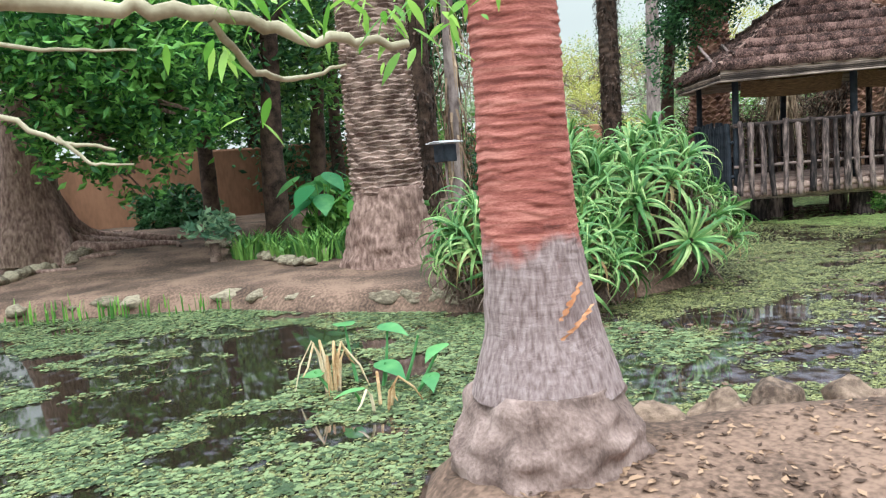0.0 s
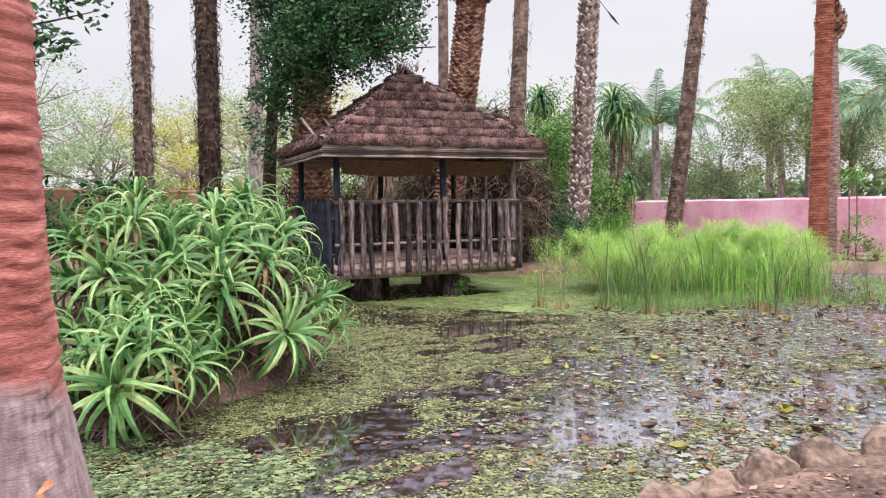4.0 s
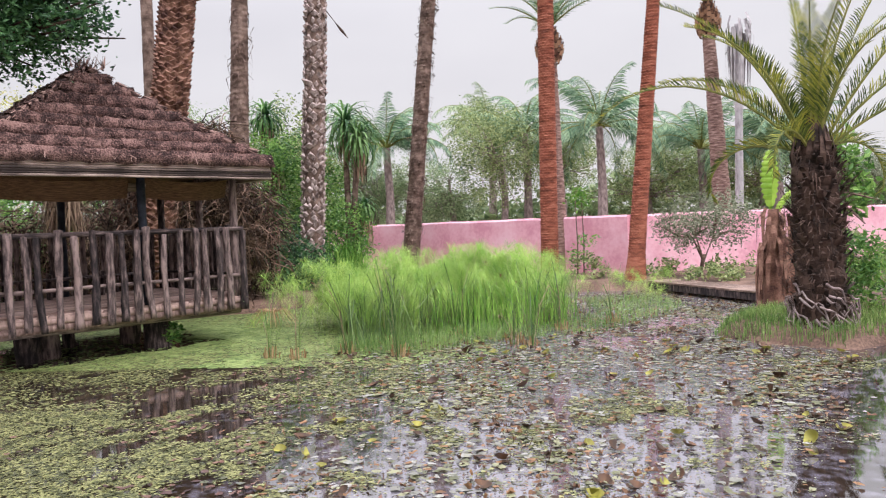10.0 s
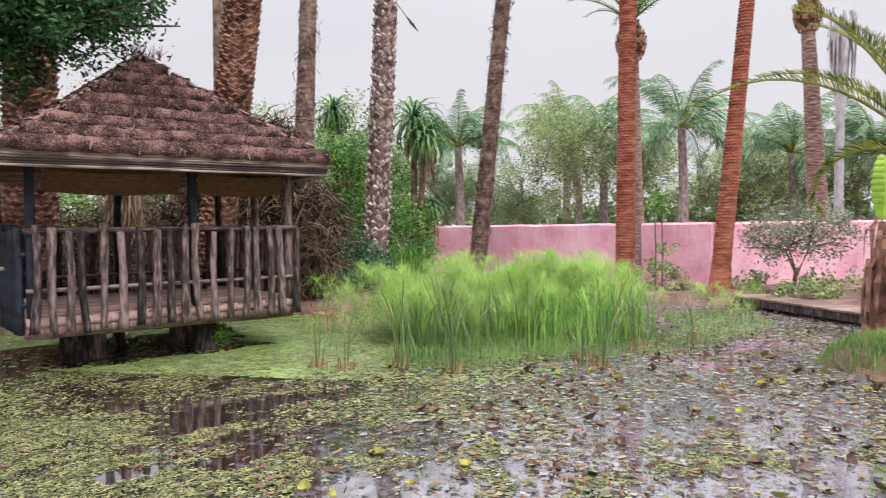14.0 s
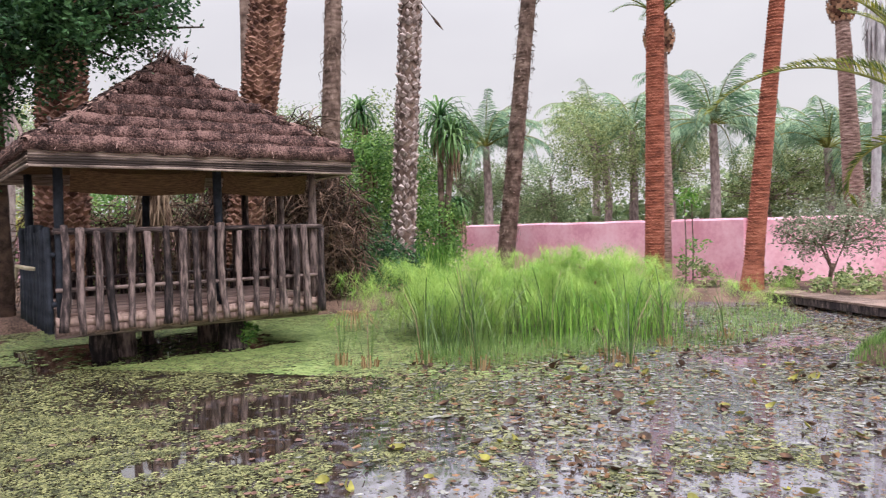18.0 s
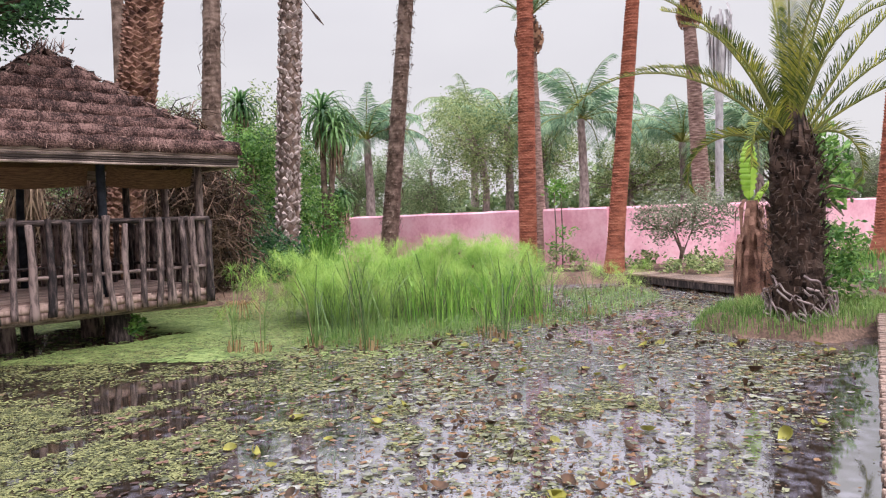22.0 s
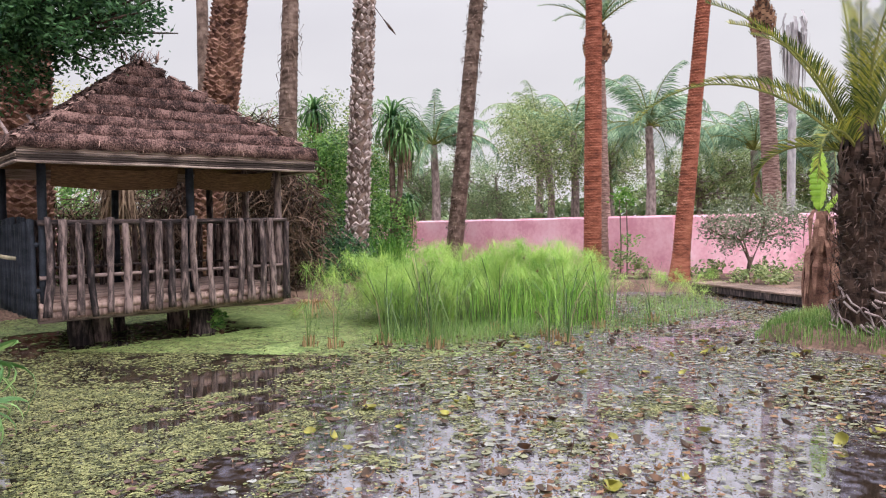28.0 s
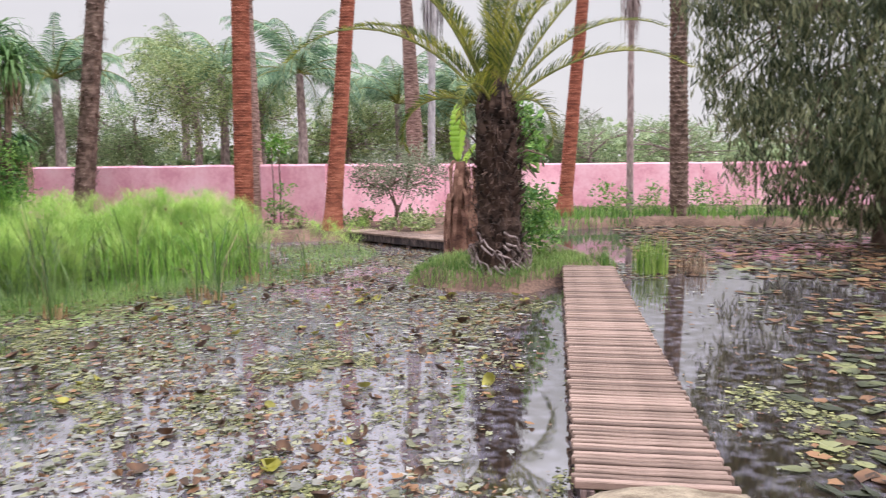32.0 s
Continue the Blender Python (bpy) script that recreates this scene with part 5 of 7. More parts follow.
def blades(name, poly, n, h0, h1, w, mat, label, category, bend=0.35, z0=-0.05, on_ground=False, group=""):
    p = scatter(poly, n)
    c = p.mean(0)
    z = gh(c[0], c[1]) if on_ground else 0.0
    s = Soup()
    zz = ground_height(p[:, 0], p[:, 1]) - z if on_ground else np.zeros(len(p))
    for (x, y), g in zip(p - c, zz):
        h, a = rng.uniform(h0, h1), rng.uniform(0, 6.28)
        b = rng.uniform(0.1, 1) * bend * h
        dx, dy = math.cos(a) * b, math.sin(a) * b
        s.strip([(x, y, g + z0), (x + dx * 0.3, y + dy * 0.3, g + h * 0.6), (x + dx, y + dy, g + h * rng.uniform(0.8, 1))], [w, w * 0.8, 0.003], (-math.sin(a), math.cos(a), 0))
    ob = s.make(name, mat)
    ob.matrix_world = pose(c[0], c[1], z)
    tagged(ob, label, category, group, kind="stuff")
    return ob


blades("reeds", [(-2.5, 12.2), (-1.9, 10.9), (-1.2, 10.7), (-0.6, 11.4), (0.1, 12.6), (-1.4, 12.4)], 200, 0.35, 1.3, 0.012, M["sedge"], "dark green sedges before the papyrus", "reeds", 0.95)
blades("reeds", [(-1.0, 12.0), (0.2, 11.9), (1.5, 12.7), (2.0, 13.5), (0.9, 13.6), (-0.4, 12.9)], 330, 0.5, 1.25, 0.016, M["rush"], "bright green sword-leaved rushes in the papyrus", "reeds", 0.7)
blades("reeds", [(-0.4, 11.9), (1.4, 12.2), (2.3, 13.2), (1.5, 13.5), (0.0, 12.8)], 90, 0.5, 1.25, 0.012, M["sedge"], "dark green rushes among the bright ones", "reeds", 0.9)
blades("water_grass", [(-2.3, 10.5), (-1.6, 10.2), (-0.7, 10.3), (0.2, 11.0), (0.9, 11.9), (-0.2, 12.6), (-1.6, 12.0)], 2600, 0.06, 0.34, 0.005, M["grass"], "fine blue-green marsh grass before the papyrus", "grass", 1.0)
blades("water_grass", [(0.2, 11.1), (2.2, 11.9), (3.2, 13.4), (4.4, 15.6), (3.8, 17.5), (2.2, 17), (2.4, 14.5), (1.0, 12.6)], 2400, 0.04, 0.2, 0.008, M["grass"], "low green marsh grass on the pond", "grass", 0.8)
blades("water_grass", [(3.65, 11.8), (4.25, 10.6), (5.3, 9.98), (6.3, 10.55), (7.1, 10.8), (7.2, 12.2), (5.4, 12.8)], 5600, 0.04, 0.19, 0.010, M["grass"], "short green grass on the palm islet", "grass", 0.5, on_ground=True)
blades("water_grass", [(-10.4, -3.9), (-8.0, -1.25), (-7.6, -1.4), (-9.8, -4.2)], 90, 0.15, 0.38, 0.03, M["foliage_bright"], "bright green blades along the waterline", "grass", 0.2)
blades("grass", [(8.2, 17.5), (14, 20.6), (19.5, 17.4), (20.5, 19), (14, 23), (8, 21)], 2600, 0.1, 0.45, 0.03, M["foliage_mid"], "green grass along the far bank", "grass", 0.4, on_ground=True)

# single sedge tufts with tall arching stalks, before the papyrus
for k, (x, y, m, h0, h1) in enumerate([(-3.05, 10.14, 9, 0.6, 1.2), (-2.6, 10.04, 9, 0.5, 1.1), (-1.86, 10.4, 16, 0.9, 1.55), (-1.03, 10.11, 20, 0.7, 1.5), (0.98, 10.83, 24, 0.6, 1.45), (0.7, 10.95, 12, 0.4, 0.9), (-1.4, 11.2, 14, 1.0, 1.6), (-0.3, 12.0, 12, 1.0, 1.6), (1.5, 12.4, 12, 0.9, 1.5), (2.5, 13.2, 10, 0.7, 1.3)]):
    e = thing("sedge", x, y, 0, "dark sedge tuft with tall arching stalks and dry foot", "sedge", "sedge tufts")
    s, d, ft, sp = Soup(), Soup(), Soup(), Soup()
    for i in range(m):
        a, h = rng.uniform(0, 6.28), rng.uniform(h0, h1)
        b = rng.uniform(0.25, 0.85) * h
        end = rng.uniform(0.9, 1.0)
        if i % 3 == 1:
            b, end = rng.uniform(0.7, 1.1) * h, rng.uniform(0.05, 0.6)
            h *= 0.7
        ca, sa = math.cos(a), math.sin(a)
        pts = [(0.06 * ca * rng.uniform(0, 1), 0.06 * sa, -0.1), (b * 0.22 * ca, b * 0.22 * sa, h * 0.6), (b * 0.5 * ca, b * 0.5 * sa, h * 0.92), (b * 0.8 * ca, b * 0.8 * sa, h * (0.92 + end) / 2), (b * 1.1 * ca, b * 1.1 * sa, h * end)]
        (s if i % 11 else d).strip(pts, [0.010, 0.012, 0.011, 0.009, 0.003], (-sa, ca, 0))
    for i in range(14):
        a, q = rng.uniform(0, 6.28), rng.uniform(0.02, 0.13)
        ft.tube([(q * math.cos(a), q * math.sin(a), -0.1), (q * 1.3 * math.cos(a), q * 1.3 * math.sin(a), rng.uniform(0.05, 0.2))], [0.014, 0.009], 5)
        if i % 3 == 0:
            sp.leaves(np.array(pts[-1]) + rng.normal(size=(6, 3)) * 0.008, 0.028, 0.2, 3.0)
    s.make("blade", M["sedge"], e)["kind"] = "stuff"
    sp.make("spikelet", M["pad_brown"], e)["kind"] = "stuff"
    d.make("dry_blade", M["dead_leaf"], e)["kind"] = "stuff"
    ft.make("dry_foot", M["aloe_dry"], e, "reddish brown dry stubs")["kind"] = "stuff"


# ---- rosette plants on the left bank ----
ROS = []
for k in range(6):
    s, d = Soup(), Soup()
    n = 25
    for i in range(n):
        a = i * 2.399 + k + rng.normal() * 0.12
        u = i / n
        el = 1.3 - 1.0 * u + rng.normal() * 0.12
        L = (0.42 + 0.27 * math.sin(0.3 + u * 2.4)) * rng.uniform(0.85, 1.2)
        pts, dd = [np.array([0.025 * math.cos(a), 0.025 * math.sin(a), -0.10 * u])], el
        for j in range(8):
            dd -= (0.25 + 0.24 * u) * (0.30 + j * 0.22) * rng.uniform(0.8, 1.2)
            dd = max(dd, -1.45)
            pts.append(pts[-1] + L / 8 * np.array([math.cos(a) * math.cos(dd), math.sin(a) * math.cos(dd), math.sin(dd)]))
        side = np.array([-math.sin(a), math.cos(a), 0])
        wd = np.array([0.062, 0.062, 0.058, 0.052, 0.043, 0.033, 0.022, 0.012, 0.002]) * rng.uniform(0.75, 1.1)
        t_ = d if (u > 0.86 and k % 2) else s
        # a channelled leaf: two strips that meet in a keel
        low = np.array([0, 0, -0.35])
        p = np.array(pts)
        t_.strip(p - side * wd[:, None] * 0.25, wd * 0.5, (side - low) / 1.06)
        t_.strip(p + side * wd[:, None] * 0.25, wd * 0.5, (side + low) / 1.06)
    for i in range(12):
        a = rng.uniform(0, 6.28)
        p = np.array([0.03 * math.cos(a), 0.03 * math.sin(a), -0.12 - 0.14 * rng.uniform()])
        q = np.array([0.16 * math.cos(a), 0.16 * math.sin(a), -rng.uniform(0.12, 0.34)]) * rng.uniform(0.6, 1.2)
        d.strip([p, p + q * [1, 1, 0.4], p + q], [0.03, 0.026, 0.004], (-math.sin(a), math.cos(a), 0.2))
    ROS.append((s, d))
ros_data = []
for s, d in ROS:
    one = []
    for soup, mat in ((s, "aloe"), (d, "aloe_dry")):
        me = bpy.data.meshes.new("rosette")
        me.from_pydata(np.concatenate(soup.v).tolist(), [], soup.f)
        me.materials.append(M[mat])
        one.append(me)
    ros_data.append(one)


def rosette_bush(x, y, n, rx, ry, h, label, lean=(0.0, 0.0)):
    """Rosettes at the ends of crooked stems, set apart so that the dark inside shows."""
    e = thing("aloe_bush", x, y, 0.1, label, "aloe")
    st = Soup()
    for i in range(n):
        a = i * 2.399 + 0.2 * math.sin(i * 1.3)
        r = math.sqrt((i + 0.5) / n)
        pz = 0.25 + (h - 0.25) * (1 - 0.86 * r ** 2.2) * rng.uniform(0.78, 1.08)
        px, py = rx * r * math.cos(a) + lean[0] * pz, ry * r * math.sin(a) + lean[1] * pz
        ti = r * 62
        place = Matrix.Translation((px, py, pz)) @ Euler((0, radians(ti + rng.normal() * 9), a)).to_matrix().to_4x4() @ Euler((0, 0, rng.uniform(0, 6.28))).to_matrix().to_4x4() @ Matrix.Scale(rng.uniform(0.8, 1.25), 4)
        for name_, me in zip(("rosette", "dry_rosette_leaf"), ros_data[i % 6]):
            ob = new(name_, me)
            ob.parent = e
            ob.matrix_basis = place
        st.tube([(px * 0.25, py * 0.25, -0.2), (px * 0.6 + 0.05 * math.sin(i), py * 0.6, pz * 0.45), (px * 0.9, py * 0.9, pz * 0.8), (px, py, pz)], [0.045, 0.04, 0.035, 0.03], 6)
    st.make("stem", M["bark_brown"], e)
    s = Soup()
    for i in range(n * 30):
        a, r = rng.uniform(0, 6.28), math.sqrt(rng.uniform(0, 1)) * 0.72
        p = np.array([rx * r * math.cos(a), ry * r * math.sin(a), rng.uniform(0.08, 0.8) * h * (1 - 0.6 * r * r)])
        p[:2] += np.array(lean) * p[2]
        q = np.array([rng.normal() * 0.16, rng.normal() * 0.16, -rng.uniform(0.1, 0.35)])
        s.strip([p, p + q * 0.5, p + q], [0.03, 0.03, 0.005], (math.cos(a), math.sin(a), 0))
    s.make("dry_leaf", M["bark_brown"], e)
    return e


rosette_bush(-4.2, 3.4, 30, 1.05, 1.15, 1.85, "sprawling aloe bush of drooping green rosettes over the water")
rosette_bush(-4.45, 2.15, 20, 0.72, 0.8, 2.05, "tall aloe rosettes above the bank")
rosette_bush(-3.7, 1.65, 12, 0.45, 0.6, 0.95, "lower aloe rosettes hanging over the bank")
rosette_bush(-4.75, 0.85, 10, 0.45, 0.45, 1.2, "aloe rosettes crowding the bank edge")


# ---- trees ----
def tree(name, x, y, trunk_pts, trunk_r, clumps, mat, n_leaf, size, label, bark="bark_brown", category="tree", limbs=True, upness=0.3, group="", aspect=2.2):
    """Trunk, limbs to each clump, and a crown of small leaves."""
    z = gh(x, y)
    e = thing(name, x, y, z, label, category, group)
    if trunk_pts:
        trunk_mesh("trunk", trunk_pts, trunk_r, M[bark], e, 14, 0.0, 0.1, 0.12, 6, seed=x)
    tot = sum(c[3] * c[4] * c[5] for c in clumps)
    for cx_, cy_, cz_, a, b, c in clumps:
        s = Soup()
        n = int(n_leaf * a * b * c / tot)
        # clumps break up into tufts
        tufts = blob_points(max(6, n // 30), (cx_, cy_, cz_), (a, b, c), 0.45)
        per = max(4, n // len(tufts))
        for t in tufts:
            rr = rng.uniform(0.12, 0.34) * min(a, b, c) + 0.1
            s.leaves(t + rng.normal(size=(per, 3)) * rr * 0.55, size, upness, aspect)
        s.make("foliage", M[mat], e)["kind"] = "stuff"
    if limbs and trunk_pts:
        l = Soup()
        top = np.array(trunk_pts[-1])
        for cx_, cy_, cz_, a, b, c in clumps:
            q = np.array([cx_, cy_, cz_])
            m = (top + q) / 2 + rng.normal(size=3) * 0.15
            l.tube([top - [0, 0, 0.2], m, q], [trunk_r[-1] * 0.7, trunk_r[-1] * 0.45, 0.02], 6)
            for _ in range(4):
                q2 = q + rng.normal(size=3) * np.array([a, b, c]) * 0.5
                l.tube([m, (m + q2) / 2 + rng.normal(size=3) * 0.1, q2], [trunk_r[-1] * 0.3, 0.03, 0.012], 5)
        l.make("limb", M[bark], e)
    return e


# leafy tree leaning over the pavilion
tree("tree", -12.0, 13.1, [(0, 0, -0.2), (0.3, -0.3, 2.4), (1.6, -1.6, 4.6)], [0.24, 0.18, 0.12],
     [(4.4, -2.5, 5.7, 1.45, 1.3, 1.3), (3.4, -2.9, 4.7, 1.0, 0.9, 1.0), (2.8, -3.2, 3.6, 0.55, 0.55, 0.9), (4.8, -2.2, 7.3, 1.8, 1.6, 1.3), (3.9, -3.3, 5.1, 0.9, 0.8, 0.65), (4.6, -3.2, 5.4, 0.9, 0.8, 0.6), (5.5, -2.6, 5.8, 0.85, 0.8, 0.75), (3.0, -2.5, 6.9, 1.5, 1.4, 1.5), (5.1, -3.1, 4.8, 0.65, 0.6, 0.45), (6.2, -3.0, 5.1, 0.5, 0.5, 0.4)],
     "foliage_dark", 46000, 0.115, "dark green leafy tree hanging over the pavilion roof", bark="bark_dark")

# big fig tree at the left with spreading roots
fig = tree("fig_tree", -16.6, -3.1, [(0, 0, -0.2), (0.1, 0, 1.6), (0.3, 0.3, 4.0)], [0.95, 0.6, 0.5],
           [(1.5, 1.2, 4.6, 2.2, 2.4, 1.6), (5.6, 1.4, 4.2, 1.6, 1.7, 1.3), (3.6, 0.8, 3.3, 1.7, 1.8, 1.1), (3.2, 2.6, 3.9, 1.9, 1.6, 1.5), (4.6, 0.2, 5.0, 2.0, 2.2, 1.6), (0.0, 3.5, 5.2, 2.4, 2.0, 1.8), (2.4, -2.5, 3.9, 2.0, 2.0, 1.5), (5.2, 2.2, 2.6, 1.0, 1.0, 0.9), (3.9, 0.9, 2.4, 1.2, 1.1, 0.9), (4.5, 1.5, 1.6, 0.8, 0.7, 0.6), (4.3, 2.0, 3.0, 1.2, 1.1, 0.8)],
           "foliage_fig", 30000, 0.21, "large fig tree with dense green crown and spreading roots", bark="bark_flare")
s = Soup()
for k in range(26):
    a = k * 0.2417 + 0.1 + 0.08 * math.sin(k * 3.7)
    pts = []
    for i in range(10):
        r = 0.42 + i * (0.24 if k % 3 else 0.36)
        aa = a + 0.28 * math.sin(i * 0.7 + k)
        X, Y = r * math.cos(aa), r * math.sin(aa)
        pts.append((X, Y, gh(-16.6 + X, -3.1 + Y) - gh(-16.6, -3.1) + 0.02 + (1.7 if k % 2 else 1.2) * math.exp(-i * 0.85)))
    s.tube(pts, np.linspace(0.19, 0.035, 10) * (1.0 + 0.25 * math.sin(k * 2.3)), 7)
s.make("root", M["bark_flare"], fig, smooth=True)

DARK = [(-18.5, 1.5, 0.2), (-15.9, 3.7, 0.22), (-13.6, 1.6, 0.26), (-19.5, 6.0, 0.2), (-17.5, 8.5, 0.2)]
for k, (x, y, r) in enumerate(DARK):
    tree("tree", x, y, [(0, 0, -0.2), (0.1 * math.sin(k), 0, 2.4), (0.3 * math.sin(k), 0.2, 5.2)], [r * 1.2, r, r * 0.7],
         [(0.4, -0.3, 5.6, 1.9, 1.9, 1.5), (-0.9, 0.6, 4.6, 1.5, 1.5, 1.2), (0.9, 0.7, 6.8, 2.0, 2.0, 1.4), (0, 0, 8.6, 2.4, 2.4, 1.6)],
         "foliage_dark" if k % 2 == 0 else "foliage_mid", 4200, 0.26, "tall dark tree before the brown wall", bark="bark_dark", group="trees before the brown wall")
for k, (x, y, a, h) in enumerate([(-20.3, 1.0, 1.4, 1.0), (-24.6, 2.6, 2.4, 7.5), (-24.6, 5.2, 2.2, 7.0), (-24.4, 0.0, 2.2, 7.0), (-20.6, 5.5, 2.0, 4.0), (-19.8, 9, 2.2, 3.6), (-19, 12.5, 2.2, 2.4), (-18.2, 15.5, 1.6, 1.6), (-20.8, -5.0, 2.2, 4.2), (-21.6, -9, 2.5, 4.5), (-15.5, -9.5, 2.2, 3.5)]):
    tree("shrub", x, y, None, None, [(0, 0, h * 0.5, a, a, h * 0.55), (0.6, -0.5, h * 0.35, a * 0.7, a * 0.7, h * 0.4)], "foliage_mid" if k % 2 else "foliage_dark", 2000, 0.24, "dense green shrub along the brown wall", category="shrub", group="shrubs along the wall")


for k, (x, y, a, h) in enumerate([(-26, -6, 4, 8), (-26.5, 0, 4, 9), (-26, 5.5, 4, 9), (-25.5, 11, 3.5, 7)]):
    cl = [(rng.normal() * a * 0.4, rng.normal() * a * 0.4, h * rng.uniform(0.3, 1.0), a * 0.55, a * 0.5, h * 0.2) for _ in range(10)]
    tree("tree", x, y, [(0, 0, -0.2), (0.2, 0, h * 0.35), (0.1, 0.1, h * 0.6)], [0.4, 0.3, 0.2], cl, "foliage_dark" if k % 2 else "foliage_mid", 4200, 0.36, "tall dense tree beyond the brown wall", bark="bark_dark", group="trees beyond the brown wall")


def broad_plant(x, y, n, L, w, h, mat, label, name="elephant_ear"):
    """Broad heart leaves on long stalks."""
    e = thing(name, x, y, gh(x, y), label, "plant")
    st, lf = Soup(), Soup()
    for i in range(n):
        a, r = i * 2.399 + x, 0.15 + 0.5 * math.sqrt(i / n)
        top = np.array([r * math.cos(a), r * math.sin(a), h * rng.uniform(0.6, 1.05)])
        st.tube([(0.05 * math.cos(a), 0.05 * math.sin(a), -0.1), top * [0.6, 0.6, 0.7], top], [0.02, 0.014, 0.01], 5)
        d = np.array([math.cos(a), math.sin(a), -0.55])
        sd = np.array([-math.sin(a), math.cos(a), 0])
        pts = [top + d * L * (u - 0.25) + [0, 0, -0.1 * u * u] for u in np.linspace(0, 1, 8)]
        lf.strip(pts, [w * q for q in (0.3, 0.85, 1.0, 0.95, 0.8, 0.55, 0.28, 0.01)], sd)
    st.make("stalk", M["foliage_bright"], e)
    lf.make("leaf", M[mat], e)
    return e


broad_plant(-10.9, 1.6, 15, 0.55, 0.42, 1.45, "lotus", "elephant-ear plant with broad blue-green leaves")
broad_plant(-10.0, 2.2, 14, 0.5, 0.36, 1.25, "foliage_bright", "elephant-ear plant with bright green leaves")
for k, (x, y, a, h) in enumerate([(-9.9, 1.2, 0.6, 0.7), (-10.8, 0.9, 0.5, 0.55), (-11.6, 0.4, 0.45, 0.6), (-9.3, 2.4, 0.6, 0.9)]):
    blades("fern", [(x - a, y - a), (x + a, y - a), (x + a, y + a), (x - a, y + a)], 190, 0.3, h, 0.06, M["foliage_mid"], "low green strap-leaved plants by the massive palm", "plant", 0.9, on_ground=True)
tree("shrub", -10.6, 2.6, None, None, [(0, 0, 0.7, 0.95, 0.95, 0.7), (-0.8, -0.6, 0.5, 0.7, 0.7, 0.5)], "foliage_mid", 1500, 0.24, "dark green leafy shrub beside the massive palm", category="shrub")
# small plant with a stub of trunk beside the path
tree("shrub", -11.9, -0.35, [(0, 0, -0.1), (0, 0, 0.35)], [0.13, 0.1], [(0, 0, 0.65, 0.45, 0.45, 0.3)], "foliage_blue", 260, 0.22, "small grey-green plant on a stub beside the path", category="shrub", limbs=False)

# jungle behind the pavilion
for k, (x, y, z, a, b, h, mat, n) in enumerate([(-7.3, 22.6, 3.2, 1.2, 1.2, 1.9, "foliage_mid", 5200), (-6.9, 22.2, 1.2, 1.4, 1.2, 1.3, "foliage_dark", 4200), (-5.2, 23.4, 1.5, 0.9, 1.0, 1.2, "foliage_mid", 3000), (-7.3, 25.4, 4.6, 1.5, 1.4, 1.9, "foliage_olive", 4200), (-6.6, 24.8, 3.0, 1.6, 1.2, 1.8, "foliage_mid", 4200),
                                              (-5.6, 19.4, 0.7, 1.0, 0.9, 0.8, "foliage_dark", 2200), (-12.2, 16, 1.2, 1.4, 1.4, 1.4, "foliage_mid", 2400), (-9.0, 19.6, 2.2, 2.0, 1.6, 2.2, "foliage_dark", 3600), (-11.6, 18.2, 2.0, 1.8, 1.6, 2.0, "foliage_mid", 3000), (-14.2, 18.8, 1.6, 1.8, 1.6, 1.6, "foliage_mid", 2600),
                                              (-9.4, 24, 3.5, 2.4, 2.0, 2.6, "foliage_far_hazy", 4000), (-12.8, 22.5, 2.6, 2.4, 2.0, 2.4, "foliage_far_hazy", 3500), (-8.3, 21, 2.0, 1.2, 1.2, 2.0, "foliage_dark", 2600)]):
    tree("shrub", x, y, None, None, [(0, 0, z, a, b, h), (0.5, -0.4, z * 0.5, a * 0.7, b * 0.7, h * 0.5)], mat, n, 0.14, "tangled green shrub behind the pavilion", category="shrub", group="shrubs behind the pavilion")


def dry_skirt(x, y, z0, z1, r, n, label, mat="dead_leaf", name="dry_fronds"):
    """A hanging mass of dead fronds."""
    s = Soup()
    for _ in range(n):
        a, rr = rng.uniform(0, 6.28), r * rng.uniform(0.5, 1.1)
        z = rng.uniform(z0 + 0.25 * (z1 - z0), z1)
        p = np.array([rr * math.cos(a) * 0.6, rr * math.sin(a) * 0.6, z])
        l = rng.uniform(0.5, 1.3)
        q = p + [0.35 * rr * math.cos(a), 0.35 * rr * math.sin(a), -0.25 * l]
        s.strip([p, q, q + [rng.normal() * 0.12, rng.normal() * 0.12, -0.75 * l]], [0.03, 0.045, 0.006], (-math.sin(a), math.cos(a), 0))
    ob = s.make(name, M[mat])
    ob.matrix_world = pose(x, y, 0)
    return tagged(ob, label, "dry fronds", kind="stuff")


def thicket(x, y, z, rx, ry, rz, n, label, mat="twig_dark"):
    """A tangle of crooked dead twigs and fronds that lie every way."""
    s = Soup()
    for c in blob_points(n, (0, 0, z), (rx, ry, rz), 0.3):
        d = rng.normal(size=3)
        d[2] = d[2] * 0.8 - 0.5
        d /= np.linalg.norm(d)
        l = rng.uniform(0.3, 0.95)
        m = c + d * l * 0.5 + rng.normal(size=3) * 0.07
        sd = np.cross(d, rng.normal(size=3))
        sd /= np.linalg.norm(sd)
        s.strip([c, m, c + d * l + [0, 0, -0.25 * l]], [0.02, 0.026, 0.005], sd)
    ob = s.make("thicket", M[mat])
    ob.matrix_world = pose(x, y, 0)
    return tagged(ob, label, "thicket", kind="stuff")


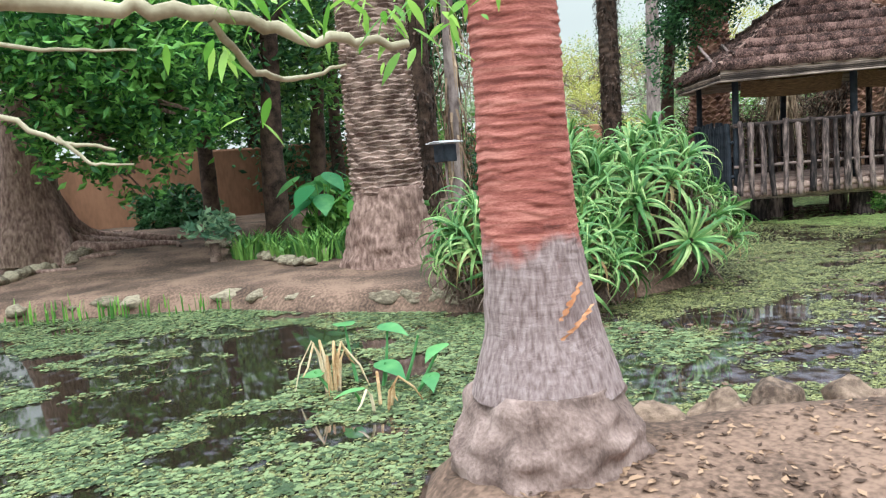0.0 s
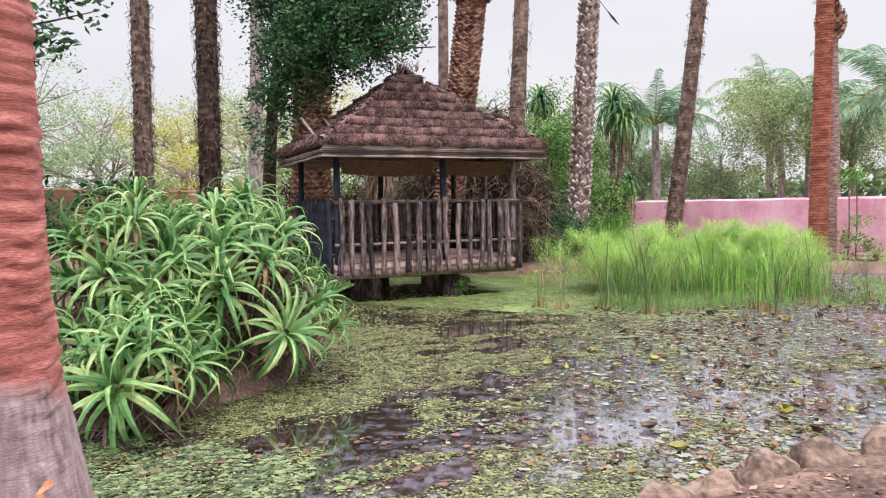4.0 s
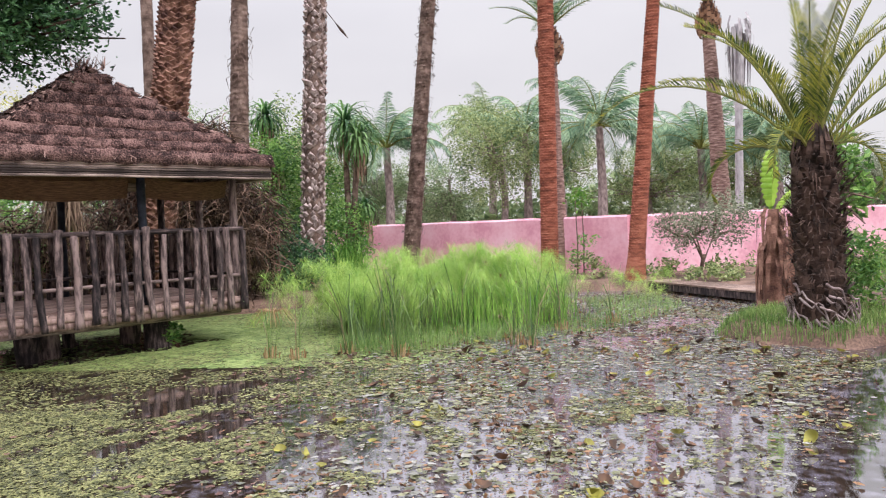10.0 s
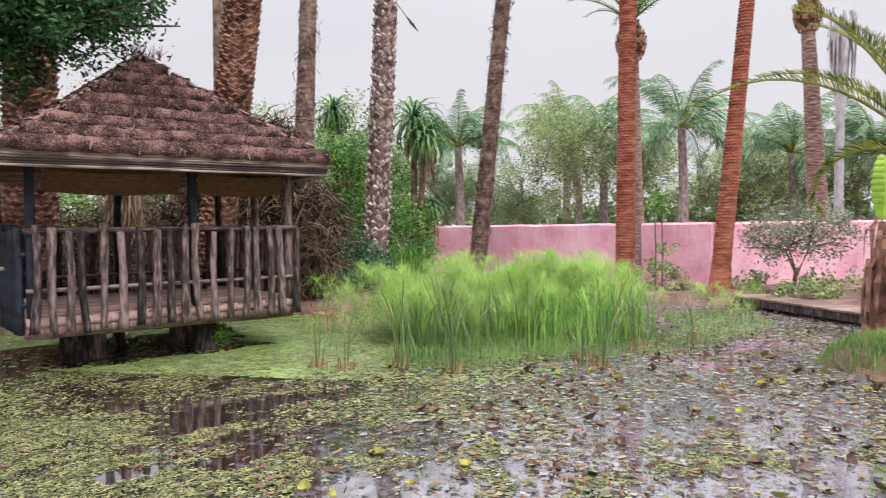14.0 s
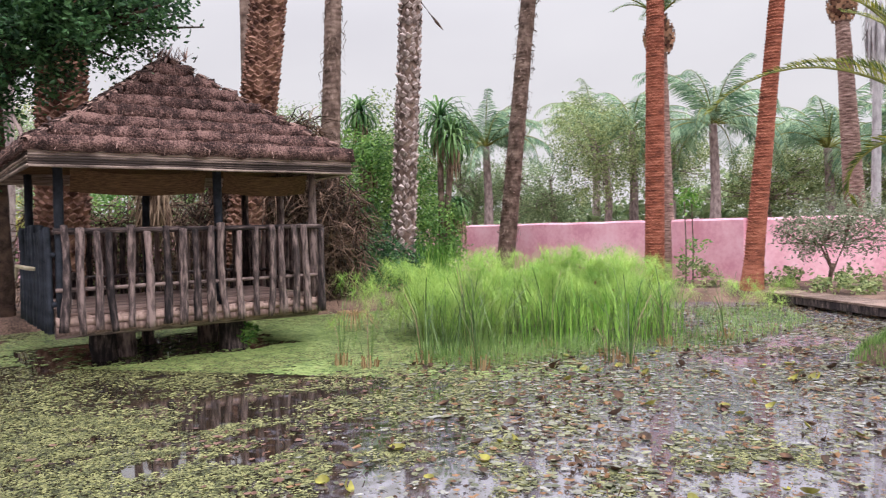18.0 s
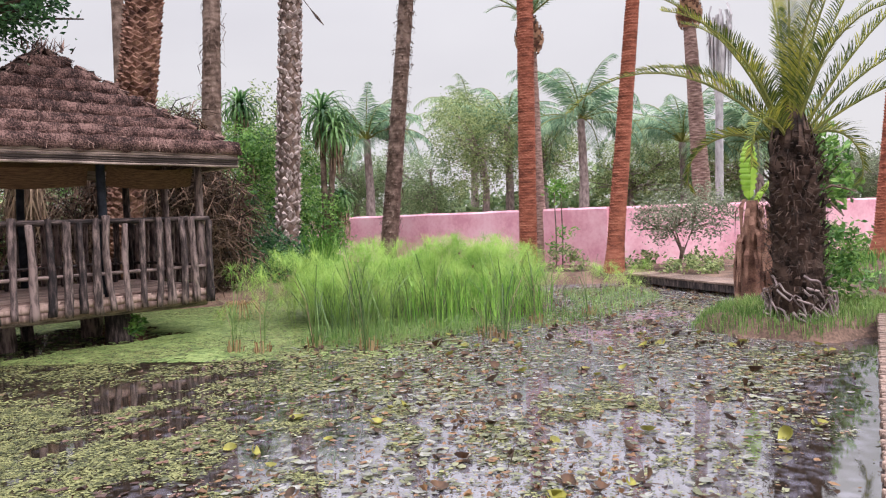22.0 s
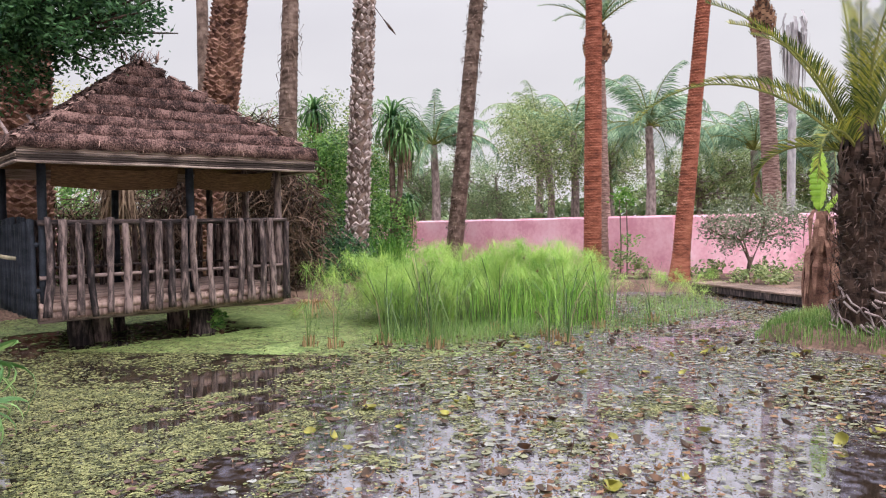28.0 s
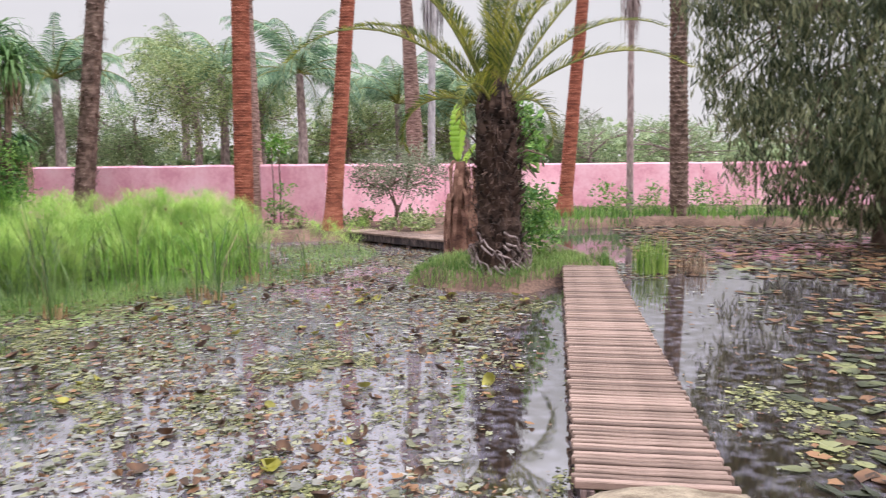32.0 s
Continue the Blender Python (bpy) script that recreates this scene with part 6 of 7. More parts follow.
dry_skirt(-9.4, 17.6, 0.4, 4.2, 1.3, 600, "hanging mass of dry palm fronds behind the pavilion", "twig_dark")
dry_skirt(-9.3, 14.6, 2.3, 3.5, 0.4, 300, "pale dry palm skirt hanging behind the pavilion")
thicket(-7.2, 16.9, 2.6, 1.1, 1.0, 2.1, 2600, "dark tangle of dead fronds round the palm trunk")
thicket(-6.2, 17.0, 1.9, 1.0, 0.9, 1.7, 2600, "dark brown thicket of dead twigs beside the pavilion")
thicket(-6.7, 16.6, 3.9, 0.7, 0.7, 0.9, 900, "dead brown fronds leaning on the pavilion roof")
thicket(-8.6, 17.3, 1.7, 1.6, 1.2, 1.7, 2600, "brown thicket of dead fronds behind the pavilion")
thicket(-10.4, 16.0, 1.6, 1.5, 1.2, 1.6, 2400, "brown tangle of dead fronds behind the pavilion")
thicket(-11.6, 14.4, 1.6, 1.0, 1.0, 1.5, 1300, "tangle of dry fronds round a palm trunk behind the pavilion")

# yucca heads beside the mottled palm
def yucca(x, y, heads, label):
    e = thing("yucca", x, y, gh(x, y), label, "yucca")
    lf, st, dr = Soup(), Soup(), Soup()
    for hx, hy, hz, L in heads:
        st.tube([(0, 0, -0.2), (hx * 0.5, hy * 0.5, hz * 0.5), (hx, hy, hz)], [0.13, 0.11, 0.09], 7)
        for i in range(80):
            a, el = i * 2.399, 1.35 - 1.9 * i / 80
            p, d_ = np.array([hx, hy, hz]), el
            pts = [p]
            for j in range(5):
                d_ -= 0.16 + 0.13 * j
                pts.append(pts[-1] + L / 5 * np.array([math.cos(a) * math.cos(d_), math.sin(a) * math.cos(d_), math.sin(d_)]))
            lf.strip(pts, [0.06, 0.085, 0.085, 0.07, 0.045, 0.005], (-math.sin(a), math.cos(a), 0))
        for i in range(50):
            a = rng.uniform(0, 6.28)
            p = np.array([hx + 0.1 * math.cos(a), hy + 0.1 * math.sin(a), hz - rng.uniform(0.1, 0.7)])
            dr.strip([p, p + [0.15 * math.cos(a), 0.15 * math.sin(a), -0.3], p + [0.17 * math.cos(a), 0.17 * math.sin(a), -0.9]], [0.05, 0.05, 0.01], (-math.sin(a), math.cos(a), 0))
    st.make("stem", M["bark_brown"], e)
    lf.make("leaf", M["yucca"], e)
    dr.make("dry_leaf", M["dead_leaf"], e)


yucca(-5.1, 23.9, [(0.0, 0, 5.3, 1.55), (0.45, -0.1, 4.7, 1.4), (0.5, 0.3, 2.4, 0.8)], "yucca with drooping sword leaves and dry skirt")
yucca(-7.7, 23.4, [(0, 0, 5.6, 1.2), (0.5, -0.6, 4.2, 1.0)], "tall yucca among shrubs")
blades("fern", [(-5.6, 21.4), (-4.4, 21.2), (-4.2, 22.6), (-5.4, 22.8)], 240, 0.6, 1.7, 0.05, M["foliage_bright"], "bright green strap leaves at the foot of the palm", "plant", 0.7, on_ground=True)


# ---- beyond the wall ----
def far_palm(x, y, h, L, mat, n=24, r=0.24, seed=0):
    e = thing("palm_tree", x, y, gh(x, y), "feathery green palm beyond the pink wall", "palm tree", "palms beyond the wall")
    trunk_mesh("trunk", [(0, 0, -0.2), (0.1, 0, h * 0.5), (0, 0, h)], [r * 1.4, r, r * 0.8], M["bark_grey"], e, 12, 0.02, 0.3, 0.05, 4, seed=seed)
    for i in range(n):
        sl, ss = Soup(), Soup()
        frond(sl, ss, (0, 0, h), i * 2.399 + seed, rng.uniform(0.1, 1.45), L * 1.2 * rng.uniform(0.8, 1.15), rng.uniform(1.2, 2.5), 1.1, 48, 0.055, -0.55, 0.05)
        f_ = ss.make("frond", M["rachis"], e)
        sl.make("leaflet", M[mat], f_)


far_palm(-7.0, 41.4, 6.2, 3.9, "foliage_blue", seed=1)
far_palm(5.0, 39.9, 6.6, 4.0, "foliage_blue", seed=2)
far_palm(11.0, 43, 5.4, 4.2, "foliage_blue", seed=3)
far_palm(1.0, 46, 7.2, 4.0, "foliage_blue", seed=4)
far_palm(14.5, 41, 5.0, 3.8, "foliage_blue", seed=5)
far_palm(-1.5, 52, 8.0, 4.0, "foliage_far_hazy", seed=6)
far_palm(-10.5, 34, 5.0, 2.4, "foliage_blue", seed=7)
FAR = [(-0.5, 43.5, 3.4, 6.6, "foliage_olive"), (-4.0, 47, 3.2, 4.6, "foliage_far_hazy"), (3.2, 48, 3.6, 5.6, "foliage_olive"), (8.2, 45, 3.0, 4.0, "foliage_olive"), (-8.5, 44, 3.0, 4.2, "foliage_far_hazy"), (15, 46, 3.6, 4.6, "foliage_olive"),
       (20, 43, 3.2, 3.6, "foliage_grey"), (-12, 40, 3.2, 5.2, "foliage_mid"), (24, 44, 4, 3.2, "foliage_far_hazy"), (29, 41, 4, 3.4, "foliage_far_hazy"), (35, 38, 5, 4.0, "foliage_far_hazy"), (-17.5, 38, 4, 5.2, "foliage_far_hazy"), (-25, 33, 4, 6, "foliage_yellow"),
       (-30, 27, 4, 6, "foliage_yellow"), (-31, 34, 4.5, 7.5, "foliage_far_hazy"), (-34, 20, 4, 7, "foliage_far_hazy"), (-22, 42, 4, 6, "foliage_far_hazy"), (12, 54, 5, 5.5, "foliage_far_hazy"), (42, 32, 5, 5, "foliage_far_hazy"), (-27, 19.5, 3.2, 3.2, "foliage_far_hazy"), (-25, 23.5, 3.0, 3.0, "foliage_yellow"), (-22.5, 27, 3.0, 3.2, "foliage_far_hazy"), (-37, 27, 5, 6.5, "foliage_far_hazy"), (-32, 15, 4, 5, "foliage_far_hazy"), (-29, 31, 4.5, 5.5, "foliage_far_hazy"), (-18, 31, 3.5, 4.0, "foliage_far_hazy")]
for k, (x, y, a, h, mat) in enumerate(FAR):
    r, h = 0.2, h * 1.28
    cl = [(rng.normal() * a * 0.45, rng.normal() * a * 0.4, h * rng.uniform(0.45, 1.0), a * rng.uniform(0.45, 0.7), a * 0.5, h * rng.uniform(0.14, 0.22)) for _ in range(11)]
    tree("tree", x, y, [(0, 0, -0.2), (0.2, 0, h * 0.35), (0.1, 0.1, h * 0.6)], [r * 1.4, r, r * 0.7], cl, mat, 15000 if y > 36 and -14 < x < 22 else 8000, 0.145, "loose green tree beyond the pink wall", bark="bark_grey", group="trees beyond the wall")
# hedge line further off
s = Soup()
for k in range(150):
    u = k / 149
    x, y = -75 + 160 * u, 62 + 10 * math.sin(u * 9) - 25 * abs(u - 0.45) * 2
    hh = rng.uniform(2.5, 5.0)
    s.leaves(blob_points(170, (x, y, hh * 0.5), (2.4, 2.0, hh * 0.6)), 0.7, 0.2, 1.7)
hedge = s.make("far_woods", M["foliage_far_hazy"])
tagged(hedge, "distant line of trees beyond the garden", "trees", kind="stuff")

# near and on the far bank
tree("shrub", 5.6, 19.9, [(0, 0, -0.1), (0.1, 0, 0.6)], [0.06, 0.05], [(0, 0, 1.55, 1.15, 0.8, 0.75), (0.9, 0.2, 1.5, 0.8, 0.7, 0.7), (-0.5, 0, 1.2, 0.7, 0.6, 0.5)], "foliage_grey", 5200, 0.09, "twiggy grey-green shrub before the wall", category="shrub")
for k, (x, y, a, h, mat) in enumerate([(6.5, 19.6, 0.8, 0.45, "foliage_olive"), (5.4, 18.4, 0.9, 0.3, "foliage_olive"), (7.6, 19.2, 0.7, 0.5, "foliage_mid"), (4.6, 20.3, 0.5, 0.4, "foliage_olive"), (8.8, 22, 0.9, 0.6, "foliage_mid"), (9.5, 20.6, 0.8, 0.5, "foliage_bright"), (2.6, 20.4, 0.6, 0.5, "foliage_olive"),
                                   (11.9, 22.6, 0.7, 0.5, "foliage_mid"), (13.4, 22, 0.6, 0.9, "foliage_bright"), (15, 22.2, 0.7, 0.8, "foliage_mid"), (16.5, 21.5, 0.8, 0.8, "foliage_mid"), (18, 21, 1.0, 1.0, "foliage_olive"), (10.6, 22.6, 0.6, 0.9, "foliage_olive")]):
    tree("shrub", x, y, None, None, [(0, 0, h * 0.6, a, a * 0.8, h * 0.7)], mat, 420, 0.13, "low scrubby bush on the far bank", category="shrub", group="bushes on the far bank")
for (x, y) in ((2.35, 20.6), (2.55, 20.9)):
    tree("sapling", x, y, [(0, 0, -0.1), (0.03, 0, 1.0), (0, 0, 2.3)], [0.025, 0.02, 0.012], [(0, 0, 2.3, 0.35, 0.3, 0.3), (0.2, 0, 1.1, 0.25, 0.2, 0.2), (-0.05, 0, 0.7, 0.2, 0.2, 0.2)], "foliage_bright", 230, 0.12, "slim sapling beside the red palm", category="sapling", limbs=False)
# bush behind the date palm
tree("shrub", 6.25, 11.9, None, None, [(0, 0, 0.9, 0.42, 0.4, 0.55), (0.1, 0.1, 0.5, 0.5, 0.45, 0.4)], "foliage_mid", 1100, 0.12, "glossy green bush beside the date palm", category="shrub")
tree("shrub", 7.4, 15.2, [(0, 0, -0.1), (0, 0, 1.2)], [0.07, 0.06], [(0, 0, 2.0, 0.6, 0.6, 0.8), (0.2, 0, 2.9, 0.4, 0.4, 0.5)], "foliage_mid", 700, 0.2, "leafy young tree behind the date palm", category="shrub")
blades("fern", [(7.5, 17.2), (9.2, 17.8), (9.2, 19.3), (7.6, 19.2)], 260, 0.2, 0.6, 0.04, M["foliage_mid"], "green clumps beside the far path", "plant", 0.6, on_ground=True)

# drooping tree on the right bank
e = tree("tree", 16.2, 13.5, [(0, 0, -0.3), (0.1, 0.2, 3.2), (0.2, 0, 7.0)], [0.4, 0.32, 0.2],
         [(-3.2, 1.2, 5.2, 1.1, 1.6, 2.0), (-2.4, 0.3, 3.0, 1.5, 1.7, 1.7), (-1.2, -1.5, 4.2, 1.8, 2.0, 2.6), (-1.8, 0.2, 6.8, 2.2, 2.2, 1.8), (0.6, -2.5, 2.8, 1.6, 2.0, 1.8), (-0.4, 0.6, 1.7, 1.8, 1.6, 0.9), (1.5, -3.5, 5.0, 2.0, 2.0, 2.8), (-3.4, 2.0, 7.2, 1.2, 1.2, 1.4)],
         "foliage_droop", 46000, 0.30, "large tree with dark drooping foliage on the bank", bark="bark_brown", upness=2.6, aspect=6.5)
blades("rush", [(7.95, 10.9), (8.45, 10.8), (8.5, 11.3), (8.0, 11.4)], 220, 0.3, 0.75, 0.014, M["reed"], "dark green rush tuft in the water", "rush", 0.3)
blades("rush", [(7.55, 11.6), (7.85, 11.6), (7.85, 12.0), (7.55, 12.0)], 120, 0.2, 0.45, 0.014, M["grass"], "small bright rush tuft by the boardwalk", "rush", 0.3)
blades("rush", [(8.7, 10.6), (9.2, 10.6), (9.2, 11.1), (8.7, 11.1)], 120, 0.15, 0.5, 0.012, M["dead_leaf"], "dry brown rush stubble in the water", "rush", 0.3)


# ---- rocks ----
def rock_data(seed, mat):
    bm = bmesh.new()
    bmesh.ops.create_icosphere(bm, subdivisions=3, radius=1.0)
    for v in bm.verts:
        p = v.co.copy()
        k = 1 + 0.42 * noise.noise(p * 1.1 + Vector((seed * 7.3, 0, 0))) - 0.28 * abs(noise.noise(p * 2.3 + Vector((0, seed * 5.1, 0)))) + 0.08 * noise.noise(p * 6 + Vector((0, 0, seed)))
        v.co = p * k
        if v.co.z < -0.45:
            v.co.z = -0.45
    me = bpy.data.meshes.new("rock")
    bm.to_mesh(me)
    bm.free()
    me.materials.append(mat)
    me.polygons.foreach_set("use_smooth", [True] * len(me.polygons))
    return me


rocks_a = [rock_data(k, M["rock"]) for k in range(6)]
rocks_b = [rock_data(k + 20, M["rock_pale"]) for k in range(4)]


def rock(x, y, z, sx, sy, sz, rz, k, label, group, pale=False):
    ob = new("rock", (rocks_b if pale else rocks_a)[k % (4 if pale else 6)])
    ob.matrix_world = pose(x, y, z, 0, 0, rz) @ Matrix.Diagonal((sx, sy, sz, 1))
    tagged(ob, label, "rock", group)


rock(3.1, 2.72, 0.17, 0.62, 0.3, 0.14, -12, 1, "flat sandy stone at the foot of the boardwalk", "rocks edging the bank", True)
EDGE = [(-0.35, -0.93, 0.21), (-0.27, -0.45, 0.19), (-0.14, -0.08, 0.2), (0.2, 0.3, 0.19), (0.42, 0.66, 0.17), (0.66, 1.02, 0.17), (0.88, 1.38, 0.18), (1.1, 1.72, 0.18), (1.34, 2.12, 0.22), (1.72, 2.46, 0.24), (2.12, 2.9, 0.22), (2.45, 3.0, 0.16)]
for k, (x, y, r) in enumerate(EDGE):
    rock(x, y, 0.15, r * 1.2, r * 0.9, r * 0.9, k * 53 + 30, k, "rounded tan boulder edging the pond bank", "rocks edging the bank")
for k in range(30):
    u = k / 29
    i = u * 4
    LN = [(-10.2, -4.0), (-8.1, -1.3), (-6.7, -0.5), (-5.4, 0.45), (-4.5, 1.0)]
    a = min(int(i), 3)
    x, y = LN[a][0] + (LN[a + 1][0] - LN[a][0]) * (i - a), LN[a][1] + (LN[a + 1][1] - LN[a][1]) * (i - a)
    r = rng.uniform(0.05, 0.2)
    rock(x - 0.12 + rng.normal() * 0.08, y + 0.12 + rng.normal() * 0.08, 0.13, r * 1.6, r, r * 0.7, k * 77, k, "pale stone along the far waterline", "stones along the waterline", True)
for k in range(26):
    u = k / 25
    x, y = -13.6 + 4.6 * u, 0.0 + 1.6 * u + 0.25 * math.sin(u * 7)
    r = rng.uniform(0.1, 0.2)
    rock(x, y, gh(x, y) + 0.05, r * 1.4, r, r * 0.75, k * 61, k, "pale stone bordering the garden bed", "stones bordering the bed", True)
for k in range(22):
    u = k / 21
    x, y = -12.25 + 3.3 * u + rng.normal() * 0.04, 0.05 + 0.55 * u + 0.18 * math.sin(u * 5) + rng.normal() * 0.04
    r = rng.uniform(0.07, 0.13)
    rock(x, y, gh(x, y) + 0.05, r * 1.6, r, r * 0.85, k * 83, k, "pale stone edging the raised bed", "stones bordering the bed", True)
for k in range(12):
    u = k / 11
    x, y = -12.6 - 2.4 * u, -4.0 + 1.7 * u
    rock(x, y, gh(x, y) + 0.05, 0.2, 0.15, 0.13, k * 61, k, "pale stone beside the path", "stones beside the path", True)

# leaf litter on the near bank
s = Soup()
pp = scatter([(-0.3, -3.5), (-0.1, -0.9), (0.4, 0.3), (1.5, 2.1), (2.4, 2.7), (3.5, 2.4), (3, -2), (1.5, -5)], 3200)
hh = ground_height(pp[:, 0], pp[:, 1])
s.leaves(np.stack([pp[:, 0], pp[:, 1], hh + 0.012], 1), 0.07, 0.0, 2.0)
vv = np.concatenate(s.v)
zc = vv.reshape(-1, 4, 3)[:, :, 2].mean(1, keepdims=True)
vv.reshape(-1, 4, 3)[:, :, 2] = zc + (vv.reshape(-1, 4, 3)[:, :, 2] - zc) * 0.25
s.v = [vv]
litter = s.make("leaf_litter", M["litter"])
tagged(litter, "dry fallen leaves on the bank", "leaves", kind="stuff")


# ---- floating plants ----
def pads(name, pts, size, mat, label, curl=0.25, sides=7, z=0.012):
    """Floating leaves as small curled notched discs, each a fan."""
    n = len(pts)
    an = np.linspace(0.18, 2 * np.pi - 0.18, sides)
    ph = rng.uniform(0, 6.28, (n, 1))
    r = size * rng.uniform(0.35, 1.4, (n, 1)) * rng.uniform(0.5, 1.3, (n, sides))
    v = np.empty((n, sides + 1, 3))
    el = rng.uniform(0.45, 1.0, (n, 1))
    v[:, 0, 0], v[:, 0, 1], v[:, 0, 2] = pts[:, 0], pts[:, 1], z
    lx, ly = r * np.cos(an), r * np.sin(an) * el
    v[:, 1:, 0] = pts[:, :1] + lx * np.cos(ph) - ly * np.sin(ph)
    v[:, 1:, 1] = pts[:, 1:2] + lx * np.sin(ph) + ly * np.cos(ph)
    up = curl * size * (rng.uniform(0, 1, (n, 1)) ** 3) * rng.uniform(-0.1, 1, (n, sides))
    v[:, 1:, 2] = z + np.maximum(up, -0.004) + rng.uniform(0, 0.006, (n, 1))
    a = np.arange(n)[:, None] * (sides + 1)
    f = np.concatenate([a + [[0, j + 1, j + 2]] for j in range(sides - 1)])
    ob = raw(name, v.reshape(-1, 3), f, mat)
    return tagged(ob, label, "water plants", kind="stuff")


def field(n, box, weight, seed):
    """Points on the pond, kept by a weight that varies over it."""
    r = np.random.default_rng(seed)
    p = np.stack([r.uniform(box[0], box[1], n), r.uniform(box[2], box[3], n)], 1)
    w = weight(p[:, 0], p[:, 1])
    p = p[r.uniform(0, 1, n) < w]
    return p[signed(POND, p[:, 0], p[:, 1]) < -0.05]


def patch(x, y, s, seed):
    """Smooth blotches between 0 and 1."""
    out = 0
    for k, (a, b, c) in enumerate([(1.0, 0.3, 0.0), (-0.4, 0.9, 1.3), (0.7, -0.8, 2.1), (1.7, 0.6, 4.0), (-1.2, 1.6, 0.7), (2.3, -1.1, 3.3)]):
        out = out + np.sin((a * x + b * y) * s * (1 + 0.13 * k) + c + seed * 1.7 + 0.8 * np.sin((b * x - a * y) * s * 0.7 + seed)) * (0.8 ** k)
    return 0.5 + 0.5 * np.tanh(out * 0.7)


def lily(x, y):
    """Where the lily pads grow: to the right of a line from the bank to the papyrus."""
    return np.clip((x + 1.6 + 0.12 * (y - 4)) / 2.2, 0, 1)


def near_gz(x, y):
    return np.exp(-(((x + 5.4) / 3.4) ** 2 + ((y - 12.6) / 2.9) ** 2))


def under(x, y):
    """Thins the weed beneath the pavilion's deck: bare dark water stands in for its shade."""
    c, s_ = math.cos(radians(GZ_ANGLE)), math.sin(radians(GZ_ANGLE))
    lx, ly = (x - GZ_X) * c + (y - GZ_Y) * s_, -(x - GZ_X) * s_ + (y - GZ_Y) * c
    return np.where((lx > -0.3) & (lx < 3.7 + 0.2 * np.sin(ly * 5)) & (ly > 0.15 + 0.12 * np.sin(lx * 4)) & (ly < 2.9), 0.06, 1.0)


# duckweed lies as fine grains joined in mats
def mats(x, y):
    far_left = np.clip((-1.0 - x) / 3, 0, 1)
    m = patch(x, y, 1.15, 3) * 0.42 + patch(x, y, 2.9, 8) * 0.33 + patch(x, y, 7.5, 4) * 0.25
    cover = 0.49 - 0.12 * far_left * np.clip((2 - y) / 2, 0, 1) - 0.28 * lily(x, y) * np.clip((y - 1) / 3, 0, 1) + 0.3 * near_gz(x, y)
    gap = np.exp(-((x + 5.2) / 3.0) ** 4 - ((y - 7.85 + 0.25 * (x + 4)) / 0.5) ** 2) * np.clip(0.1 + 1.3 * patch(x, y, 2.6, 1), 0, 1)
    sheet = np.exp(-(((x + 5.5) * 0.67 + (y - 5.55) * 0.74) / 0.7) ** 2) * np.clip((-3.0 - x) / 0.8, 0, 1) * np.clip(0.35 + 1.2 * patch(x, y, 2.1, 17), 0, 1)
    return np.clip((m - (1 - cover) + 0.18) * 5, 0, 1) * (1 - 0.9 * gap) * (1 - 0.85 * sheet) * under(x, y) * np.clip(1.6 - 1.7 * near_gz(x, y), 0, 1)


near = field(560000, (-6.5, 3.0, -4.5, 7.0), lambda x, y: mats(x, y) * 0.8, 1)
pads("duckweed", near, 0.018, M["weed_mat"], "green mats of small floating weed near the bank", 0.3, 5, 0.006)
farp = field(520000, (-12, 5.5, -8, 18), lambda x, y: mats(x, y) * np.where((x > -6.5) & (x < 3) & (y > -4.5) & (y < 7), 0, 1), 2)
pads("duckweed", farp, 0.025, M["weed_mat"], "green mats of small floating weed", 0.2, 5, 0.006)
west = field(120000, (-11, 0, -9, 1.5), lambda x, y: mats(x, y) * np.clip((-0.5 - x) / 1.5, 0, 1), 21)
pads("duckweed", west, 0.031, M["weed_grey"], "grey-green mats of floating weed", 0.25, 6, 0.010)
close = field(150000, (-11.5, 0.5, 9.4, 18), lambda x, y: np.clip(near_gz(x, y) ** 0.45 * 1.5 - 0.5 + 0.35 * patch(x, y, 2.2, 9), 0, 1) * under(x, y), 3)
pads("duckweed", close, 0.052, M["duckweed"], "closed bright green duckweed under the pavilion", 0.0, 6, 0.004)
inl = np.concatenate([scatter(p, 1500) for p in INLETS])
pads("duckweed", inl, 0.16, M["duckweed"], "bright green duckweed in the side pools", 0.0, 6, 0.004)

def beside(x, y):
    """Distance across the boardwalk, positive towards the papyrus."""
    return (x - 3.19) * -0.906 + (y - 2.94) * 0.423


def clear(x, y):
    """Open water along the boardwalk."""
    b = beside(x, y) + 0.18 * np.sin(y * 2.3) + 0.1 * np.sin(y * 5.7)
    return np.where((b > -0.5) & (y < 10.2), np.clip((b - 0.75) / 0.35, 0.03, 1), 1)


a1 = field(150000, (-3, 8.5, 2.0, 18.5), lambda x, y: lily(x, y) * (0.22 + 0.38 * patch(x, y, 1.9, 5)) * np.clip(1.1 - 0.75 * np.exp(-((x - 2.2) / 1.0) ** 2 - ((y - 6.2) / 2.0) ** 2), 0, 1) * clear(x, y) * np.where((beside(x, y) < -0.3) & (y < 10.5), 0.04, 1), 4)
a2_pts = field(40000, (-7, 3, 0, 10), lambda x, y: (1 - 0.7 * lily(x, y)) * 0.2 * np.clip(patch(x, y, 2.3, 12) * 2.4 - 0.9, 0, 1) * np.clip((x + 5) / 3, 0, 1), 5)
pads("lily_leaves", np.concatenate([a1[::12], a1[4::12]]), 0.04, M["pad_pale"], "pale grey-green floating lily leaves", 0.2, 9, 0.012)
pads("lily_leaves", np.concatenate([a1[1::12], a1[7::12]]), 0.04, M["pad_green"], "green floating lily leaves", 0.4, 9, 0.014)
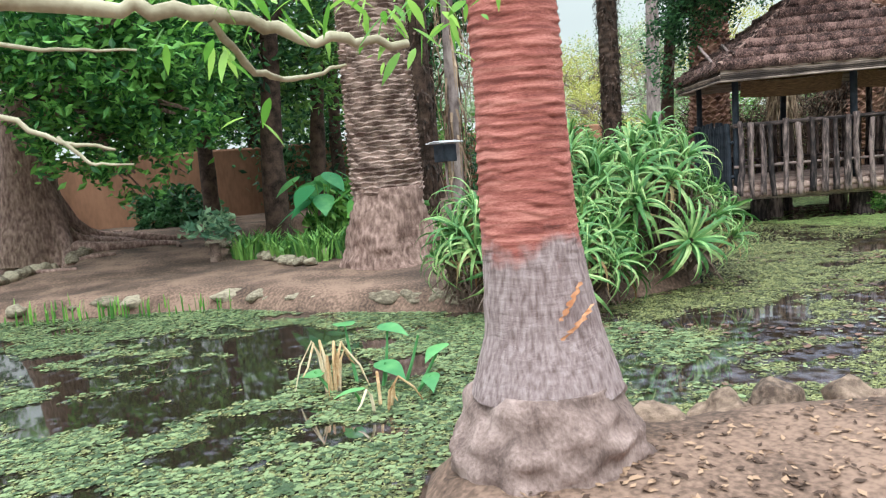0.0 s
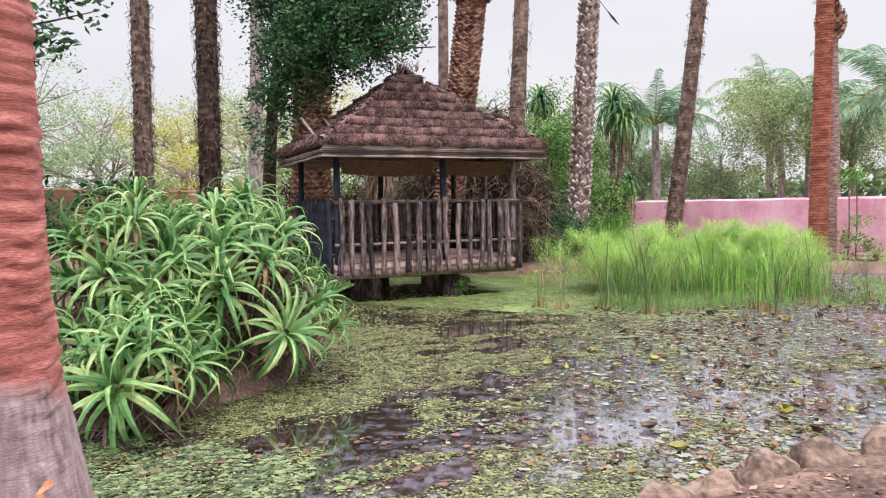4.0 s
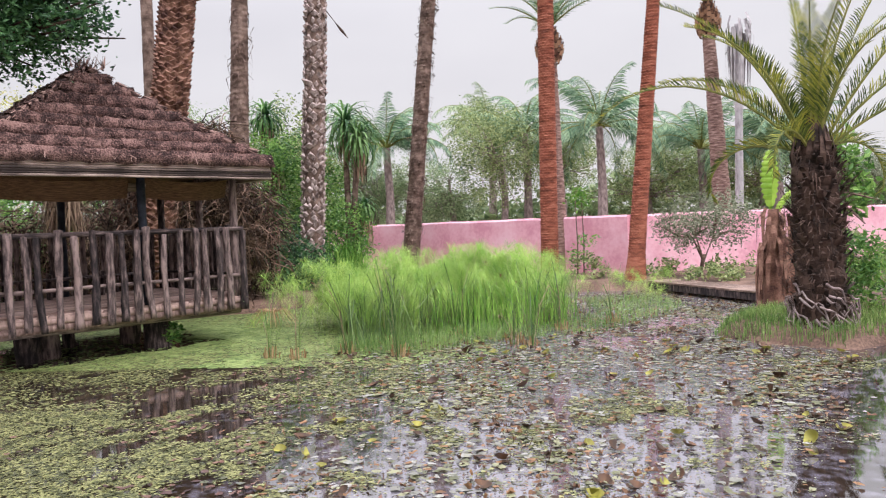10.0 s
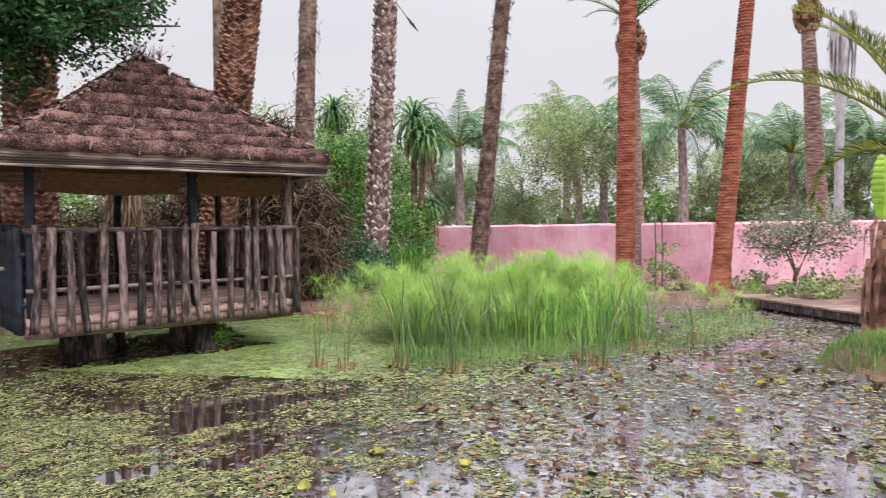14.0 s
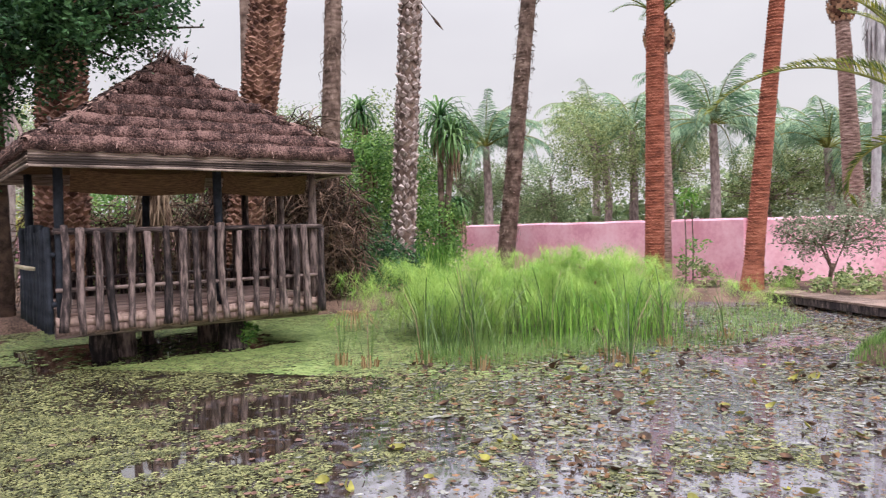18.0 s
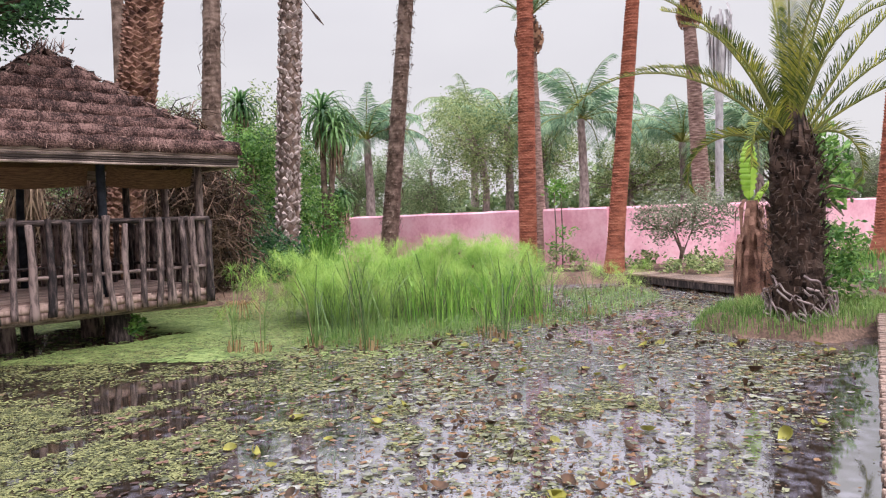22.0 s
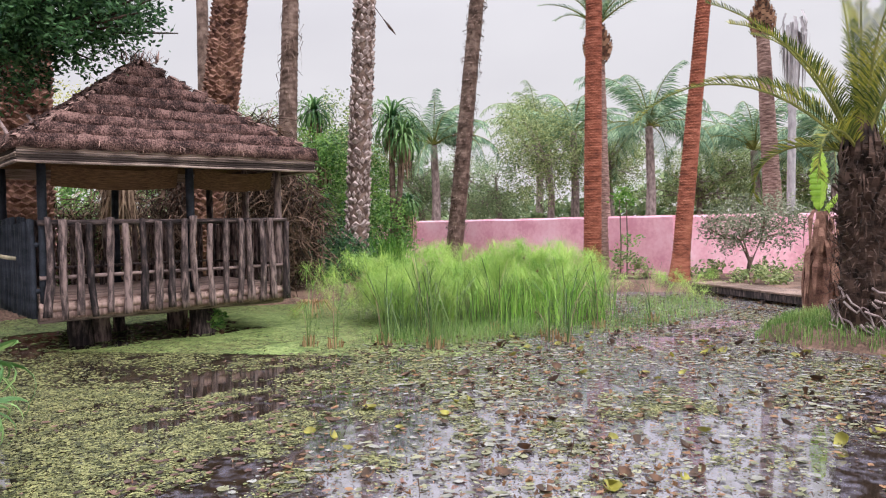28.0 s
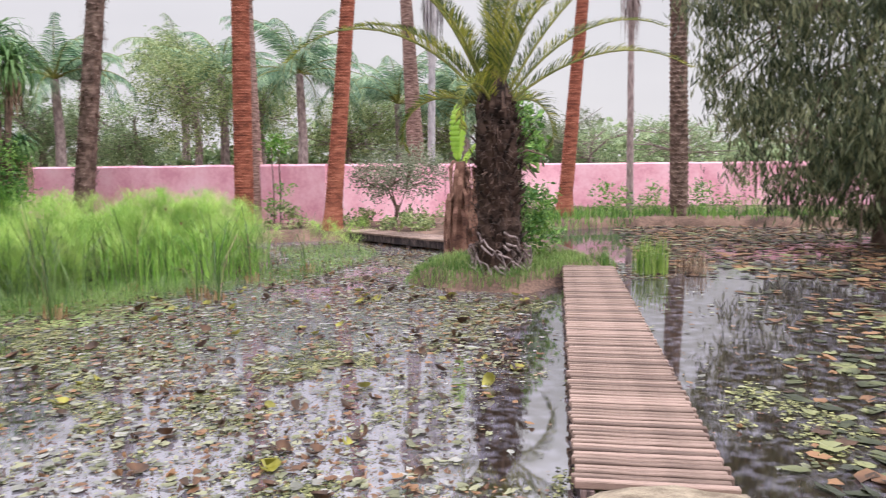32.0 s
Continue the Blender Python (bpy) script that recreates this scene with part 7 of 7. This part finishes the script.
pads("lily_leaves", np.concatenate([a1[5::12], a1[9::12]]), 0.036, M["pad_brown"], "withered brown lily leaves", 1.5, 8, 0.016)
crumb = field(90000, (-3, 6.5, 2.0, 11), lambda x, y: lily(x, y) * (0.25 + 0.5 * patch(x, y, 2.7, 15)) * clear(x, y) * np.where((beside(x, y) < -0.3) & (y < 10.5), 0.04, 1), 14)
pads("lily_crumbs", crumb[::2], 0.011, M["pad_brown"], "brown crumbs of rotted leaves on the water", 0.6, 5, 0.008)
pads("lily_crumbs", crumb[1::2], 0.015, M["pad_green"], "olive crumbs of small floating leaves on the water", 0.4, 5, 0.007)
# rotting stalks, shards and crumbs between the pads
s, s2 = Soup(), Soup()
for q, (x, y) in enumerate(np.concatenate([a1[2::6], a1[11::24], a2_pts[::4]])):
    a, l = rng.uniform(0, 6.28), rng.uniform(0.015, 0.05) * (2.2 if q % 9 == 0 else 1.0)
    d = np.array([math.cos(a), math.sin(a), 0.0])
    rise = rng.uniform(0.0, 0.5) ** 2 * l if q % 5 else rng.uniform(0.3, 1.2) * l
    p = np.array([x, y, 0.006])
    (s if q % 3 else s2).strip([p, p + d * l * 0.5 + [0, 0, rise], p + d * l + [0, 0, rise * 0.7]], [0.006, 0.012, 0.004], (-d[1], d[0], 0.3))
tagged(s.make("floating_debris", M["pad_brown"]), "brown rotting stalks and leaf shards on the water", "debris", kind="stuff")
tagged(s2.make("floating_debris", M["litter"]), "straw-coloured stalk pieces floating on the water", "debris", kind="stuff")
pads("lily_leaves", np.concatenate([a2_pts[::3], a2_pts[1::3]]), 0.034, M["pad_red"], "withered reddish leaves among the weed", 1.2, 8, 0.012)
a3 = field(16000, (6, 20, 4, 20), lambda x, y: np.clip(0.25 + patch(x, y, 0.9, 6) * 0.8, 0, 1) * np.clip((y + 0.35 * x - 12.2 + np.sin(x * 1.3)) / 2.2, 0, 1) * np.where(beside(x, y) < -1.2, 1, 0), 6)
pads("lily_leaves", a3[::3], 0.12, M["pad_dark"], "green lily leaves on the far water", 0.3, 7, 0.012)
pads("lily_leaves", np.concatenate([a3[1::3], a3[2::3]]), 0.12, M["pad_brown"], "withered brown lily leaves on the far water", 0.4, 7, 0.014)
a4 = field(9000, (3.8, 13, -1, 9), lambda x, y: patch(x, y, 1.6, 2) * np.clip((-beside(x, y) - 0.75 - 0.22 * (y - 3)) / 0.9, 0, 1), 7)
pads("lily_leaves", a4[::4], 0.085, M["pad_brown"], "withered brown lily leaves beside the boardwalk", 0.5, 8, 0.014)
pads("lily_leaves", a4[1::2], 0.085, M["pad_dark"], "dull olive lily leaves beside the boardwalk", 0.3, 8, 0.012)


# single curled leaves that stand out of the water
def curled(k, mat):
    bm = bmesh.new()
    c = bm.verts.new((0, 0, 0))
    ring, outer = [], []
    m = 12
    for j in range(m):
        a = 0.25 + (2 * math.pi - 0.5) * j / (m - 1)
        w = 1 + 0.12 * math.sin(a * 3 + k)
        cup = 0.25 + 0.35 * (0.5 + 0.5 * math.sin(a + k * 1.9))
        ring.append(bm.verts.new((0.06 * w * math.cos(a), 0.055 * w * math.sin(a), 0.018 * cup)))
        outer.append(bm.verts.new((0.115 * w * math.cos(a), 0.10 * w * math.sin(a), 0.16 * cup * (0.35 + 0.65 * abs(math.sin(a * 0.5 + k))))))
    for j in range(m - 1):
        bm.faces.new((c, ring[j], ring[j + 1]))
        bm.faces.new((ring[j], outer[j], outer[j + 1], ring[j + 1]))
    me = bpy.data.meshes.new("lily_pad")
    bm.to_mesh(me)
    bm.free()
    me.materials.append(mat)
    me.polygons.foreach_set("use_smooth", [True] * len(me.polygons))
    return me


cur_y = [curled(k, M["pad_yellow"]) for k in range(4)]
cur_b = [curled(k + 4, M["pad_brown"]) for k in range(5)]
cp = field(1500, (-2.5, 7.0, 2.3, 12), lambda x, y: lily(x, y) * 0.21 * np.where((beside(x, y) < 0.8) & (y < 10.4), 0, 1), 11)
for k, (x, y) in enumerate(cp[:280]):
    yel = k % 3 == 0
    ob = new("lily_pad", (cur_y if yel else cur_b)[k % (4 if yel else 5)])
    sc = rng.uniform(0.32, 0.72)
    ob.matrix_world = pose(x, y, 0.015, rng.normal() * 14, rng.normal() * 14, rng.uniform(0, 360)) @ Matrix.Scale(sc, 4)
    tagged(ob, "yellow-green curled lily pad on the pond" if yel else "curled withered brown lily pad on the pond", "lily pad", "curled lily pads")

# taro in the shallow water beside the red palm
lot = thing("taro_plant", -2.95, -1.6, 0.0, "water taro with heart-shaped green leaves and broken orange dry stalks", "plant")
for k, (dx, dy, z, r, yaw) in enumerate([(-0.44, 0.0, 0.5, 0.2, 2.9), (-0.21, 0.31, 0.42, 0.16, 0.4), (0.11, 0.44, 0.4, 0.18, 1.0), (0.31, 0.52, 0.3, 0.17, 5.2), (0.02, 0.14, 0.2, 0.2, 0.1), (-0.29, -0.39, 0.18, 0.14, 3.6), (0.5, 0.3, 0.14, 0.15, 5.8), (0.3, -0.3, 0.1, 0.13, 4.4)]):
    s = Soup()
    pts, ws = [], []
    for i in range(9):
        u = i / 8
        q = (u - 0.3) * r * 2.1
        pts.append((dx + q * math.cos(yaw), dy + q * math.sin(yaw), z + 0.03 * math.sin(k) - 0.16 * max(0, u - 0.3) ** 2 * r * 6 + 0.02))
        ws.append(r * (0.35, 0.8, 0.98, 1.0, 0.92, 0.76, 0.52, 0.26, 0.02)[i])
    s.strip(pts, ws, (-math.sin(yaw), math.cos(yaw), 0.25 * math.sin(k * 2.2)))
    s.make("leaf", M["lotus"], lot, smooth=True)
    s = Soup()
    s.tube([(dx * 0.5, dy * 0.5, -0.2), (dx * 0.85, dy * 0.85, z * 0.5), (dx, dy, z + 0.01)], [0.02, 0.015, 0.010], 6)
    s.make("stalk", M["lotus"], lot)
for k in range(12):
    s = Soup()
    a = k * 2.4
    x0, y0 = (-0.26 + 0.04 * math.cos(a), -0.25 + 0.04 * math.sin(a)) if k < 8 else (0.5 + 0.05 * math.cos(a), -0.18 + 0.06 * math.sin(a))
    h = (0.34 + 0.14 * ((k * 7) % 5) / 5) * (1.0 if k < 8 else 0.6)
    out = 0.10 + 0.04 * (k % 4)
    s.tube([(x0, y0, -0.15), (x0 + 0.05 * math.cos(a), y0 + 0.05 * math.sin(a), h * 0.7), (x0 + 0.1 * math.cos(a), y0 + 0.1 * math.sin(a), h), (x0 + out * math.cos(a), y0 + out * math.sin(a), h * 0.55), (x0 + out * 1.3 * math.cos(a), y0 + out * 1.3 * math.sin(a), h * (0.05 if k % 2 else 0.4))], [0.016, 0.014, 0.012, 0.009, 0.005], 6)
    s.make("dry_stalk", M["taro_dry"], lot, "bent orange dry stalk")

# fern on a pile, pale dead branch on the screen, dry tuft in the water
bx = Matrix.Translation((GZ_X, GZ_Y, 0)) @ pose(0, 0, 0, 0, 0, GZ_ANGLE)
fp = bx @ Vector((2.95, 0.4, 0.25))
s = Soup()
s.leaves(blob_points(150, (0, 0, 0), (0.2, 0.2, 0.2)), 0.11, 0.3)
ob = s.make("fern", M["foliage_mid"])
ob.matrix_world = Matrix.Translation(fp)
tagged(ob, "small bright fern growing on a pavilion pile", "fern", kind="stuff")
dw = bx @ Vector((-0.2, 1.0, 1.5))
s = Soup()
s.tube([(0.12, 0.0, -0.02), (0, -0.05, 0.0), (-0.15, -0.05, 0.03), (-0.22, 0.0, -0.08), (-0.24, 0.02, -0.2)], [0.03, 0.035, 0.035, 0.028, 0.012], 7)
ob = s.make("driftwood", M["branch"], smooth=True)
ob.matrix_world = Matrix.Translation(dw)
tagged(ob, "pale crooked dead branch caught on the black screen", "driftwood")
s = Soup()
for k in range(60):
    a = rng.uniform(0, 6.28)
    s.strip([(0, 0, 0.18), (0.2 * math.cos(a), 0.15 * math.sin(a), 0.24), (0.42 * math.cos(a), 0.3 * math.sin(a), 0.02)], [0.012, 0.012, 0.004], (-math.sin(a), math.cos(a), 0))
ob = s.make("dry_tuft", M["aloe_dry"])
ob.matrix_world = pose(-4.3, 13.8, 0) @ Matrix.Scale(1.5, 4)
tagged(ob, "collapsed tuft of dry straw-coloured reeds in the water", "reeds", kind="stuff")

# nest box on a post behind the aloe
nest = thing("nest_box", -6.9, 1.95, gh(-6.9, 1.95), "small dark wooden nest box with striped roof on a post", "nest box")
ob = part("post", log_bm(1.6, 0.025, 0.022, 7, 0.2, 400), M["log"], nest)
part("box", box_bm(-0.14, -0.12, 1.55, 0.14, 0.12, 1.82), M["black_paint"], nest)
for k in range(5):
    part("roof_slat", box_bm(-0.24 + k * 0.1, -0.2, 1.83 + 0.012 * (2 - abs(k - 2)), -0.155 + k * 0.1, 0.2, 1.85 + 0.012 * (2 - abs(k - 2))), M["bark_pale"], nest, "pale painted slat")


# ---- young tree beside the path with a hanging branch ----
br = thing("tree", 0.85, -5.75, gh(0.85, -5.75), "young tree with pale branch of bright green leaves", "tree")
o = np.array([0.85, -5.75, gh(0.85, -5.75)])
trunk_mesh("trunk", [(0, 0, -0.2), (-0.05, 0.05, 1.4), (-0.3, 0.3, 2.1), (-0.5, 0.6, 2.9)], [0.09, 0.07, 0.055, 0.03], M["branch"], br, 10, 0.0, 0.1, 0.1, 8)
LIMB = [([(0.5, -5.4, 2.3), (0.45, -4.75, 2.40), (0.66, -3.94, 2.375), (0.70, -3.70, 2.35), (0.75, -3.45, 2.29), (0.8, -3.2, 2.27)], 0.03), ([(0.70, -3.72, 2.34), (0.62, -3.6, 2.22), (0.58, -3.45, 2.2), (0.6, -3.3, 2.24)], 0.012),
        ([(0.45, -4.9, 2.36), (0.55, -4.3, 2.18), (0.62, -4.1, 2.06), (0.66, -3.98, 2.03)], 0.010), ([(0.45, -4.8, 2.38), (0.6, -4.1, 2.28), (0.66, -3.9, 2.27)], 0.007), ([(0.62, -4.1, 2.07), (0.66, -4.04, 2.0), (0.7, -3.95, 1.99)], 0.006)]
for pts, r in LIMB:
    s = Soup()
    k = np.linspace(0, len(pts) - 1, len(pts) * 5)
    way = np.stack([np.interp(k, np.arange(len(pts)), np.array(pts)[:, j]) for j in range(3)], 1)
    way[1:-1] += rng.normal(size=(len(k) - 2, 3)) * r * 0.28
    s.tube(way - o, np.linspace(r, r * 0.4, len(k)) * (1 + 0.22 * rng.uniform(-1, 1, len(k)) ** 3), 9)
    s.make("branch", M["branch"], br, smooth=True)
s = Soup()
lp = np.concatenate([rng.normal(size=(84, 3)) * [0.16, 0.3, 0.05] + [0.70, -3.4, 2.43], rng.normal(size=(26, 3)) * [0.08, 0.12, 0.05] + [0.75, -3.1, 2.36], rng.normal(size=(14, 3)) * [0.05, 0.08, 0.06] + [0.6, -3.7, 2.33], [[0.6, -3.62, 2.10], [0.61, -3.58, 2.08], [0.6, -3.55, 2.15]]]) - o
for q in lp:
    d = rng.normal(size=3) * [0.6, 0.8, 0.3] + [0, 0, -0.45]
    d /= np.linalg.norm(d)
    sd = np.cross(d, [0, 0, 1.0]) + rng.normal(size=3) * 0.3
    sd /= np.linalg.norm(sd)
    l = rng.uniform(0.045, 0.10)
    s.strip([q + d * l * u_ + [0, 0, -0.35 * l * u_ * u_] for u_ in (0, 0.18, 0.4, 0.62, 0.84, 1.0)], np.array([0.005, 0.026, 0.036, 0.032, 0.016, 0.001]) * l / 0.12, sd)
s.make("leaf", M["young_leaf"], br)["kind"] = "stuff"
